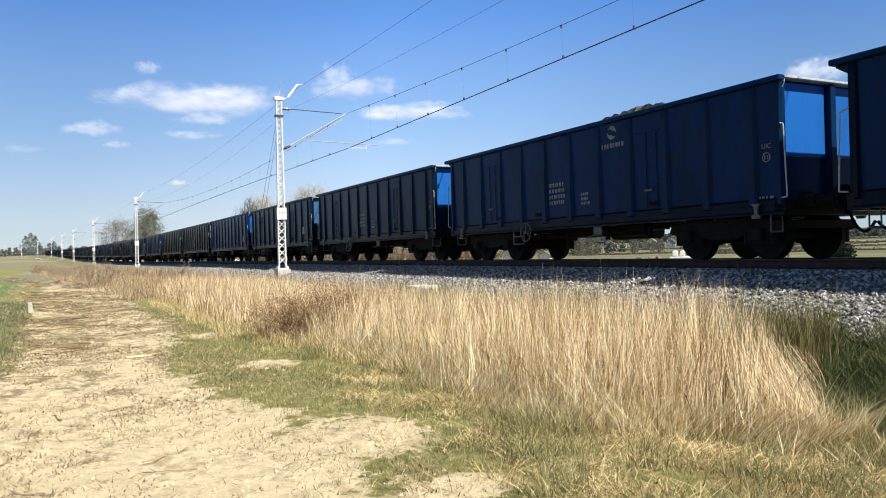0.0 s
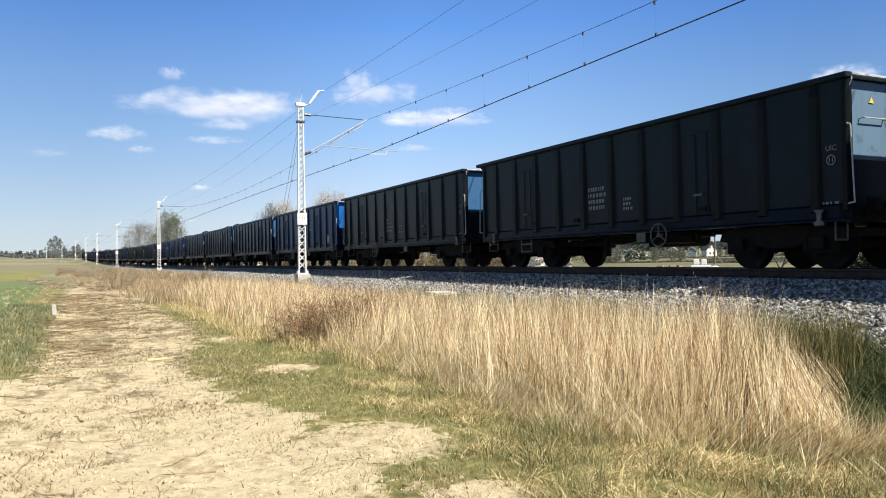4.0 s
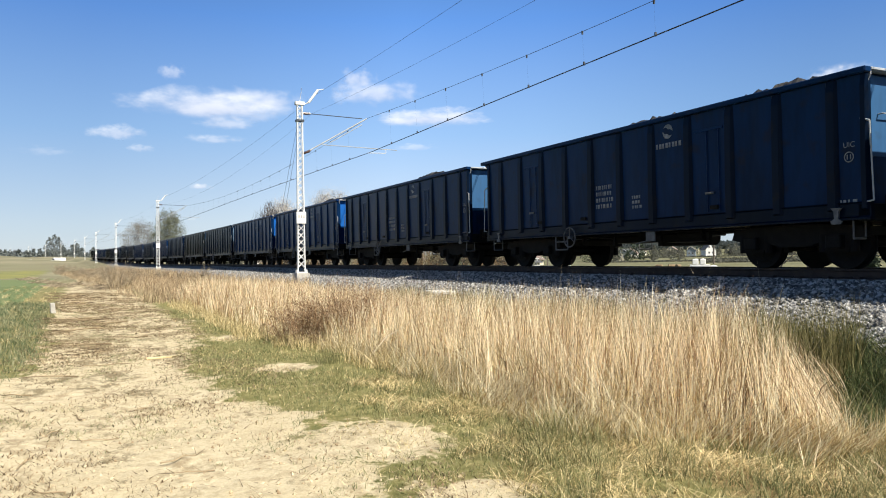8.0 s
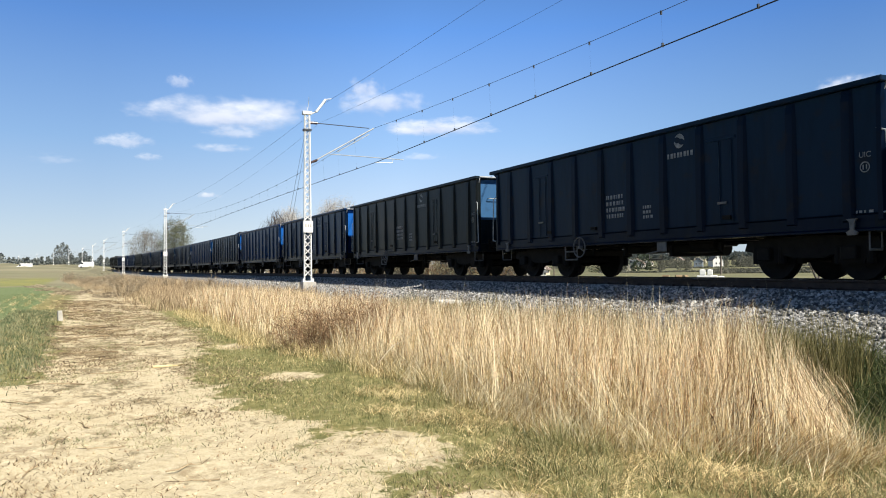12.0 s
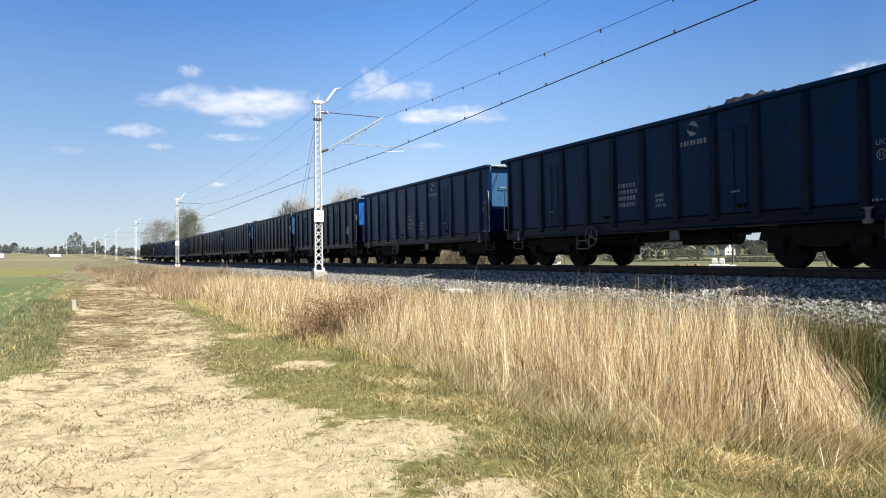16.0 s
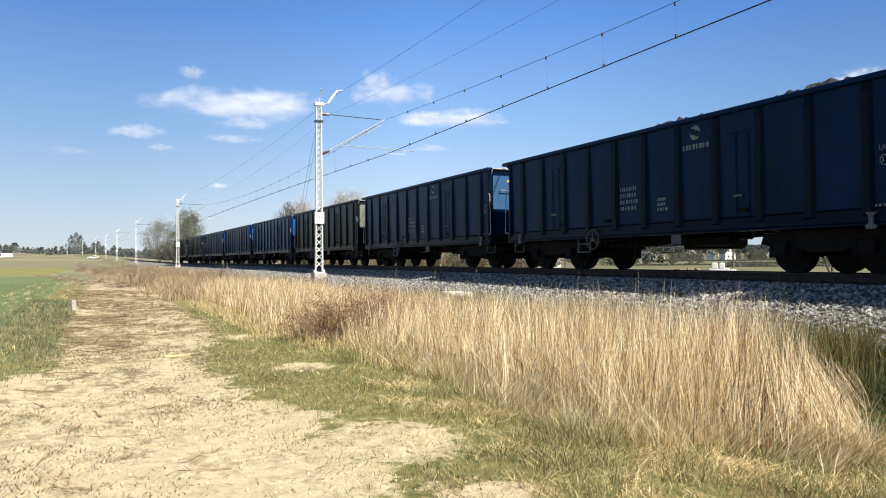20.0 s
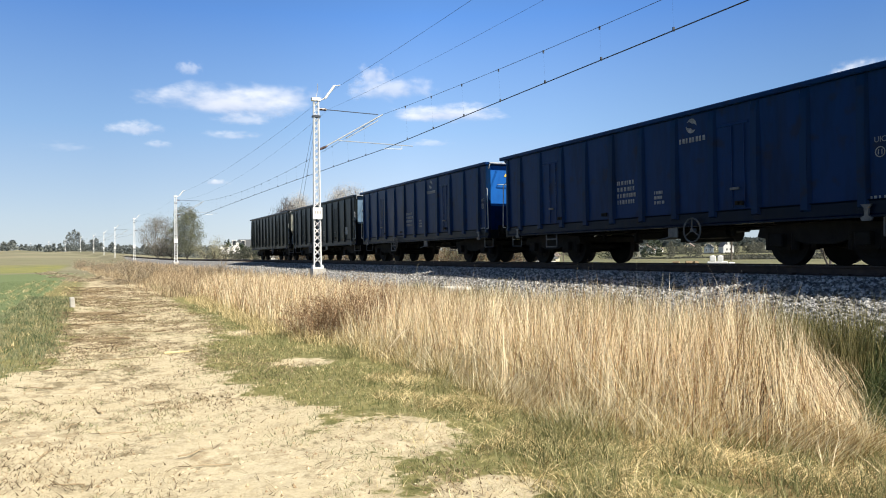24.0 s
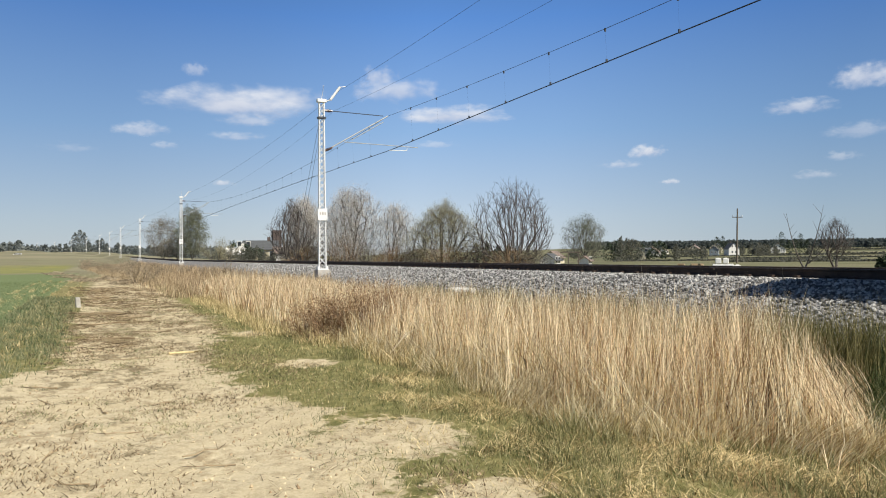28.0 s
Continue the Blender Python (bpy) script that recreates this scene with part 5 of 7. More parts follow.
# greener shoots along the back of the stand
u, s = spread(14000, 6.4, 7.9, 5.8, 20, 1.3)
keep = clumped(u, s, 0.9, -0.3, 61.0)
u, s = u[keep], s[keep]
n = len(u)
plant("green_reeds", u, s, rng.uniform(0.66, 1.0, n) * np.interp(s, [5, 9, 20], [1, 0.98, 0.82]), rng.uniform(0.005, 0.009, n) * np.interp(s, [5, 20], [1, 1.8]), rng.normal(0, 0.18, (n, 2)), OLIVE, "olive-green shoots at the back of the reeds", "reeds", 4, 0.35)
# low tangled hay in front of and beside the stand
u, s = spread(60000, 2.6, 7.6, 2.6, 9.5, 1.1)
keep = ((u < reed_front(s) + 0.5) & (u > 3.0 + 0.6 * fbm(u, s, 1.3, 2.0)) | (s < 5.6) & (u < 6.2)) & (u > 2.6) & clumped(u, s, 1.6, -0.25, 91.0)
u, s = u[keep], s[keep]
n = len(u)
swirl = 1.5 * np.stack([fbm(u, s, 1.9, 27.0), fbm(u, s, 2.2, 29.0)], -1)
plant("tangled_hay", u, s, rng.uniform(0.03, 0.15, n), rng.uniform(0.005, 0.011, n), swirl + rng.normal(0, 1.1, (n, 2)) + (0.1, -0.1), HAY, "matted dry grass in front of the reeds", "dry grass", 3, 0.15, 0.35)
u, s = spread(34000, 2.6, 7.0, 2.6, 9.5, 1.1)
keep = ((u < reed_front(s) + 0.35) | (s < 5.4)) & (u > 2.6) & clumped(u, s, 1.5, np.interp(s, [4.6, 6.0], [0.12, 0.42]), 95.0)
u, s = u[keep], s[keep]
n = len(u)
plant("grass_mat", u, s, rng.uniform(0.05, 0.20, n), rng.uniform(0.004, 0.008, n), rng.normal(0, 0.6, (n, 2)), TUSSOCK, "olive-green grass between the matted straw", "grass", 3, 0.4)
u, s = spread(16000, 2.6, 4.6, 9, 30, 1.2)
keep = (u < reed_front(s) + 0.4) & (u > reed_front(s) - 0.7 + 0.3 * fbm(u, s, 1.3, 2.0))
u, s = u[keep], s[keep]
n = len(u)
plant("tangled_hay", u, s, rng.uniform(0.08, 0.35, n), rng.uniform(0.006, 0.012, n), rng.normal(0, 0.5, (n, 2)), HAY, "dry grass along the foot of the reeds", "dry grass", 3, 0.2, 0.1)
# green strip between track and reeds
u, s = spread(60000, 1.3, 5.0, 3.0, 26, 1.35)
edge_r = edge_right(s)
sandy_spot = np.maximum.reduce([ellipse(u, s, *e) for e in SAND_SPOTS])
keep = (u > edge_r + rng.normal(0, 0.22, len(u))) & (u < reed_front(s) + 0.5) & (sandy_spot < 0.35) & clumped(u, s, 1.6, -0.55, 4.0)
u, s = u[keep], s[keep]
n = len(u)
plant("green_grass", u, s, rng.uniform(0.025, 0.095, n), rng.uniform(0.004, 0.008, n) * np.interp(s, [3, 10, 26], [1, 1.3, 2.4]), rng.normal(0, 0.55, (n, 2)), GREEN, "short patchy green grass beside the track", "grass", 2)
u, s = spread(26000, 1.4, 4.8, 3.0, 26, 1.3)
edge_r = edge_right(s)
keep = (u > edge_r + rng.normal(0, 0.3, len(u))) & (u < reed_front(s) + 0.3) & clumped(u, s, 1.2, 0.0, 31.0)
u, s = u[keep], s[keep]
n = len(u)
plant("dry_sward", u, s, rng.uniform(0.02, 0.08, n), rng.uniform(0.004, 0.008, n) * np.interp(s, [3, 10, 26], [1, 1.4, 2.6]), rng.normal(0, 1.2, (n, 2)), HAY, "withered grass mixed into the green strip", "dry grass", 2)
# greener tussocks among the dry grass
tu, ts = spread(110, 2.9, 6.0, 3.2, 11.5)
keep = clumped(tu, ts, 1.1, 0.15, 51.0) & (tu < reed_front(ts) + 0.35) & (tu > 2.9 + 0.3 * (ts > 6))
tu, ts = tu[keep], ts[keep]
per = 110
u = (tu[:, None] + rng.normal(0, 0.11, (len(tu), per))).ravel()
s = (ts[:, None] + rng.normal(0, 0.11, (len(tu), per))).ravel()
n = len(u)
plant("green_tussocks", u, s, rng.uniform(0.10, 0.32, n), rng.uniform(0.004, 0.007, n), rng.normal(0, 0.5, (n, 2)), TUSSOCK, "grey-green grass tussocks before the reeds", "grass", 3, 0.4)
# dark grass on the slope of the bank
u, s = spread(62000, 5.2, 9.0, 3.2, 22, 1.5)
keep = (u < 8.30 + rng.normal(0, 0.16, len(u))) & (u > np.interp(s, [3.2, 5.2, 6.4, 7.4], [5.4, 6.6, 7.2, 7.2])) & clumped(u, s, 1.1, -0.45, 37.0)
u, s = u[keep], s[keep]
n = len(u)
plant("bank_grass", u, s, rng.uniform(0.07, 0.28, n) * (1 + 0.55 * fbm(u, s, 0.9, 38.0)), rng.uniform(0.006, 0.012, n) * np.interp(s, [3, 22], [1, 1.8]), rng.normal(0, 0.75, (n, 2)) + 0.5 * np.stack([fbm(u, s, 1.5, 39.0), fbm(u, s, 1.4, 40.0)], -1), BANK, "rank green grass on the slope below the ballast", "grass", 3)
# leafy tufts that creep up over the toe of the ballast
tu, ts = spread(150, 8.2, 9.25, 3.6, 10.5)
keep = (tu < np.interp(ts, [3.6, 5.5, 7.5, 10.5], [9.25, 9.05, 8.7, 8.4])) & clumped(tu, ts, 0.9, -0.35, 36.0)
tu, ts = tu[keep], ts[keep]
per = 130
u = (tu[:, None] + rng.normal(0, 0.12, (len(tu), per))).ravel()
s = (ts[:, None] + rng.normal(0, 0.14, (len(tu), per))).ravel()
n = len(u)
base = np.stack([u + bend(s), s, np.maximum(ground_z(u, s), bed_z(u) + grade(s)) - 0.01], -1)
tagged(part("toe_tufts", blades("toe_tufts", base, rng.uniform(0.07, 0.26, n), rng.uniform(0.007, 0.016, n), rng.normal(0, 0.75, (n, 2)), BANK, 3, 0.4), None), "leafy green tufts creeping over the ballast", "grass", kind="stuff")
# verge and young crop on the field side
u, s = spread(44000, -4.2, -0.6, 6.0, 34, 1.3)
edge_l = edge_left(s)
keep = (u < edge_l + rng.normal(0, 0.16, len(u))) & (u > edge_l - 1.5) & clumped(u, s, 1.4, -0.5, 6.0)
u, s = u[keep], s[keep]
n = len(u)
plant("verge_grass", u, s, rng.uniform(0.03, 0.15, n), rng.uniform(0.006, 0.011, n) * np.interp(s, [6, 34], [1, 2.2]), rng.normal(0, 0.5, (n, 2)), VERGE, "green grass verge between track and field", "grass", 2)
u, s = spread(26000, -12, -2.2, 12, 60, 1.2)
edge_l = edge_left(s)
keep = u < edge_l - 1.2
u, s = u[keep], s[keep]
n = len(u)
plant("young_crop", u, s, rng.uniform(0.03, 0.07, n), rng.uniform(0.010, 0.022, n), rng.normal(0, 0.5, (n, 2)), CROP, "low green young crop in the field", "crop", 2)
u, s = spread(16000, -4.2, -1.2, 11, 60, 1.2)
keep = (np.abs(np.mod(u + 0.25 * fbm(u, s, 0.5, 3.0), 0.62) - 0.31) < 0.09) & clumped(u, s * 0.3, 1.3, -0.1, 8.0)
u, s = u[keep], s[keep]
n = len(u)
plant("dry_verge", u, s, rng.uniform(0.08, 0.2, n), rng.uniform(0.008, 0.018, n), rng.normal(0, 1.0, (n, 2)), HAY, "pale flattened straw on the field edge", "dry grass", 2, 0.1, 0.3)
# clumps of dead roots and dry grass on the track
tu, ts = spread(2300, -1.9, 2.4, 4.2, 46, 1.25)
keep = clumped(tu, ts * 0.6, 0.8, np.interp(ts, [4, 8, 14], [0.5, 0.3, -0.1]), 21.0) & (tu > np.interp(ts, [3, 8, 14, 46], [-2.2, -1.7, -1.2, -1.7]))
tu, ts = tu[keep], ts[keep]
per = 46
u = (tu[:, None] + rng.normal(0, 1, (len(tu), per)) * rng.uniform(0.06, 0.20, (len(tu), 1))).ravel()
s = (ts[:, None] + rng.normal(0, 1, (len(tu), per)) * rng.uniform(0.10, 0.42, (len(tu), 1))).ravel()
n = len(u)
plant("dead_clumps", u, s, rng.uniform(0.012, 0.05, n), rng.uniform(0.007, 0.016, n) * np.interp(s, [4, 20, 46], [1, 1.8, 2.6]), rng.normal(0, 0.9, (n, 2)), TWIG, "clumps of dead grass roots on the sand", "dry grass", 2, 0.1)
# small tufts on the sand
tu, ts = spread(2000, -1.8, 2.4, 4.2, 34, 1.5)
keep = clumped(tu, ts, 0.8, 0.1, 11.0)
tu, ts = tu[keep], ts[keep]
per = 16
u = (tu[:, None] + rng.normal(0, 0.075, (len(tu), per))).ravel()
s = (ts[:, None] + rng.normal(0, 0.06, (len(tu), per))).ravel()
n = len(u)
plant("sand_tufts", u, s, rng.uniform(0.015, 0.06, n), rng.uniform(0.004, 0.008, n) * np.interp(s, [4, 30], [1, 2.4]), rng.normal(0, 0.9, (n, 2)), GREEN, "small sparse grass tufts in the sand", "grass", 2)
# bits of straw, root and clod that lie on the track
u, s = spread(9000, -2.2, 2.9, 4.0, 40, 1.8)
keep = clumped(u, s * 0.6, 0.9, 0.15, 13.0) & (u > np.interp(s, [3, 8, 14, 46], [-2.4, -1.8, -1.2, -1.8]))
u, s = u[keep], s[keep]
n = len(u)
base = np.stack([u + bend(s), s, ground_z(u, s) + 0.004], -1)
tagged(part("track_litter", blades("track_litter", base, np.full(n, 0.02), rng.uniform(0.004, 0.011, n) * np.interp(s, [4, 15, 48], [1, 1.6, 3.5]),
                                   rng.normal(0, 3.2, (n, 2)), TWIG, 2, 0.0), None), "scattered straw, roots and twigs on the sand", "litter", kind="stuff")
n = 3800
u, s = spread(n, -2.0, 2.6, 4.0, 40, 1.8)
CLOD = material("sand_clod", ((0.30, 0.22, 0.13), (0.48, 0.38, 0.24), (0.62, 0.52, 0.35)), 6, 0.95, 0, 0.4, islands=0.8)
tagged(part("sand_clods", scatter("sand_clods", np.stack([u + bend(s), s, ground_z(u, s)], -1), rng.uniform(0.006, 0.022, n), OCT_V, OCT_F, CLOD), None),
       "crumbled clods of sand and small stones", "clods", kind="stuff")
# far verge: coarse straw towards the horizon
u, s = spread(44000, -1.5, 8.7, 31, 150, 1.25)
keep = clumped(u, s, 0.35, -0.6, 15.0) & (u > np.interp(s, [31, 45, 60, 150], [2.4, 2.0, 0.5, -1.5]) + rng.normal(0, 0.4, len(u)))
u, s = u[keep], s[keep]
n = len(u)
plant("far_straw", u, s, rng.uniform(0.25, 0.85, n) * np.interp(u, [0.0, 2.2, 3.6, 8.7], [0.3, 0.45, 0.9, 0.8]), rng.uniform(0.012, 0.03, n) * np.interp(s, [32, 130], [1, 2.2]), rng.normal(0, 0.3, (n, 2)), FAR_STRAW, "dry straw and reeds along the line", "reeds", 2)


# ---- shrubs and trees ----
def tubes(name, segs, mat, n=4):
    """Tapered round pieces, one for each row (a, b, ra, rb)."""
    a = np.array([q[0] for q in segs], float)
    b = np.array([q[1] for q in segs], float)
    ra, rb = np.array([q[2] for q in segs])[:, None, None], np.array([q[3] for q in segs])[:, None, None]
    d = b - a
    d /= np.maximum(np.linalg.norm(d, axis=1, keepdims=True), 1e-9)
    ref = np.where(np.abs(d[:, 2:3]) > 0.9, [[1.0, 0, 0]], [[0, 0, 1.0]])
    e1 = np.cross(d, ref)
    e1 /= np.linalg.norm(e1, axis=1, keepdims=True)
    e2 = np.cross(d, e1)
    ang = np.arange(n) * 2 * np.pi / n
    ring = np.cos(ang)[None, :, None] * e1[:, None] + np.sin(ang)[None, :, None] * e2[:, None]
    v = np.concatenate([a[:, None] + ring * ra, b[:, None] + ring * rb], 1)
    o = (np.arange(len(a)) * 2 * n)[:, None, None]
    i = np.arange(n)
    q = np.stack([i, np.roll(i, -1), np.roll(i, -1) + n, i + n], -1)[None] + o
    return mesh_np(name, v.reshape(-1, 3), q.reshape(-1, 4), (mat,), True)


def chain_tube(name, segs, mat, n=8):
    """One connected tapered stem through the ends of its pieces."""
    pts = np.array([segs[0][0]] + [q[1] for q in segs], float)
    rad = np.array([segs[0][2]] + [q[3] for q in segs])
    rad[0] *= 1.25
    a = np.arange(n) * 2 * np.pi / n
    ring = np.stack([np.cos(a), np.sin(a), np.zeros(n)], -1)
    v = pts[:, None] + ring[None] * rad[:, None, None]
    i = np.arange((len(pts) - 1) * n).reshape(-1, n)
    j = np.roll(i, -1, 1)
    return mesh_np(name, v.reshape(-1, 3), np.stack([i, j, j + n, i + n], -1).reshape(-1, 4), (mat,), True)


def grow(rnd, start, direction, length, radius, level, out, spec):
    """One limb in short crooked pieces, with side limbs."""
    p, d = Vector(start), Vector(direction).normalized()
    steps = spec["steps"][level]
    for i in range(steps):
        r0 = radius * (1 - 0.75 * i / steps)
        r1 = radius * (1 - 0.75 * (i + 1) / steps)
        d = (d + Vector((rnd.gauss(0, spec["crook"]), rnd.gauss(0, spec["crook"]), rnd.gauss(0, spec["crook"]) + spec["up"]))).normalized()
        q = p + d * (length / steps)
        out[level].append((p[:], q[:], r0, r1))
        if level + 1 < len(spec["steps"]) and i >= spec["bare"][level]:
            for _ in range(spec["fork"][level]):
                a = rnd.uniform(0, 2 * math.pi)
                axis = d.orthogonal().normalized()
                side = (Matrix.Rotation(a, 3, d) @ axis)
                spread_ = spec["spread"][level] * rnd.uniform(0.7, 1.3)
                grow(rnd, q, d * math.cos(spread_) + side * math.sin(spread_), length * spec["ratio"] * rnd.uniform(0.65, 1.15) * (1 - 0.35 * i / steps), max(r1 * 0.65, spec["thin"]), level + 1, out, spec)
        p = q
    out[-1].append((p[:], (p + d * 0.01)[:], 0, 0))


BARK = material("grey_bark", ((0.07, 0.06, 0.05), (0.17, 0.15, 0.13)), 6, 0.9, 0, 0.4)
TWIGS = material("fine_twigs", ((0.050, 0.043, 0.040), (0.12, 0.105, 0.095)), 3, 0.9, 0, 0, islands=0.5)
BLOSSOM = material("pale_blossom", ((0.40, 0.365, 0.32), (0.70, 0.665, 0.61)), 1, 0.8, 0, 0, islands=0.8, trans=0.2)
BUDS = material("olive_buds", ((0.26, 0.245, 0.155), (0.46, 0.435, 0.29)), 1, 0.8, 0, 0, islands=0.7, trans=0.4)
DRY_LEAF = material("withered_leaves", ((0.15, 0.11, 0.07), (0.28, 0.21, 0.14)), 1, 0.8, 0, 0, islands=0.8, trans=0.2)
# buds paled for distance: haze put into the colour
HAZE_BUD = material("grey_buds", ((0.17, 0.155, 0.12), (0.31, 0.285, 0.23)), 1, 0.8, 0, 0, islands=0.8, trans=0.2)
LEAF = material("spring_leaves", ((0.165, 0.180, 0.125), (0.285, 0.30, 0.21)), 1, 0.8, 0, 0, islands=0.6, trans=0.45)
CONIFER = material("dark_needles", ((0.018, 0.030, 0.014), (0.05, 0.07, 0.035)), 1, 0.8, 0, 0, islands=0.8)
DEAD_LEAF = material("dead_bramble_leaves", ((0.15, 0.085, 0.045), (0.34, 0.21, 0.115), (0.50, 0.35, 0.21)), 2, 0.8, 0, 0, islands=0.9, trans=0.2)
RED_TWIG = material("red_brown_twigs", ((0.13, 0.080, 0.043), (0.31, 0.20, 0.11)), 3, 0.9, 0, 0, islands=0.8)


def leaf_cards(name, centres, size, mat, each=3, wide=0.35):
    """Small leaves in loose bunches round the twig ends."""
    c = np.repeat(np.asarray(centres, float), each, 0) + rng.normal(0, wide, (len(centres) * each, 3))
    n = len(c)
    a, b = rng.normal(0, 1, (n, 3)), rng.normal(0, 1, (n, 3))
    a /= np.linalg.norm(a, axis=1, keepdims=True)
    b -= a * (a * b).sum(1, keepdims=True)
    b /= np.linalg.norm(b, axis=1, keepdims=True)
    sz = size * rng.uniform(0.5, 1.3, (n, 1))
    v = np.stack([c - a * sz, c + b * sz * 0.55, c + a * sz, c - b * sz * 0.55], 1).reshape(-1, 3)
    return mesh_np(name, v, np.arange(n * 4).reshape(-1, 4), (mat,))


def tree(name, at, height, seed, label, stems=1, fan=0.25, leaf=None, leaf_size=0.10, each=3, wide=0.3, spec=None, twig=TWIGS, slim=1.0, category="tree"):
    rnd = random.Random(seed)
    sp = dict(steps=(6, 5, 4, 3), bare=(0, 0, 0, 9), fork=(2, 2, 2, 0), spread=(0.75, 0.65, 0.7), ratio=0.52, crook=0.12, up=0.035, thin=0.0013 * height)
    sp.update(spec or {})
    out = [[] for _ in range(len(sp["steps"]) + 1)]
    for i in range(stems):
        a = 2 * math.pi * i / stems + rnd.uniform(-0.4, 0.4)
        f = fan * (0 if stems == 1 else rnd.uniform(0.45, 1.1))
        grow(rnd, (0.12 * math.cos(a) * (stems > 1), 0.12 * math.sin(a) * (stems > 1), -0.15), (f * math.cos(a), f * math.sin(a), 1), height * rnd.uniform(0.72, 0.9) * (0.98 if stems > 1 else 0.9),
             slim * height * (0.019 if stems == 1 else 0.011), 0, out, sp)
    tips = [q[1] for q in out[-1] if q[2] == 0]
    t = new(name)
    tagged(t, label, category)
    t.matrix_basis = pose(*at, 0, 0, rnd.uniform(0, 360))
    per = sp["steps"][0]
    woody = [q for lv in out[1:-1] for q in lv if q[3] > 0]
    if stems <= 9:
        for i in range(stems):
            part("trunk", chain_tube("trunk", out[0][i * per:(i + 1) * per], BARK), None, t)
    else:
        woody = out[0] + woody
    tagged(part("branchwork", tubes("branchwork", woody, twig, 3), None, t), kind="stuff")
    if leaf:
        tagged(part("crown", leaf_cards("crown", tips, leaf_size, leaf, each, wide), None, t), kind="stuff")
    return t


def crown_tree(name, at, height, wide, low, seed, label, stems=1, upright=1.0, count=1500, full=0.55, leaf=None, leaf_size=0.05, each=2, loose=0.15, twig=TWIGS, step=0.34, tip=0.006, category="tree"):
    """A tree that grows node by node into a rounded crown: low is the height of its lowest limbs, full where it is widest."""
    g = np.random.default_rng(seed)
    pos, par = [], []
    k = max(2, int(low / step))
    for i in range(stems):
        a = 2 * np.pi * i / stems + g.uniform(-0.4, 0.4)
        out = 0.0 if stems == 1 else g.uniform(0.25, 0.8) * wide / height
        last = -1
        for j in range(k + 1):
            r = (0.06 if stems > 1 else 0.0) + out * low * j / k
            pos.append((r * np.cos(a) + g.normal(0, 0.03), r * np.sin(a) + g.normal(0, 0.03), -0.15 + (low + 0.15) * j / k))
            par.append(last)
            last = len(pos) - 1
    n0 = len(pos)
    P = np.zeros((n0 + count, 3))
    P[:n0] = pos
    par = par + [0] * count
    z = height * (low / height + (1 - low / height) * g.uniform(0, 1, count * 3) ** 0.85)
    q = z / height
    prof = np.where(q < full, np.sqrt(np.clip(1 - ((full - q) / full) ** 2 * 0.75, 0, 1)), np.sqrt(np.clip(1 - ((q - full) / (1 - full)) ** 2, 0, 1)))
    th = g.uniform(0, 2 * np.pi, count * 3)
    rr = wide / 2 * prof * np.sqrt(g.uniform(0.03, 1, count * 3)) * (1 + 0.18 * np.sin(3 * th + seed) + 0.13 * np.sin(5 * th + 7 * q + seed) + 0.12 * np.sin(9 * q + 2 * th + 3 * seed))
    # some sides of the crown stand lower than others
    z = low + (z - low) * (1 - 0.17 * (0.5 + 0.5 * np.sin(2 * th + 1.7 * seed)) - 0.10 * (0.5 + 0.5 * np.sin(7 * th + seed)))
    T = np.stack([rr * np.cos(th), rr * np.sin(th), z], -1)
    # the first targets lie on the crown's outside and become straight main limbs
    main = 4 + 3 * stems if stems > 1 else 16
    T[:main, :2] *= (0.92 / np.maximum(np.sqrt((rr[:main] / np.maximum(wide / 2 * prof[:main], 0.01))), 0.35))[:, None]
    D = np.zeros((n0 + count, 3))
    D[:n0] = (0, 0, 1)
    n = n0
    for m_, target in enumerate(T):
        if n >= n0 + count:
            break
        d = target - P[:n]
        ln = np.sqrt((d * d).sum(1)) + 1e-6
        cost = ln * (1 + upright * (1 - d[:, 2] / ln)) * (1 + 1.1 * (1 - (d * D[:n]).sum(1) / ln))
        i = int(np.argmin(cost[:n0])) if m_ < main else int(np.argmin(cost))
        if ln[i] < 0.10:
            continue
        far = ln[i] if m_ < main else min(ln[i], step * 3)
        hops = max(1, int(round(far / step)))
        way = d[i] / ln[i]
        for h_ in range(hops):
            if n >= n0 + count:
                break
            go = way + g.normal(0, 0.10, 3) + (0.35 * (D[i] - way) if h_ == 0 else 0)
            go /= np.linalg.norm(go)
            P[n] = P[i] + go * far / hops
            D[n] = go
            par[n] = i
            i = n
            n += 1
    P, D = P[:n], D[:n]
    load = np.ones(n)
    kids = np.zeros(n, int)
    for i in range(n - 1, 0, -1):
        if par[i] >= 0:
            load[par[i]] += load[i]
            kids[par[i]] += 1
    rad = tip * load ** 0.42
    thick, thin = [], []
    for i in range(n):
        j = par[i]
        if j >= 0:
            (thick if load[i] > count * 0.035 else thin).append((P[j], P[i], min(rad[j], rad[i] * 1.5), rad[i]))
    ends = P[kids == 0]
    spray = []
    for e, way in zip(ends, D[kids == 0]):
        for _ in range(3):
            v = way + g.normal(0, 0.40, 3)
            spray.append((e, e + v * step * g.uniform(0.5, 1.1), tip * 0.8, tip * 0.4))
    t = new(name)
    tagged(t, label, category)
    t.matrix_basis = pose(*at)
    part("trunk", tubes("trunk", thick, BARK, 7), None, t)
    tagged(part("branchwork", tubes("branchwork", thin + spray, twig, 3), None, t), kind="stuff")
    if leaf:
        where = np.concatenate([ends, np.array([s_[1] for s_ in spray]), P[n0:][::2]])
        tagged(part("crown", leaf_cards("crown", where, leaf_size, leaf, each, loose), None, t), kind="stuff")
    return t


def land(x, y):
    return float(rise(np.array(x - float(bend(min(y, 560)))), np.array(float(y)), np.array(float(x))))


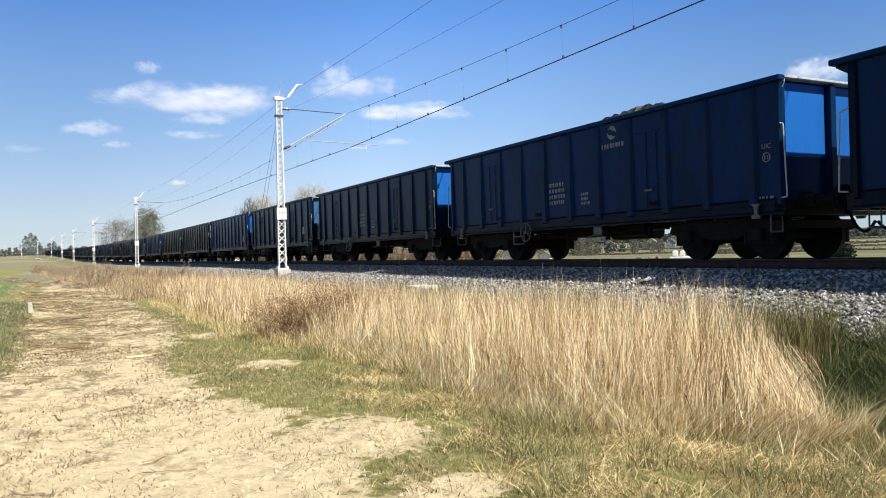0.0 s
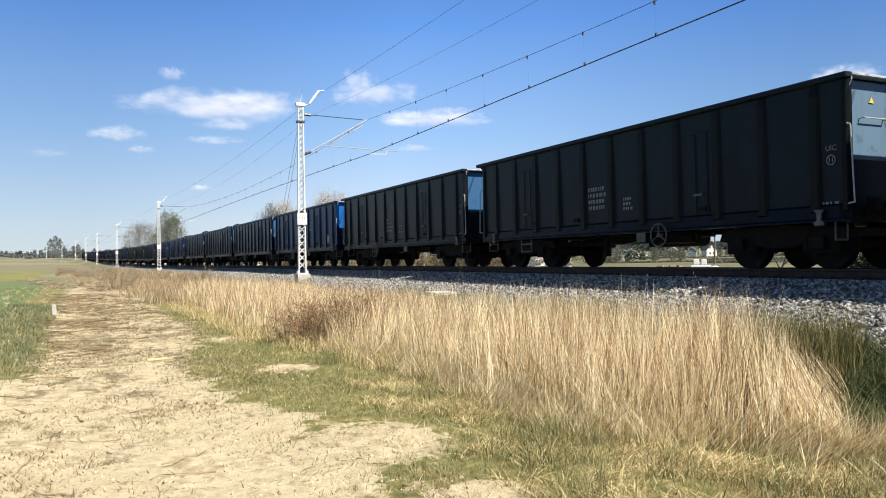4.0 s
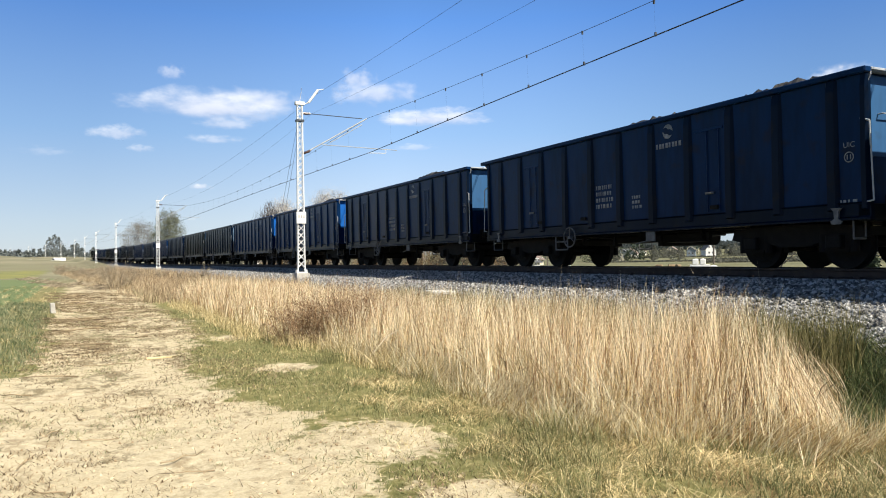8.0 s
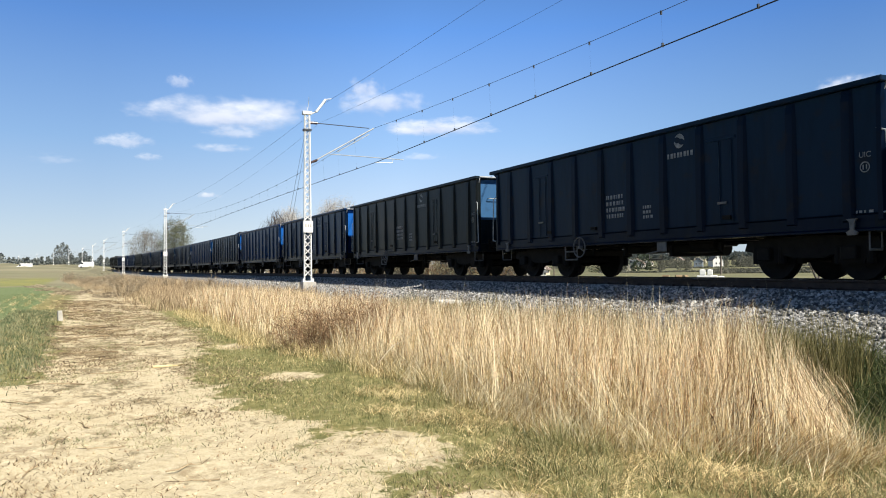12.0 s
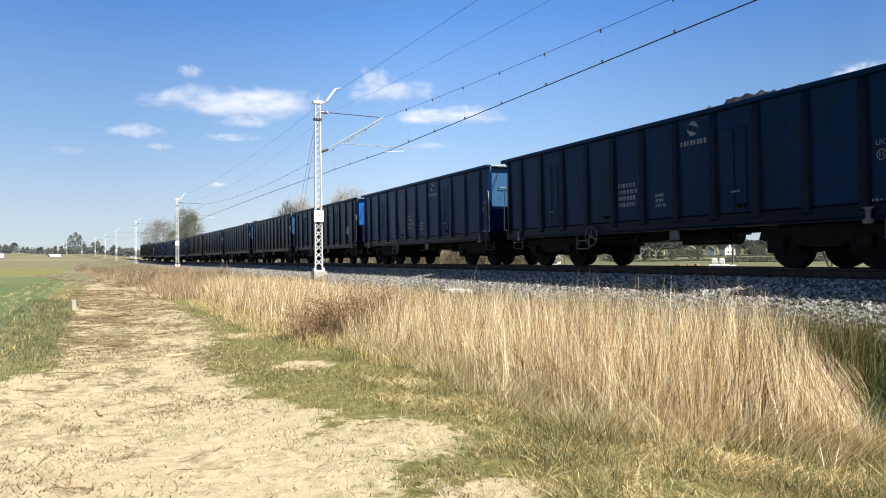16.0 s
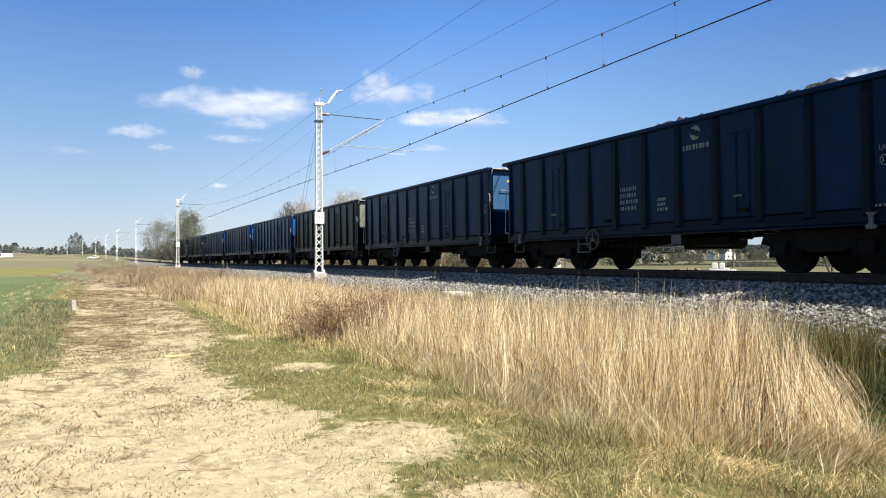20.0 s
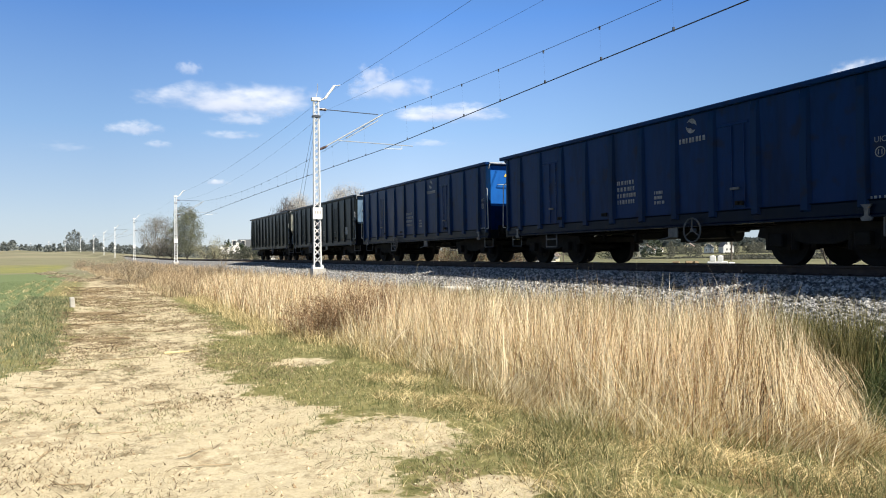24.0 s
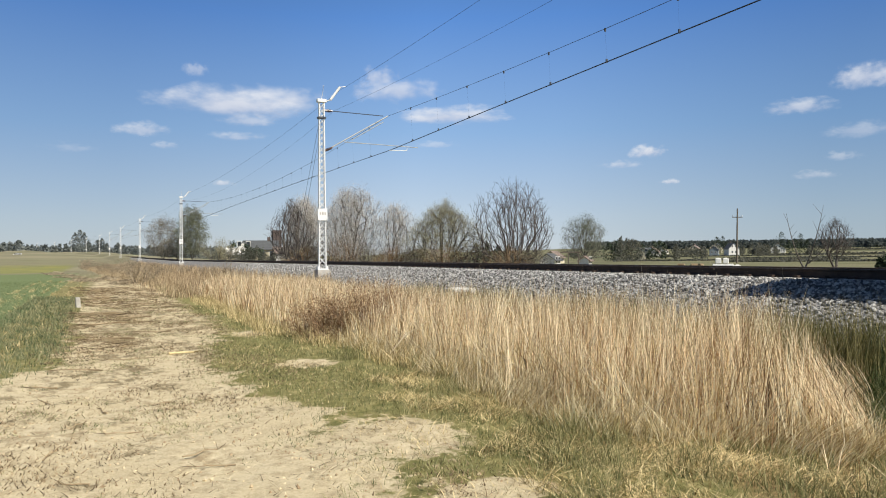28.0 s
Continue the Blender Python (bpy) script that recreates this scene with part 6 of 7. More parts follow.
crown_tree("bare_tree", (15.6, 73.4, 0.0), 7.4, 4.4, 1.2, 1, "leafless grey tree behind the railway line", 2, 1.0, 1700, tip=0.009)
crown_tree("blossom_tree", (17.6, 76.0, 0.0), 7.7, 4.2, 0.8, 2, "bushy tree in pale beige blossom behind the line", 3, 0.9, 1900, 0.58, BLOSSOM, 0.036, 13, 0.26, tip=0.006)
crown_tree("blossom_tree", (20.5, 69.5, 0.0), 8.3, 5.2, 0.9, 3, "tall tree in whitish blossom behind the line", 3, 1.1, 2300, 0.60, BLOSSOM, 0.036, 11, 0.24, tip=0.0065)
crown_tree("blossom_tree", (23.6, 66.0, 0.0), 6.5, 3.6, 0.8, 4, "thin young tree with a few white blossoms", 2, 1.1, 900, 0.62, BLOSSOM, 0.036, 10, 0.22, tip=0.007)
crown_tree("budding_tree", (26.2, 60.6, 0.0), 6.3, 7.2, 0.6, 16, "round broad tree with olive-green buds", 6, 0.8, 2600, 0.42, BUDS, 0.036, 8, 0.20, tip=0.0075)
crown_tree("bare_tree", (29.8, 54.5, 0.0), 7.9, 6.7, 0.5, 6, "bare many-stemmed tree with upright branches", 9, 2.0, 2600, 0.66, step=0.36, tip=0.0085)
crown_tree("poplar", (72.4, 108.0, 0.0), 8.4, 7.6, 0.9, 7, "grey-green tree in first leaf", 1, 1.1, 1500, 0.30, LEAF, 0.075, 4, 0.34, step=0.42, tip=0.010)
crown_tree("bare_tree", (73.4, 60.3, 0.0), 5.7, 3.9, 1.5, 9, "small leafless tree with a round crown", 2, 1.0, 1000, tip=0.009)
# sapling with three long forked stems, seen against the fields
sp_ = new("sapling")
tagged(sp_, "thin leafless sapling with forked stems", "tree")
sp_.matrix_basis = pose(71.4, 62.7, -0.1, 0, 0, -48.7)
for a_, b_, c_ in (((0, 0, -0.1), (-1.2, 0.2, 2.3), (-1.8, 0.1, 6.3)), ((0, 0, -0.1), (1.3, -0.2, 3.0), (2.0, 0.1, 7.1)), ((0.35, 0, 0.55), (2.2, 0.3, 2.2), (3.3, 0.2, 4.2))):
    A_, B_, C_ = Vector(a_), Vector(b_), Vector(c_)
    pts_ = [A_ * (1 - q) ** 2 + B_ * 2 * q * (1 - q) + C_ * q * q for q in [k / 8 for k in range(9)]]
    part("trunk", chain_tube("trunk", [(pts_[k][:], pts_[k + 1][:], 0.10 - 0.011 * k, 0.10 - 0.011 * (k + 1)) for k in range(8)], BARK), None, sp_)
    side_twigs = []
    for k in (4, 5, 6, 7):
        out_ = Vector((random.choice((-1, 1)) * random.uniform(0.3, 0.9), random.uniform(-0.4, 0.4), random.uniform(0.6, 1.3)))
        side_twigs.append((pts_[k][:], (pts_[k] + out_)[:], 0.025, 0.008))
    tagged(part("branchwork", tubes("branchwork", side_twigs, TWIGS, 4), None, sp_), kind="stuff")
crown_tree("hazy_tree", (16.6, 189.0, 1.4), 12.4, 7.4, 1.2, 10, "grey-green tree with first leaves behind the line", 3, 0.9, 1900, 0.52, LEAF, 0.12, 4, 0.3, step=0.5)
crown_tree("hazy_tree", (10.6, 199.0, 1.4), 10.6, 8.4, 0.8, 11, "pale grey budding tree beside the line", 5, 0.8, 1700, 0.5, HAZE_BUD, 0.10, 3, 0.3, step=0.5)
crown_tree("hazy_tree", (13.6, 194.0, 1.4), 5.2, 9.0, 0.3, 14, "low grey bushes at the foot of the trees", 7, 0.6, 1200, 0.4, HAZE_BUD, 0.10, 2, 0.3, step=0.45)
tree("willow_bush", (14.1, 119.0, 0.2), 4.2, 12, "round olive-green willow bush beside the line", 9, 0.62, BUDS, 0.07, 7, 0.25, dict(steps=(6, 4, 3), bare=(0, 0, 9), fork=(2, 1, 0), spread=(0.4, 0.5)), category="bush")
tree("conifer", (23.0, 168.0, 1.0), 4.8, 13, "small dark conifer near the house", 1, 0.2, CONIFER, 0.22, 6, 0.3, dict(steps=(8, 3, 2), bare=(0, 0, 9), fork=(3, 1, 0), spread=(1.3, 0.7), ratio=0.22, crook=0.02))
for i, (x, y, hh) in enumerate(((24.9, 161.5, 3.6), (26.2, 161.0, 3.0), (27.6, 160.4, 2.6))):
    tree("conifer", (x, y, 1.0), hh, 23 + i, "small dark conifer in front of the house", 1, 0.2, CONIFER, 0.20, 6, 0.26, dict(steps=(8, 3, 2), bare=(0, 0, 9), fork=(3, 1, 0), spread=(1.3, 0.7), ratio=0.24, crook=0.02))
# brown thicket at the foot of the trees
for i, (x, y, hh, mt) in enumerate(((16.6, 72.5, 2.4, RED_TWIG), (18.4, 70.5, 2.8, TWIGS), (19.4, 68.0, 3.2, RED_TWIG), (21.4, 66.5, 2.2, TWIGS), (22.6, 64.0, 2.1, RED_TWIG), (24.4, 62.0, 2.0, TWIGS),
                                    (25.4, 58.6, 2.2, RED_TWIG), (27.6, 57.0, 2.3, TWIGS), (28.6, 53.0, 2.0, RED_TWIG), (29.9, 52.4, 1.8, TWIGS))):
    crown_tree("thicket", (x, y, -0.05), hh * 1.15, 4.4, 0.3, 30 + i, "tangled leafless brown bush below the trees", 8, 0.8, 620, 0.45, (BUDS if i % 3 == 0 else DRY_LEAF), 0.05, 1, 0.15, mt, 0.26, 0.007, "bush")
# grey brush along the far verge
for i in range(26):
    s_ = 46 + 4.2 * i + random.uniform(-1.5, 1.5)
    u_ = random.uniform(1.2, 7.6) if s_ < 90 else random.uniform(-1.5, 7.5)
    tree("verge_brush", (u_ + float(bend(s_)), s_, float(ground_z(np.array(u_), np.array(s_)))), random.uniform(0.8, 1.7), 100 + i, "low leafless grey-brown brush on the verge", 10, 0.7, None,
         spec=dict(steps=(5, 4, 3), bare=(0, 0, 9), fork=(2, 1, 0), spread=(0.6, 0.6), ratio=0.6, thin=0.008), twig=BRUSH, category="bush")
# heaps of cut branches beside the road
for i, (x, y, size) in enumerate(((-2.0, 58.0, 1.0), (-0.6, 63.0, 1.0), (-3.6, 70.0, 1.0), (-5.5, 84.0, 1.0), (0.6, 52.0, 1.0), (-0.75, 19.6, 0.5), (-0.15, 15.6, 0.42), (0.1, 23.5, 0.6), (-0.8, 33.0, 0.8), (-0.9, 41.0, 0.9), (0.7, 28.5, 0.6))):
    heap = []
    for j in range(150):
        a, ln = random.uniform(0, 2 * math.pi), random.uniform(0.25, 0.9)
        c = Vector((random.gauss(0, 0.55), random.gauss(0, 1.1), 0))
        c.z = random.uniform(0.02, 0.30) * math.exp(-c.x ** 2 - 0.4 * c.y ** 2)
        d = Vector((math.cos(a), math.sin(a), random.uniform(-0.1, 0.55))) * ln / 2
        if y < 45:
            # scattered flat brushwood
            c.z, d.z = random.uniform(0.01, 0.06), d.z * 0.3
        if y > 45 or j < 60:
            heap.append((((c - d) * size)[:], ((c + d) * size)[:], random.uniform(0.008, 0.022) * size, 0.006 * size))
    hp = new("branch_heap")
    tagged(hp, "low heap of pale cut branches beside the road" if y > 45 else "scattered dead brushwood on the sandy track", "brushwood")
    hp.matrix_basis = pose(x, y, land(x, y))
    tagged(part("brushwood", tubes("brushwood", heap, BRUSH if y > 45 else TWIG, 4), None, hp), kind="stuff")
# red-brown bush among the reeds
for i, (x, y, hh) in enumerate(((3.6, 14.7, 0.95), (3.95, 14.2, 1.1), (4.3, 14.5, 1.22), (4.7, 14.1, 1.28), (5.05, 14.5, 1.22), (4.4, 13.8, 0.9))):
    tree("bramble_bush", (x, y, -0.02), hh, 60 + i, "red-brown bramble bush with withered leaves among the reeds", 14, 0.75, DEAD_LEAF, 0.017, 2, 0.05, spec=dict(steps=(6, 4, 2), bare=(1, 0, 9), fork=(2, 1, 0), spread=(0.6, 0.7), ratio=0.5, crook=0.2, thin=0.0035),
         twig=RED_TWIG, slim=0.8, category="bush")


# ---- far woods ----
def wood(name, spots, heights, mat, label, per=70, leaf=0.9):
    """Many distant trees as uneven bunches of foliage."""
    cs, sizes = [], []
    for (x, y, z), h in zip(spots, heights):
        g = rng.uniform(0, 1, (per, 3))
        th = g[:, 0] * 2 * np.pi
        zz = h * (0.12 + 0.9 * g[:, 1])
        rr = h * 0.36 * np.sqrt(g[:, 2]) * np.sin(np.pi * np.clip(g[:, 1] * 0.82 + 0.16, 0, 1)) * rng.uniform(0.7, 1.2)
        cs.append(np.stack([x + rr * np.cos(th), y + rr * np.sin(th), z + zz], -1))
    return tagged(part(name, leaf_cards(name, np.concatenate(cs), leaf, mat, 1, 0.2), None), label, "woods", kind="stuff")


def polar(az, d):
    return d * math.sin(math.radians(az)), d * math.cos(math.radians(az))


# distance haze put into colour: far foliage kept pale and bluish
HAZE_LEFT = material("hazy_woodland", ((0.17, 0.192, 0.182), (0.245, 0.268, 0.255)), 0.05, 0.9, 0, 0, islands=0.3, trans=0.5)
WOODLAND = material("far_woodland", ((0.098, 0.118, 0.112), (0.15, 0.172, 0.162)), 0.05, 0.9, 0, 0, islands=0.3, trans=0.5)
HAZE_WOOD = material("budding_woodland", ((0.115, 0.118, 0.092), (0.185, 0.185, 0.150)), 0.05, 0.9, 0, 0, islands=0.35, trans=0.5)
spots, hs = [], []
for i in range(2200):
    az, d = random.uniform(34, 64), random.uniform(900, 1250)
    x, y = polar(az, d)
    spots.append((x, y, land(x, y) - 1)), hs.append(random.uniform(8.0, 10.5))
wood("far_woods", spots, hs, WOODLAND, "dark distant woodland on the low hills", 64, 1.7)
spots, hs = [], []
for az, d, h in ((36.3, 262, 8.2), (36.8, 266, 8.6), (37.3, 262, 7.6), (40.4, 300, 6.2), (42.0, 310, 6.0)):
    for k in range(3):
        x, y = polar(az + random.gauss(0, 0.25), d + random.uniform(-6, 6))
        spots.append((x, y, land(x, y) - 0.5)), hs.append(h * random.uniform(0.75, 1.0))
# village trees: bearing, height of the tops, how many
for az, top, count in ((38.6, 6.5, 4), (39.4, 7.0, 5), (40.6, 7.5, 6), (41.3, 8.0, 5), (42.4, 8.0, 6), (44.9, 8.5, 6), (45.6, 11.0, 7), (46.2, 12.0, 7), (46.8, 9.5, 5), (49.2, 8.5, 6), (33.0, 6.0, 5), (30.0, 5.0, 5)):
    for k in range(count):
        x, y = polar(az + random.gauss(0, 0.28), random.uniform(410, 500))
        z = land(x, y) - 0.5
        spots.append((x, y, z)), hs.append(max(1.8, (top - z) * random.uniform(0.25, 0.70)))
wood("garden_hedge", [(*polar(a, 150 + 4 * math.sin(a * 9)), 0.1) for a in (7.3, 7.7, 8.1, 8.5, 9.0, 9.5, 10.1, 10.7, 11.3, 11.8, 12.3, 12.8)], [3.0, 3.3, 2.6, 3.1, 3.0, 3.4, 2.4, 2.6, 3.2, 2.5, 2.8, 2.4], HAZE_WOOD, "low budding garden hedge in front of the house", 700, 0.13)
wood("garden_trees", spots, hs, HAZE_WOOD, "budding trees round the village houses", 300, 0.30)
spots, hs = [], []
for az, d, h in ((25.8, 185, 5.0), (26.6, 190, 5.2), (27.4, 195, 4.6), (28.2, 188, 4.4), (35.6, 262, 6.6), (36.2, 262, 6.8), (36.9, 270, 6.0), (38.0, 300, 6.0), (38.8, 300, 7.0), (39.2, 302, 7.2), (39.5, 300, 6.4),
                  (43.1, 450, 10), (43.5, 455, 10.5), (47.3, 480, 12.5), (48.5, 480, 11.5), (47.8, 470, 8), (48.2, 475, 8.5), (48.9, 480, 8), (53.3, 100, 1.3), (53.7, 100, 1.6), (54.2, 100, 1.8), (37.7, 290, 4.2), (38.5, 285, 3.8)):
    x, y = polar(az, d)
    spots.append((x, y, land(x, y) - 0.4)), hs.append(h)
wood("dark_conifers", spots, hs, CONIFER, "dark conifers and hedges between the houses", 420, 0.30)
spots, hs = [], []
spots += [(x_, y_, land(x_, y_) - 0.6) for x_, y_ in (polar(random.uniform(-9, 7), random.uniform(500, 600)) for _ in range(130))]
hs += [random.uniform(5, 9) for _ in range(130)]
for i in range(420):
    az, d = random.uniform(-32, 9), random.uniform(520, 800)
    x, y = polar(az, d)
    spots.append((x, y, land(x, y) - 1)), hs.append(random.uniform(4.0, 8.5))
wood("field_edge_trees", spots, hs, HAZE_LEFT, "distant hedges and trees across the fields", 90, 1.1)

spots, hs = [], []
for az, d, h in ((-2.55, 525, 16), (-2.25, 530, 18), (-2.0, 528, 16.5), (-1.75, 526, 11), (-1.15, 530, 12), (-0.9, 530, 13), (-0.6, 530, 10), (0.1, 535, 10.5), (0.5, 535, 8.5), (2.4, 420, 7), (3.0, 420, 8), (3.7, 400, 7)):
    x, y = polar(az, d)
    spots.append((x, y, land(x, y) - 1)), hs.append(h)
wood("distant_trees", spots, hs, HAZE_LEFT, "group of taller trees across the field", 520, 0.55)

# low hedge banks between the fields on the slope
spots, hs = [], []
for d0, az0, az1, tall in ((190, 44.0, 60.0, 0.30), (245, 36.0, 52.0, 0.28), (300, 43.5, 60.0, 0.45), (360, 37.0, 56.0, 0.5), (420, 46.0, 62.0, 0.9), (640, 50.5, 62.0, 1.7)):
    for k in range(150):
        a_ = az0 + (az1 - az0) * k / 149
        x, y = polar(a_, d0 * (1 + 0.012 * (a_ - az0)) + random.uniform(-1.5, 1.5))
        spots.append((x, y, land(x, y) - 0.15)), hs.append(tall * random.uniform(0.5, 1.2))
wood("field_hedges", spots, hs, HAZE_WOOD, "low brown hedge banks between the fields", 36, 0.45)

# ---- buildings ----
RENDER_W = material("white_render", ((0.62, 0.61, 0.58), (0.80, 0.79, 0.76)), 1.5, 0.9)
RENDER_B = material("blue_grey_render", ((0.17, 0.21, 0.25), (0.25, 0.29, 0.33)), 1.5, 0.9)
RENDER_Y = material("cream_render", ((0.52, 0.46, 0.32), (0.66, 0.60, 0.44)), 1.5, 0.9)
ROOF_G = material("grey_roof", ((0.055, 0.06, 0.066), (0.105, 0.11, 0.115)), 2.0, 0.8, stretch=(1, 1, 6))
ROOF_R = material("weathered_roof", ((0.16, 0.12, 0.10), (0.28, 0.22, 0.19)), 2.0, 0.8, stretch=(1, 1, 6))
BRICK = material("dark_brick", ((0.075, 0.058, 0.052), (0.13, 0.10, 0.09)), 4.0, 0.9)
PANE = material("dark_glass", ((0.02, 0.025, 0.03), (0.05, 0.055, 0.06)), 2.0, 0.15)


def house(at, turn, w, d, h, roof_h, wall, roof, label, windows=2, chimney=True):
    """Gabled house: w along the ridge."""
    t = new("house")
    tagged(t, label, "house")
    t.matrix_basis = pose(*at, 0, 0, turn)
    bm = bmesh.new()
    prism(bm, [(-d / 2, -1.0), (d / 2, -1.0), (d / 2, h), (0, h + roof_h), (-d / 2, h)], "x", -w / 2, w / 2)
    part("wall", bm, wall, t)
    for sy in (-1, 1):
        bm = bmesh.new()
        e = 0.35
        k = roof_h / (d / 2)
        prism(bm, [(0, h + roof_h + 0.18), (sy * (d / 2 + e), h - k * e + 0.16), (sy * (d / 2 + e), h - k * e + 0.02), (0, h + roof_h + 0.02)], "x", -w / 2 - 0.3, w / 2 + 0.3)
        part("roof", bm, roof, t)
    if chimney:
        part("chimney", box(bmesh.new(), w * 0.18, w * 0.18 + 0.6, -0.3, 0.3, h + roof_h * 0.4, h + roof_h + 0.9), BRICK, t)
    for i in range(windows):
        x = -w / 2 + w * (i + 0.7) / (windows + 0.4)
        wd = part("window", box(bmesh.new(), x - 0.45, x + 0.45, -d / 2 - 0.05, -d / 2 + 0.02, h * 0.35, h * 0.35 + 1.2), RENDER_W, t)
        part("pane", box(bmesh.new(), x - 0.36, x + 0.36, -d / 2 - 0.06, -d / 2 - 0.045, h * 0.35 + 0.1, h * 0.35 + 1.1), PANE, wd)
    for z in (h * 0.4, h + roof_h * 0.25) if h > 2.3 else ():
        for y in (-0.9, 0.9):
            wd = part("window", box(bmesh.new(), -w / 2 - 0.05, -w / 2 + 0.02, y - 0.45, y + 0.45, z, z + 1.1), RENDER_W, t)
            part("pane", box(bmesh.new(), -w / 2 - 0.06, -w / 2 - 0.045, y - 0.36, y + 0.36, z + 0.1, z + 1.0), PANE, wd)
    return t


house((29.1, 167.6, 0.9), -8, 6.8, 6.0, 2.5, 1.75, RENDER_Y, ROOF_G, "low cream house with a dark grey roof", 3)
house((25.2, 166.4, 0.9), 80, 5.0, 2.6, 2.7, 1.5, RENDER_W, ROOF_G, "narrow white gabled wing of the house", 1, False)
house((23.2, 165.4, 0.9), -8, 4.0, 4.0, 1.5, 1.1, RENDER_Y, RENDER_W, "low outbuilding with a pale roof", 1, False)
house((34.6, 161.0, 1.0), -8, 8.0, 5.0, 1.5, 1.2, RENDER_W, ROOF_R, "low shed with a weathered roof beside the house", 1, False)
t = part("chimney_tower", box(bmesh.new(), -0.95, 0.95, -0.95, 0.95, -1, 6.3, 0.08), BRICK, None, m=pose(32.6, 168.9, 1.3))
tagged(t, "dark square brick chimney tower beside the house", "tower")
house((41.3, 102.0, -0.1), 30, 5.0, 4.0, 1.6, 1.0, RENDER_Y, ROOF_R, "small cream garden house behind the trees", 1, False)
house((281.8, 291.0, land(281.8, 291.0)), 66, 7.0, 5.2, 3.6, 2.7, RENDER_W, ROOF_G, "tall white gabled house across the fields", 2)
for x, y, w, hgt, wall, roof, lab in ((185.5, 235.8, 7, 2.6, RENDER_Y, ROOF_G, "cream village house with a grey roof"), (332, 374, 11, 2.6, RENDER_Y, ROOF_R, "low village house with a weathered roof"),
                                      (316, 385, 9, 2.2, RENDER_W, ROOF_R, "small white village house"), (380.8, 354, 12, 2.6, RENDER_W, ROOF_R, "white farmhouse with a weathered roof"),
                                      (240, 300, 10, 2.4, RENDER_W, ROOF_R, "low pale farm building"), (372, 398, 10, 4, RENDER_Y, ROOF_G, "grey-roofed cream village house"),
                                      (91, 148, 5, 1.4, RENDER_Y, ROOF_R, "low cream shed behind the trees"), (66.0, 108.5, 3.6, 1.0, RENDER_W, ROOF_G, "low white shed beside the tree"), (71.0, 105.6, 2.2, 0.9, RENDER_W, ROOF_R, "tiny white shed under the tree"),
                                      (278.6, 299.4, 6, 3.2, RENDER_B, ROOF_G, "blue-grey village house with a dark roof")):
    house((x, y, land(x, y)), 42, w, w * 0.7, hgt, w * 0.25, wall, roof, lab, 2, w > 9)

# ---- things in the fields ----
WOOD = material("grey_pole_wood", ((0.09, 0.075, 0.06), (0.18, 0.155, 0.13)), 5, 0.9, 0, 0.3, stretch=(1, 1, 0.2))
pole = new("telegraph_pole")
tagged(pole, "tall dark wooden power pole in the field", "power pole")
pole.matrix_basis = pose(112.0, 114.3, -0.1, 0, 1.2, -44)
part("shaft", rod(bmesh.new(), (0, 0, -0.5), (0, 0, 10.7), 0.19, 10, 0.13), WOOD, pole)
part("crossarm", box(bmesh.new(), -0.95, 0.95, -0.07, 0.07, 8.9, 9.05), WOOD, pole)
for x in (-0.85, 0.85):
    part("insulator", rod(bmesh.new(), (x, 0, 9.05), (x, 0, 9.4), 0.06, 8), GALV, pole)
fr = new("timber_frame")
tagged(fr, "dark timber frame of two posts and a beam in the meadow", "frame")
fx, fy = polar(33.02, 96.0)
fr.matrix_basis = pose(fx, fy, land(fx, fy), 0, 0, -33)
for x in (-0.63, 0.63):
    part("post", box(bmesh.new(), x - 0.07, x + 0.07, -0.07, 0.07, -0.2, 2.0, 0.01), WOOD, fr)
part("beam", box(bmesh.new(), -1.6, 1.0, -0.08, 0.08, 2.0, 2.16, 0.01), WOOD, fr)
TANK = material("white_plastic", ((0.70, 0.71, 0.70), (0.84, 0.84, 0.82)), 4, 0.5)
for i, (dx, dz, w, h) in enumerate(((-0.85, 0.50, 0.66, 0.64), (0.0, 0.50, 0.62, 0.64), (-1.15, -0.05, 2.3, 0.52), (1.2, -0.05, 0.7, 0.40))):
    ang = math.radians(-43)
    ox, oy = 65.4 + dx * math.cos(ang), 68.9 + dx * math.sin(ang)
    b = new("white_tank")
    tagged(b, "white plastic water tank in the field" if i < 2 else "long low white trough in the field", "tank")
    b.matrix_basis = pose(ox, oy, dz, 0, 0, -43)
    part("body", box(bmesh.new(), 0, w, -0.5, 0.5, 0, h, 0.06), TANK, b)
    part("lid", rod(bmesh.new(), (w / 2, 0, h), (w / 2, 0, h + 0.05), 0.14, 14), GALV, b)
for i, (px, py) in enumerate(((71.7, 83.4), (73.0, 82.3), (73.6, 81.7))):
    b = new("straw_bale")
    tagged(b, "small brown bale of old straw in the field", "bale")
    b.matrix_basis = pose(px, py, land(px, py), 0, 0, 30 + 40 * i)
    bm = bmesh.new()
    bmesh.ops.create_cone(bm, cap_ends=True, segments=18, radius1=0.24, radius2=0.24, depth=0.9, matrix=pose(0, 0, 0.22, 90, 0, 0))
    part("straw", bm, TWIG, b)
# vehicles on the road beyond the field
CAR_WHITE = material("white_car_paint", ((0.66, 0.67, 0.68), (0.80, 0.80, 0.80)), 2, 0.3, 0, 0.02)
RUBBER = material("tyre_rubber", ((0.015, 0.015, 0.016), (0.03, 0.03, 0.03)), 8, 0.85, 0, 0.1)


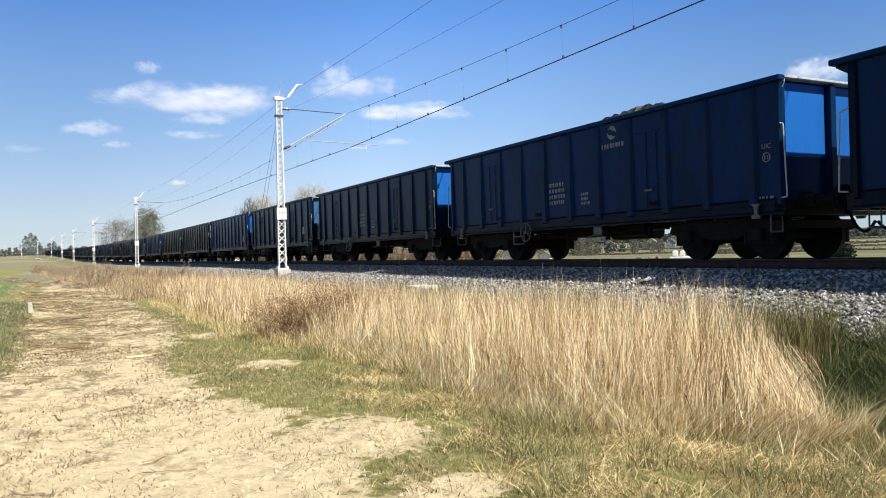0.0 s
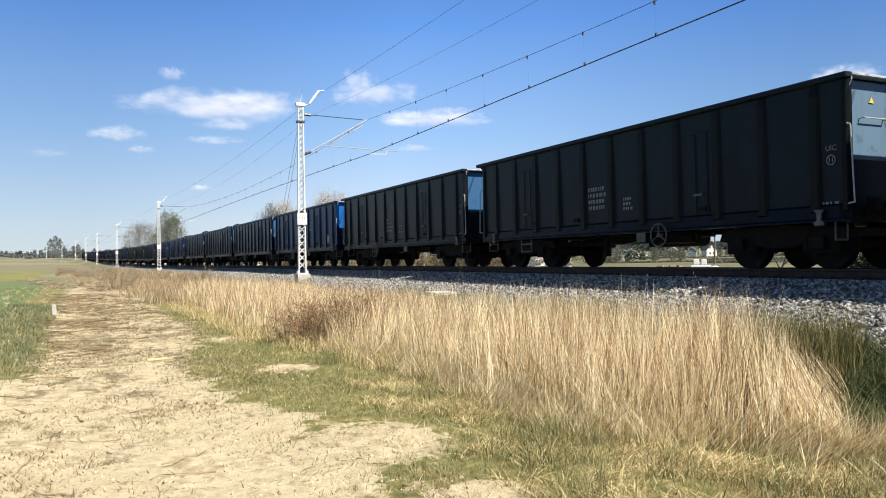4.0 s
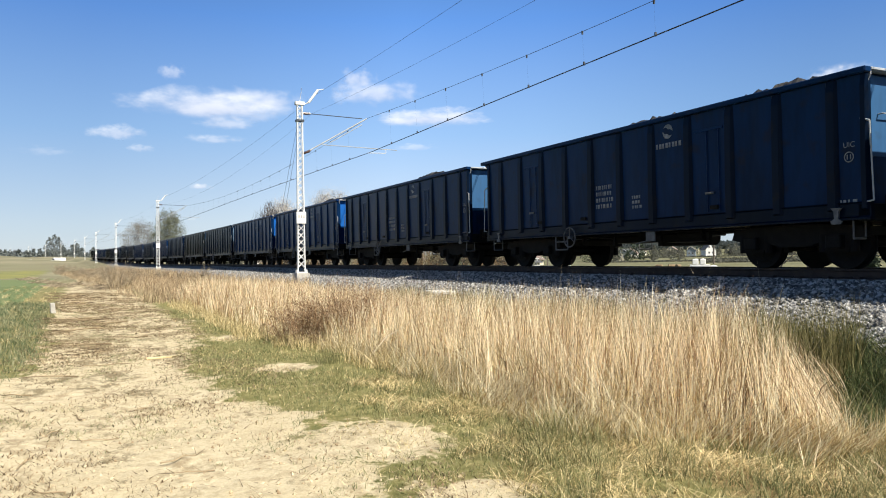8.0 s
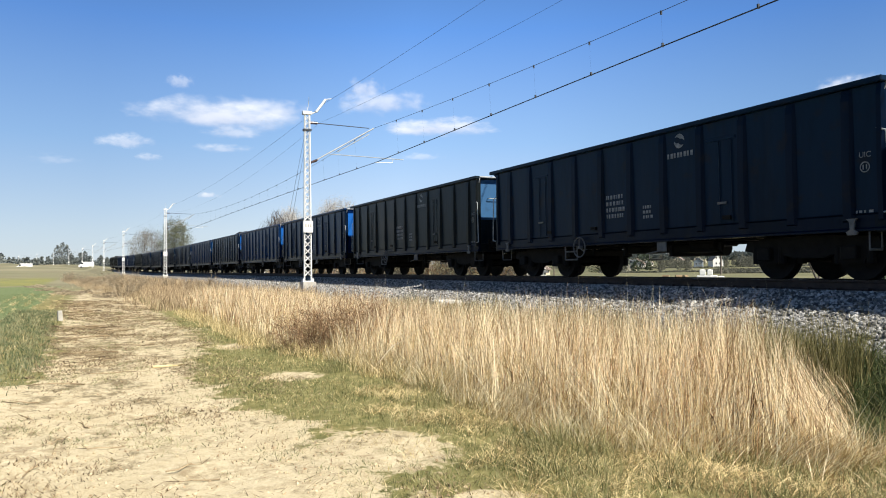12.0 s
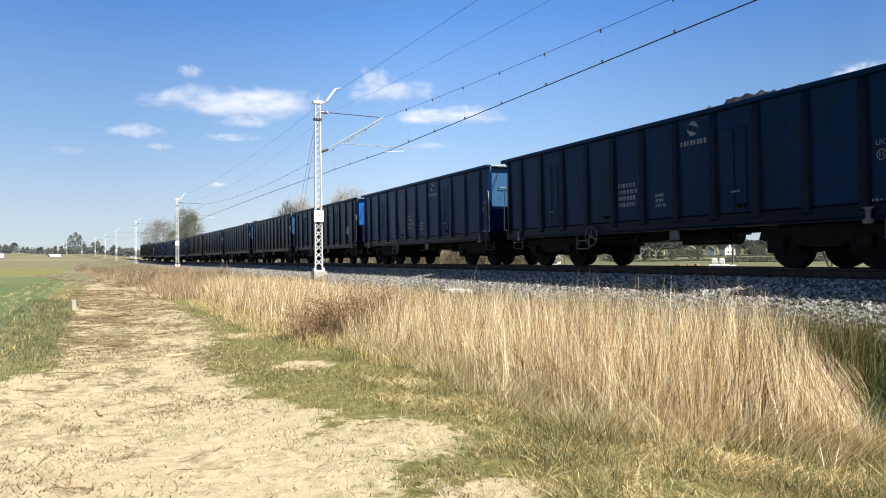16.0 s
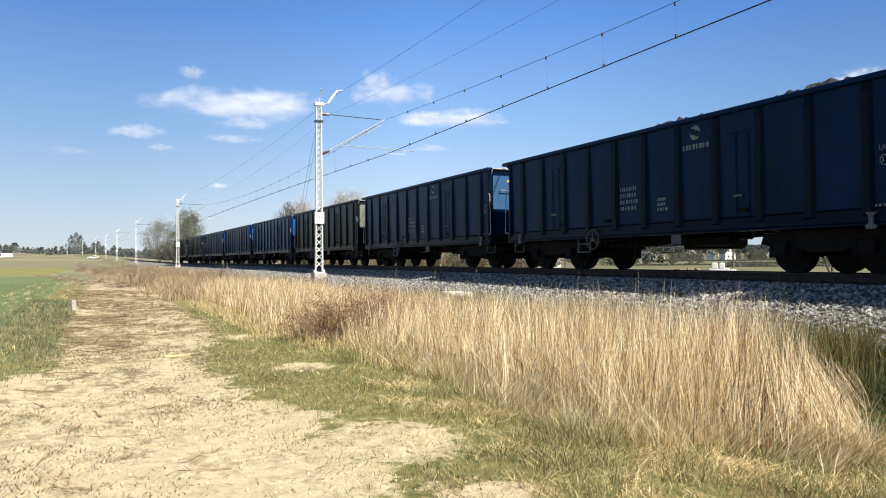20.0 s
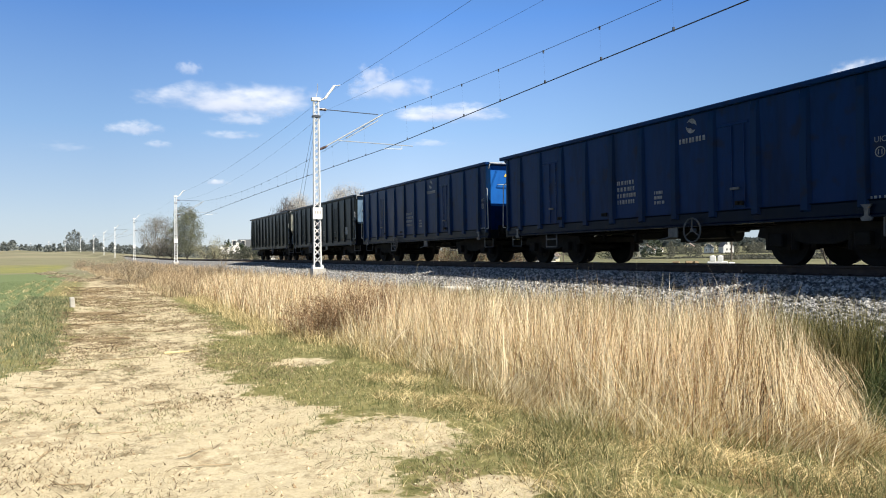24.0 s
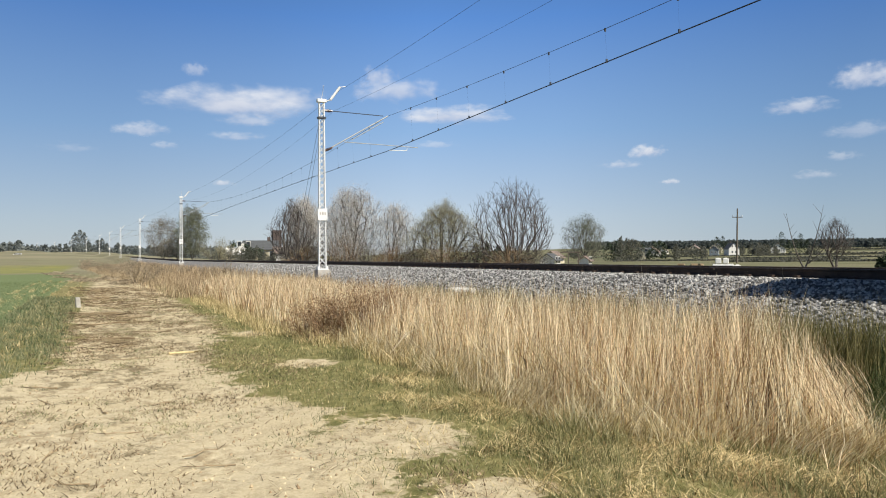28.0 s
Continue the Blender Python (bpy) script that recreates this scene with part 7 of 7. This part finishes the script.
def vehicle(name, label, outline, glass, width, axles):
    """A road vehicle that heads along -x: side outline (x, z), windows (x0, x1, z0, z1) and axle places."""
    v = new(name)
    tagged(v, label, "vehicle", "vehicles on the far road")
    bm = prism(bmesh.new(), outline, "y", -width / 2, width / 2)
    bmesh.ops.bevel(bm, geom=bm.edges[:], offset=0.06, segments=2, affect="EDGES")
    part("body", bm, CAR_WHITE, v)
    for x0, x1, z0, z1 in glass:
        for sy in (-1, 1):
            part("window", box(bmesh.new(), x0, x1, sy * width / 2 - 0.012, sy * width / 2 + 0.012, z0, z1, 0.01), PANE, v)
    for x in axles:
        for sy in (-1, 1):
            y0, y1 = sy * (width / 2 - 0.2), sy * (width / 2 + 0.02)
            wl_ = part("wheel", rod(bmesh.new(), (x, y0, 0.33), (x, y1, 0.33), 0.33, 20), RUBBER, v)
            part("rim", rod(bmesh.new(), (x, y1, 0.33), (x, y1 + sy * 0.01, 0.33), 0.2, 14), DULL, wl_)
    return v


VAN = [(-2.8, 0.35), (2.8, 0.35), (2.8, 2.35), (-1.3, 2.40), (-1.95, 1.45), (-2.75, 1.15)]
CAR = [(-2.1, 0.32), (2.1, 0.32), (2.1, 0.95), (1.75, 1.02), (1.2, 1.45), (-0.5, 1.48), (-1.2, 0.98), (-2.05, 0.85)]
CAR_GLASS = ((-0.95, 0.25, 1.0, 1.36), (0.35, 1.35, 1.0, 1.36))
VAN_GLASS = ((-1.75, -1.0, 1.45, 2.05),)
# vehicle, bearing in degrees at the clip's start, degrees a second, when it sets off
VEHICLES = [(vehicle("white_car", "small white car on the far road", CAR, CAR_GLASS, 1.7, (-1.3, 1.3)), 1.15, -0.62, 5.0),
            (vehicle("white_van", "white delivery van on the far road", VAN, VAN_GLASS, 2.0, (-1.8, 1.7)), 2.80, -0.61, 0.0),
            (vehicle("white_van", "white delivery van on the far road", VAN, VAN_GLASS, 2.0, (-1.8, 1.7)), 7.70, -0.709, 0.0),
            (vehicle("white_car", "small white car on the far road", CAR, CAR_GLASS, 1.7, (-1.3, 1.3)), 10.8, -0.60, 0.0)]
ROAD_S = 330.0


def vehicle_pose(bearing, rate, start, t):
    """On the road across the line, which it meets at rail height."""
    x = ROAD_S * math.tan(math.radians(bearing + rate * max(t, start)))
    off = (x - float(bend(ROAD_S)) - MID_U) / 9
    z = land(x, ROAD_S)
    return pose(x, ROAD_S, z + max(0.0, RAIL_Z + float(grade(ROAD_S)) - z) * math.exp(-off * off))


# white marker post by the track
mk = new("marker_post")
tagged(mk, "short pale concrete boundary post beside the track", "marker post")
mk.matrix_basis = pose(-1.14, 27.5, -0.02, 3, -4, 12)
bm = bmesh.new()
prism(bm, [(-0.08, -0.2), (0.08, -0.2), (0.065, 0.36), (-0.065, 0.36)], "y", -0.07, 0.07)
bmesh.ops.bevel(bm, geom=bm.edges[:], offset=0.015, segments=1, affect="EDGES")
part("body", bm, CONCRETE, mk)
# concrete slab on the slope of the bank
sl = new("concrete_slab")
tagged(sl, "pale weathered concrete slab lying on the bank", "slab")
sl.matrix_basis = on_line(8.62, 18.8, 0.66, -6)
bm = box(bmesh.new(), -0.30, 0.30, -0.52, 0.52, -0.03, 0.07, 0.02)
box(bm, -0.2, 0.2, -0.3, 0.3, -0.3, -0.025, 0.01)
part("body", bm, RENDER_W, sl)
# sticks on the sand
for i, (x, y, ln, r, a) in enumerate(((1.07, 13.52, 0.55, 0.022, -74), (-0.86, 10.5, 0.45, 0.010, 66), (-0.74, 9.5, 0.32, 0.010, 20), (-0.35, 8.11, 0.30, 0.009, -25), (-0.14, 8.82, 0.34, 0.009, 15),
                                      (0.01, 7.59, 0.42, 0.006, 84), (0.68, 6.55, 0.42, 0.006, -62), (0.66, 6.15, 0.40, 0.006, 80), (-0.52, 6.95, 0.28, 0.008, -15), (-0.30, 6.02, 0.26, 0.008, 70),
                                      (0.45, 9.0, 0.25, 0.008, 130), (-0.55, 12.0, 0.8, 0.012, 70), (0.1, 13.2, 0.9, 0.012, 95), (-0.2, 16.5, 1.1, 0.016, 80), (0.7, 17.8, 0.9, 0.016, 60),
                                      (-0.4, 20.4, 1.3, 0.02, 100), (0.3, 22.5, 1.2, 0.02, 70), (-0.7, 24.0, 1.4, 0.024, 85))):
    z = float(ground_z(np.array(x), np.array(y)))
    b = new("stick")
    tagged(b, "pale broken stick lying on the sand" if i == 0 else "thin dry twig lying on the sand", "stick")
    b.matrix_basis = pose(x, y, z + r, 0, 0, a)
    bm = bmesh.new()
    knees = [Vector((random.uniform(-0.07, 0.07) * ln, ln * (q / 4 - 0.5), abs(random.gauss(0, 0.012)))) for q in range(5)]
    for q in range(4):
        rod(bm, knees[q], knees[q + 1], r * (1 - 0.17 * q), 6, r * (0.83 - 0.17 * q))
    for q in (1, 2, 3) if i else ():
        rod(bm, knees[q], knees[q] + Vector((random.choice((-1, 1)) * ln * random.uniform(0.1, 0.22), ln * random.uniform(0.05, 0.2), random.uniform(0.01, 0.05))), r * 0.55, 5, r * 0.25)
    part("twig", bm, HAY if i == 0 else TWIG, b)
# pale broken bough that lies across the reeds beside the bush
b = new("broken_bough")
tagged(b, "pale broken bough lying among the dry reeds", "branch")
b.matrix_basis = pose(4.25, 11.2, 0.42, 0, 0, -70)
part("bough", chain_tube("bough", [((0, -0.55, -0.42), (0.03, -0.1, -0.02), 0.014, 0.013), ((0.03, -0.1, -0.02), (0.0, 0.25, 0.08), 0.013, 0.010), ((0.0, 0.25, 0.08), (0.05, 0.6, 0.30), 0.010, 0.006)], BRUSH), None, b)

# ---- clouds ----
def cloud_material():
    """Soft glowing heaps with a flat base: dense above, thin below, lit white and shaded grey-violet painted in."""
    m = bpy.data.materials.new("cloud")
    m.use_nodes = True
    n, l = m.node_tree.nodes, m.node_tree.links
    n.remove(n["Principled BSDF"])
    co, info = n.new("ShaderNodeTexCoord"), n.new("ShaderNodeObjectInfo")

    def calc(op, a, b, c=None):
        t = n.new("ShaderNodeMath")
        t.operation = op
        for i, v in enumerate((a, b, c)):
            if v is None:
                continue
            if isinstance(v, (int, float)):
                t.inputs[i].default_value = v
            else:
                l.new(v, t.inputs[i])
        return t.outputs[0]

    xyz = n.new("ShaderNodeSeparateXYZ")
    l.new(co.outputs["Object"], xyz.inputs[0])
    at = n.new("ShaderNodeCombineXYZ")
    l.new(calc("MULTIPLY_ADD", xyz.outputs["X"], 1.7, calc("MULTIPLY", info.outputs["Random"], 37.0)), at.inputs["X"])
    l.new(calc("MULTIPLY", info.outputs["Random"], 53.0), at.inputs["Y"])
    l.new(xyz.outputs["Z"], at.inputs["Z"])
    heap = n.new("ShaderNodeTexNoise")
    heap.inputs["Scale"].default_value, heap.inputs["Detail"].default_value, heap.inputs["Roughness"].default_value = 1.25, 6, 0.46
    l.new(at.outputs[0], heap.inputs["Vector"])
    # below the middle the shape is cut off sooner, so that the base lies flat
    low = calc("MULTIPLY", calc("MAXIMUM", calc("MULTIPLY", xyz.outputs["Z"], -1.0), 0.0), 1.5)
    high = calc("MAXIMUM", xyz.outputs["Z"], 0.0)
    up = calc("ADD", low, high)
    away = calc("SQRT", calc("ADD", calc("MULTIPLY", xyz.outputs["X"], xyz.outputs["X"]), calc("MULTIPLY", up, up)), 0.0)
    lump = n.new("ShaderNodeTexNoise")
    lump.inputs["Scale"].default_value, lump.inputs["Detail"].default_value, lump.inputs["Roughness"].default_value = 3.6, 5, 0.5
    l.new(at.outputs[0], lump.inputs["Vector"])
    body = calc("MULTIPLY_ADD", heap.outputs["Fac"], 1.35, calc("MULTIPLY_ADD", lump.outputs["Fac"], 0.75, calc("MULTIPLY", away, -1.2)))
    r = n.new("ShaderNodeMapRange")
    r.interpolation_type = "SMOOTHSTEP"
    l.new(body, r.inputs["Value"])
    r.inputs["From Min"].default_value, r.inputs["From Max"].default_value, r.inputs["To Max"].default_value = 0.06, 0.98, 0.86
    # underside shade is put into the glow's colour
    shade = n.new("ShaderNodeMapRange")
    l.new(calc("MULTIPLY_ADD", heap.outputs["Fac"], 0.9, calc("MULTIPLY_ADD", xyz.outputs["Z"], 0.55, -0.45)), shade.inputs["Value"])
    shade.inputs["From Min"].default_value, shade.inputs["From Max"].default_value = -0.35, 0.30
    tint = n.new("ShaderNodeMix")
    tint.data_type = "RGBA"
    tint.inputs["A"].default_value, tint.inputs["B"].default_value = (0.52, 0.58, 0.74, 1), (0.92, 0.93, 0.96, 1)
    l.new(shade.outputs[0], tint.inputs["Factor"])
    em, tr, mx = n.new("ShaderNodeEmission"), n.new("ShaderNodeBsdfTransparent"), n.new("ShaderNodeMixShader")
    em.inputs["Strength"].default_value = 0.84
    l.new(tint.outputs["Result"], em.inputs["Color"])
    thick = n.new("ShaderNodeAttribute")
    thick.attribute_type, thick.attribute_name = "OBJECT", "thickness"
    l.new(calc("MULTIPLY", r.outputs[0], thick.outputs["Fac"]), mx.inputs[0])
    l.new(tr.outputs[0], mx.inputs[1])
    l.new(em.outputs[0], mx.inputs[2])
    l.new(mx.outputs[0], n["Material Output"].inputs["Surface"])
    return m


CLOUD = cloud_material()
cm = mesh_np("cloud", [(-1.3, 0, -1.3), (1.3, 0, -1.3), (1.3, 0, 1.3), (-1.3, 0, 1.3)], [(0, 1, 2, 3)], (CLOUD,))
# azimuth and height over the horizon, half width and half height, all in degrees, and thickness
CLOUDS = [(7.9, 11.0, 6.4, 1.9, 1.0), (12.2, 11.6, 2.6, 1.2, 0.45), (5.24, 13.24, 1.1, 0.8, 0.40), (1.9, 8.97, 2.3, 0.8, 0.60), (3.13, 7.93, 1.1, 0.42, 0.40), (8.16, 8.72, 2.1, 0.55, 0.45),
          (8.9, 9.9, 2.4, 0.7, 0.55), (20.2, 12.2, 3.6, 1.5, 0.70), (18.6, 13.3, 1.7, 1.0, 0.5), (23.82, 10.42, 4.6, 1.1, 0.95), (7.1, 5.37, 0.9, 0.33, 0.65), (22.95, 8.34, 1.7, 0.4, 0.35),
          (38.46, 7.42, 1.6, 0.75, 0.95), (36.56, 6.6, 1.6, 0.45, 0.50), (40.05, 5.25, 0.8, 0.3, 0.75), (48.52, 9.92, 2.6, 0.8, 0.70), (52.59, 11.52, 2.5, 1.2, 0.80), (49.34, 5.32, 1.6, 0.5, 0.45),
          (52.06, 8.05, 2.7, 0.8, 0.40), (51.05, 6.46, 1.4, 0.45, 0.40), (-2.82, 7.49, 1.9, 0.5, 0.22)]
for az, el, hw, hh, thick in CLOUDS:
    d = 3600.0
    x, y = polar(az, d * math.cos(math.radians(el)))
    ob = new("cloud", cm)
    ob.matrix_basis = pose(x, y, 1.6 + d * math.sin(math.radians(el)), -el, 0, -az) @ Matrix.Diagonal((d * math.radians(hw) * 1.2, 1, d * math.radians(hh) * 1.15, 1))
    ob["thickness"] = thick
    tagged(ob, "soft white fair-weather cloud in the blue sky", "cloud", "clouds", "structure")

# ---- sleepers: the nearest hundred and fifty one by one ----
bm = bmesh.new()
prism(bm, [(-1.3, 0.0), (1.3, 0.0), (1.3, 0.13), (1.05, 0.155), (0.5, 0.155), (0.3, 0.12), (-0.3, 0.12), (-0.5, 0.155), (-1.05, 0.155), (-1.3, 0.13)], "y", -0.13, 0.13)
SLEEPER = mesh_of("sleeper", bm, CONCRETE)
bm = bmesh.new()
for x in (-0.86, -0.64, 0.64, 0.86):
    box(bm, x - 0.05, x + 0.05, -0.06, 0.06, 0.15, 0.20)
CLIPS = mesh_of("rail_clips", bm, RAIL_RUST)
SLEEPERS = tagged(new("sleepers"), "concrete sleepers under the rails", "sleepers", kind="structure")
for i in range(150):
    s = -14 + 0.6 * i
    ob = part("sleeper", SLEEPER, None, SLEEPERS, m=on_line(MID_U, s, RAIL_Z - 0.172 - 0.157 + float(grade(s))))
    part("rail_clips", CLIPS, None, ob)


# ---- movement ----
TRAIN = [(-0.5, -30.6), (0.0, -23.3), (3.0, 19.56), (8.0, 90.2), (11.0, 132.45), (17.0, 216.75), (20.0, 258.9), (25.0, 329.05), (28.0, 371.02)]


def train_at(t):
    return float(np.interp(t, [a for a, _ in TRAIN], [b for _, b in TRAIN]))


def wagon_pose(k, t):
    s = k * PITCH - train_at(t) + BODY / 2
    return on_line(MID_U, s, RAIL_Z + float(grade(s)))


def motions():
    for v, bearing, rate, start in VEHICLES:
        walk(v, [(t, vehicle_pose(bearing, rate, start, t)) for t in range(29)])
    for k, w in WAGONS.items():
        walk(w, [(t, wagon_pose(k, t)) for t in np.arange(0, 28.01, 0.5)])
        # wheels turn while the wagon is near enough for it to show
        t_near = (k * PITCH - 45 + 23.3) / 14.1
        t_far = t_near + 5.6
        frames = sorted({0, 840} | set(range(max(0, int(t_near * 30)), min(840, int(t_far * 30)) + 1)))
        base, turn, rows = frames[0], 0.0, []
        for i, f in enumerate(frames):
            if i and f - frames[i - 1] == 1:
                turn += math.degrees((train_at(f / 30) - train_at(frames[i - 1] / 30)) / 0.46)
            rows.append((f / 30, turn))
        for b in w.children:
            if b.name.split(".")[0] != "bogie":
                continue
            for o in b.children:
                if o.name.split(".")[0] == "wheelset":
                    y = o.matrix_basis.translation.y
                    walk(o, [(t, pose(0, y, 0.46, a, 0, 0)) for t, a in rows])


motions()
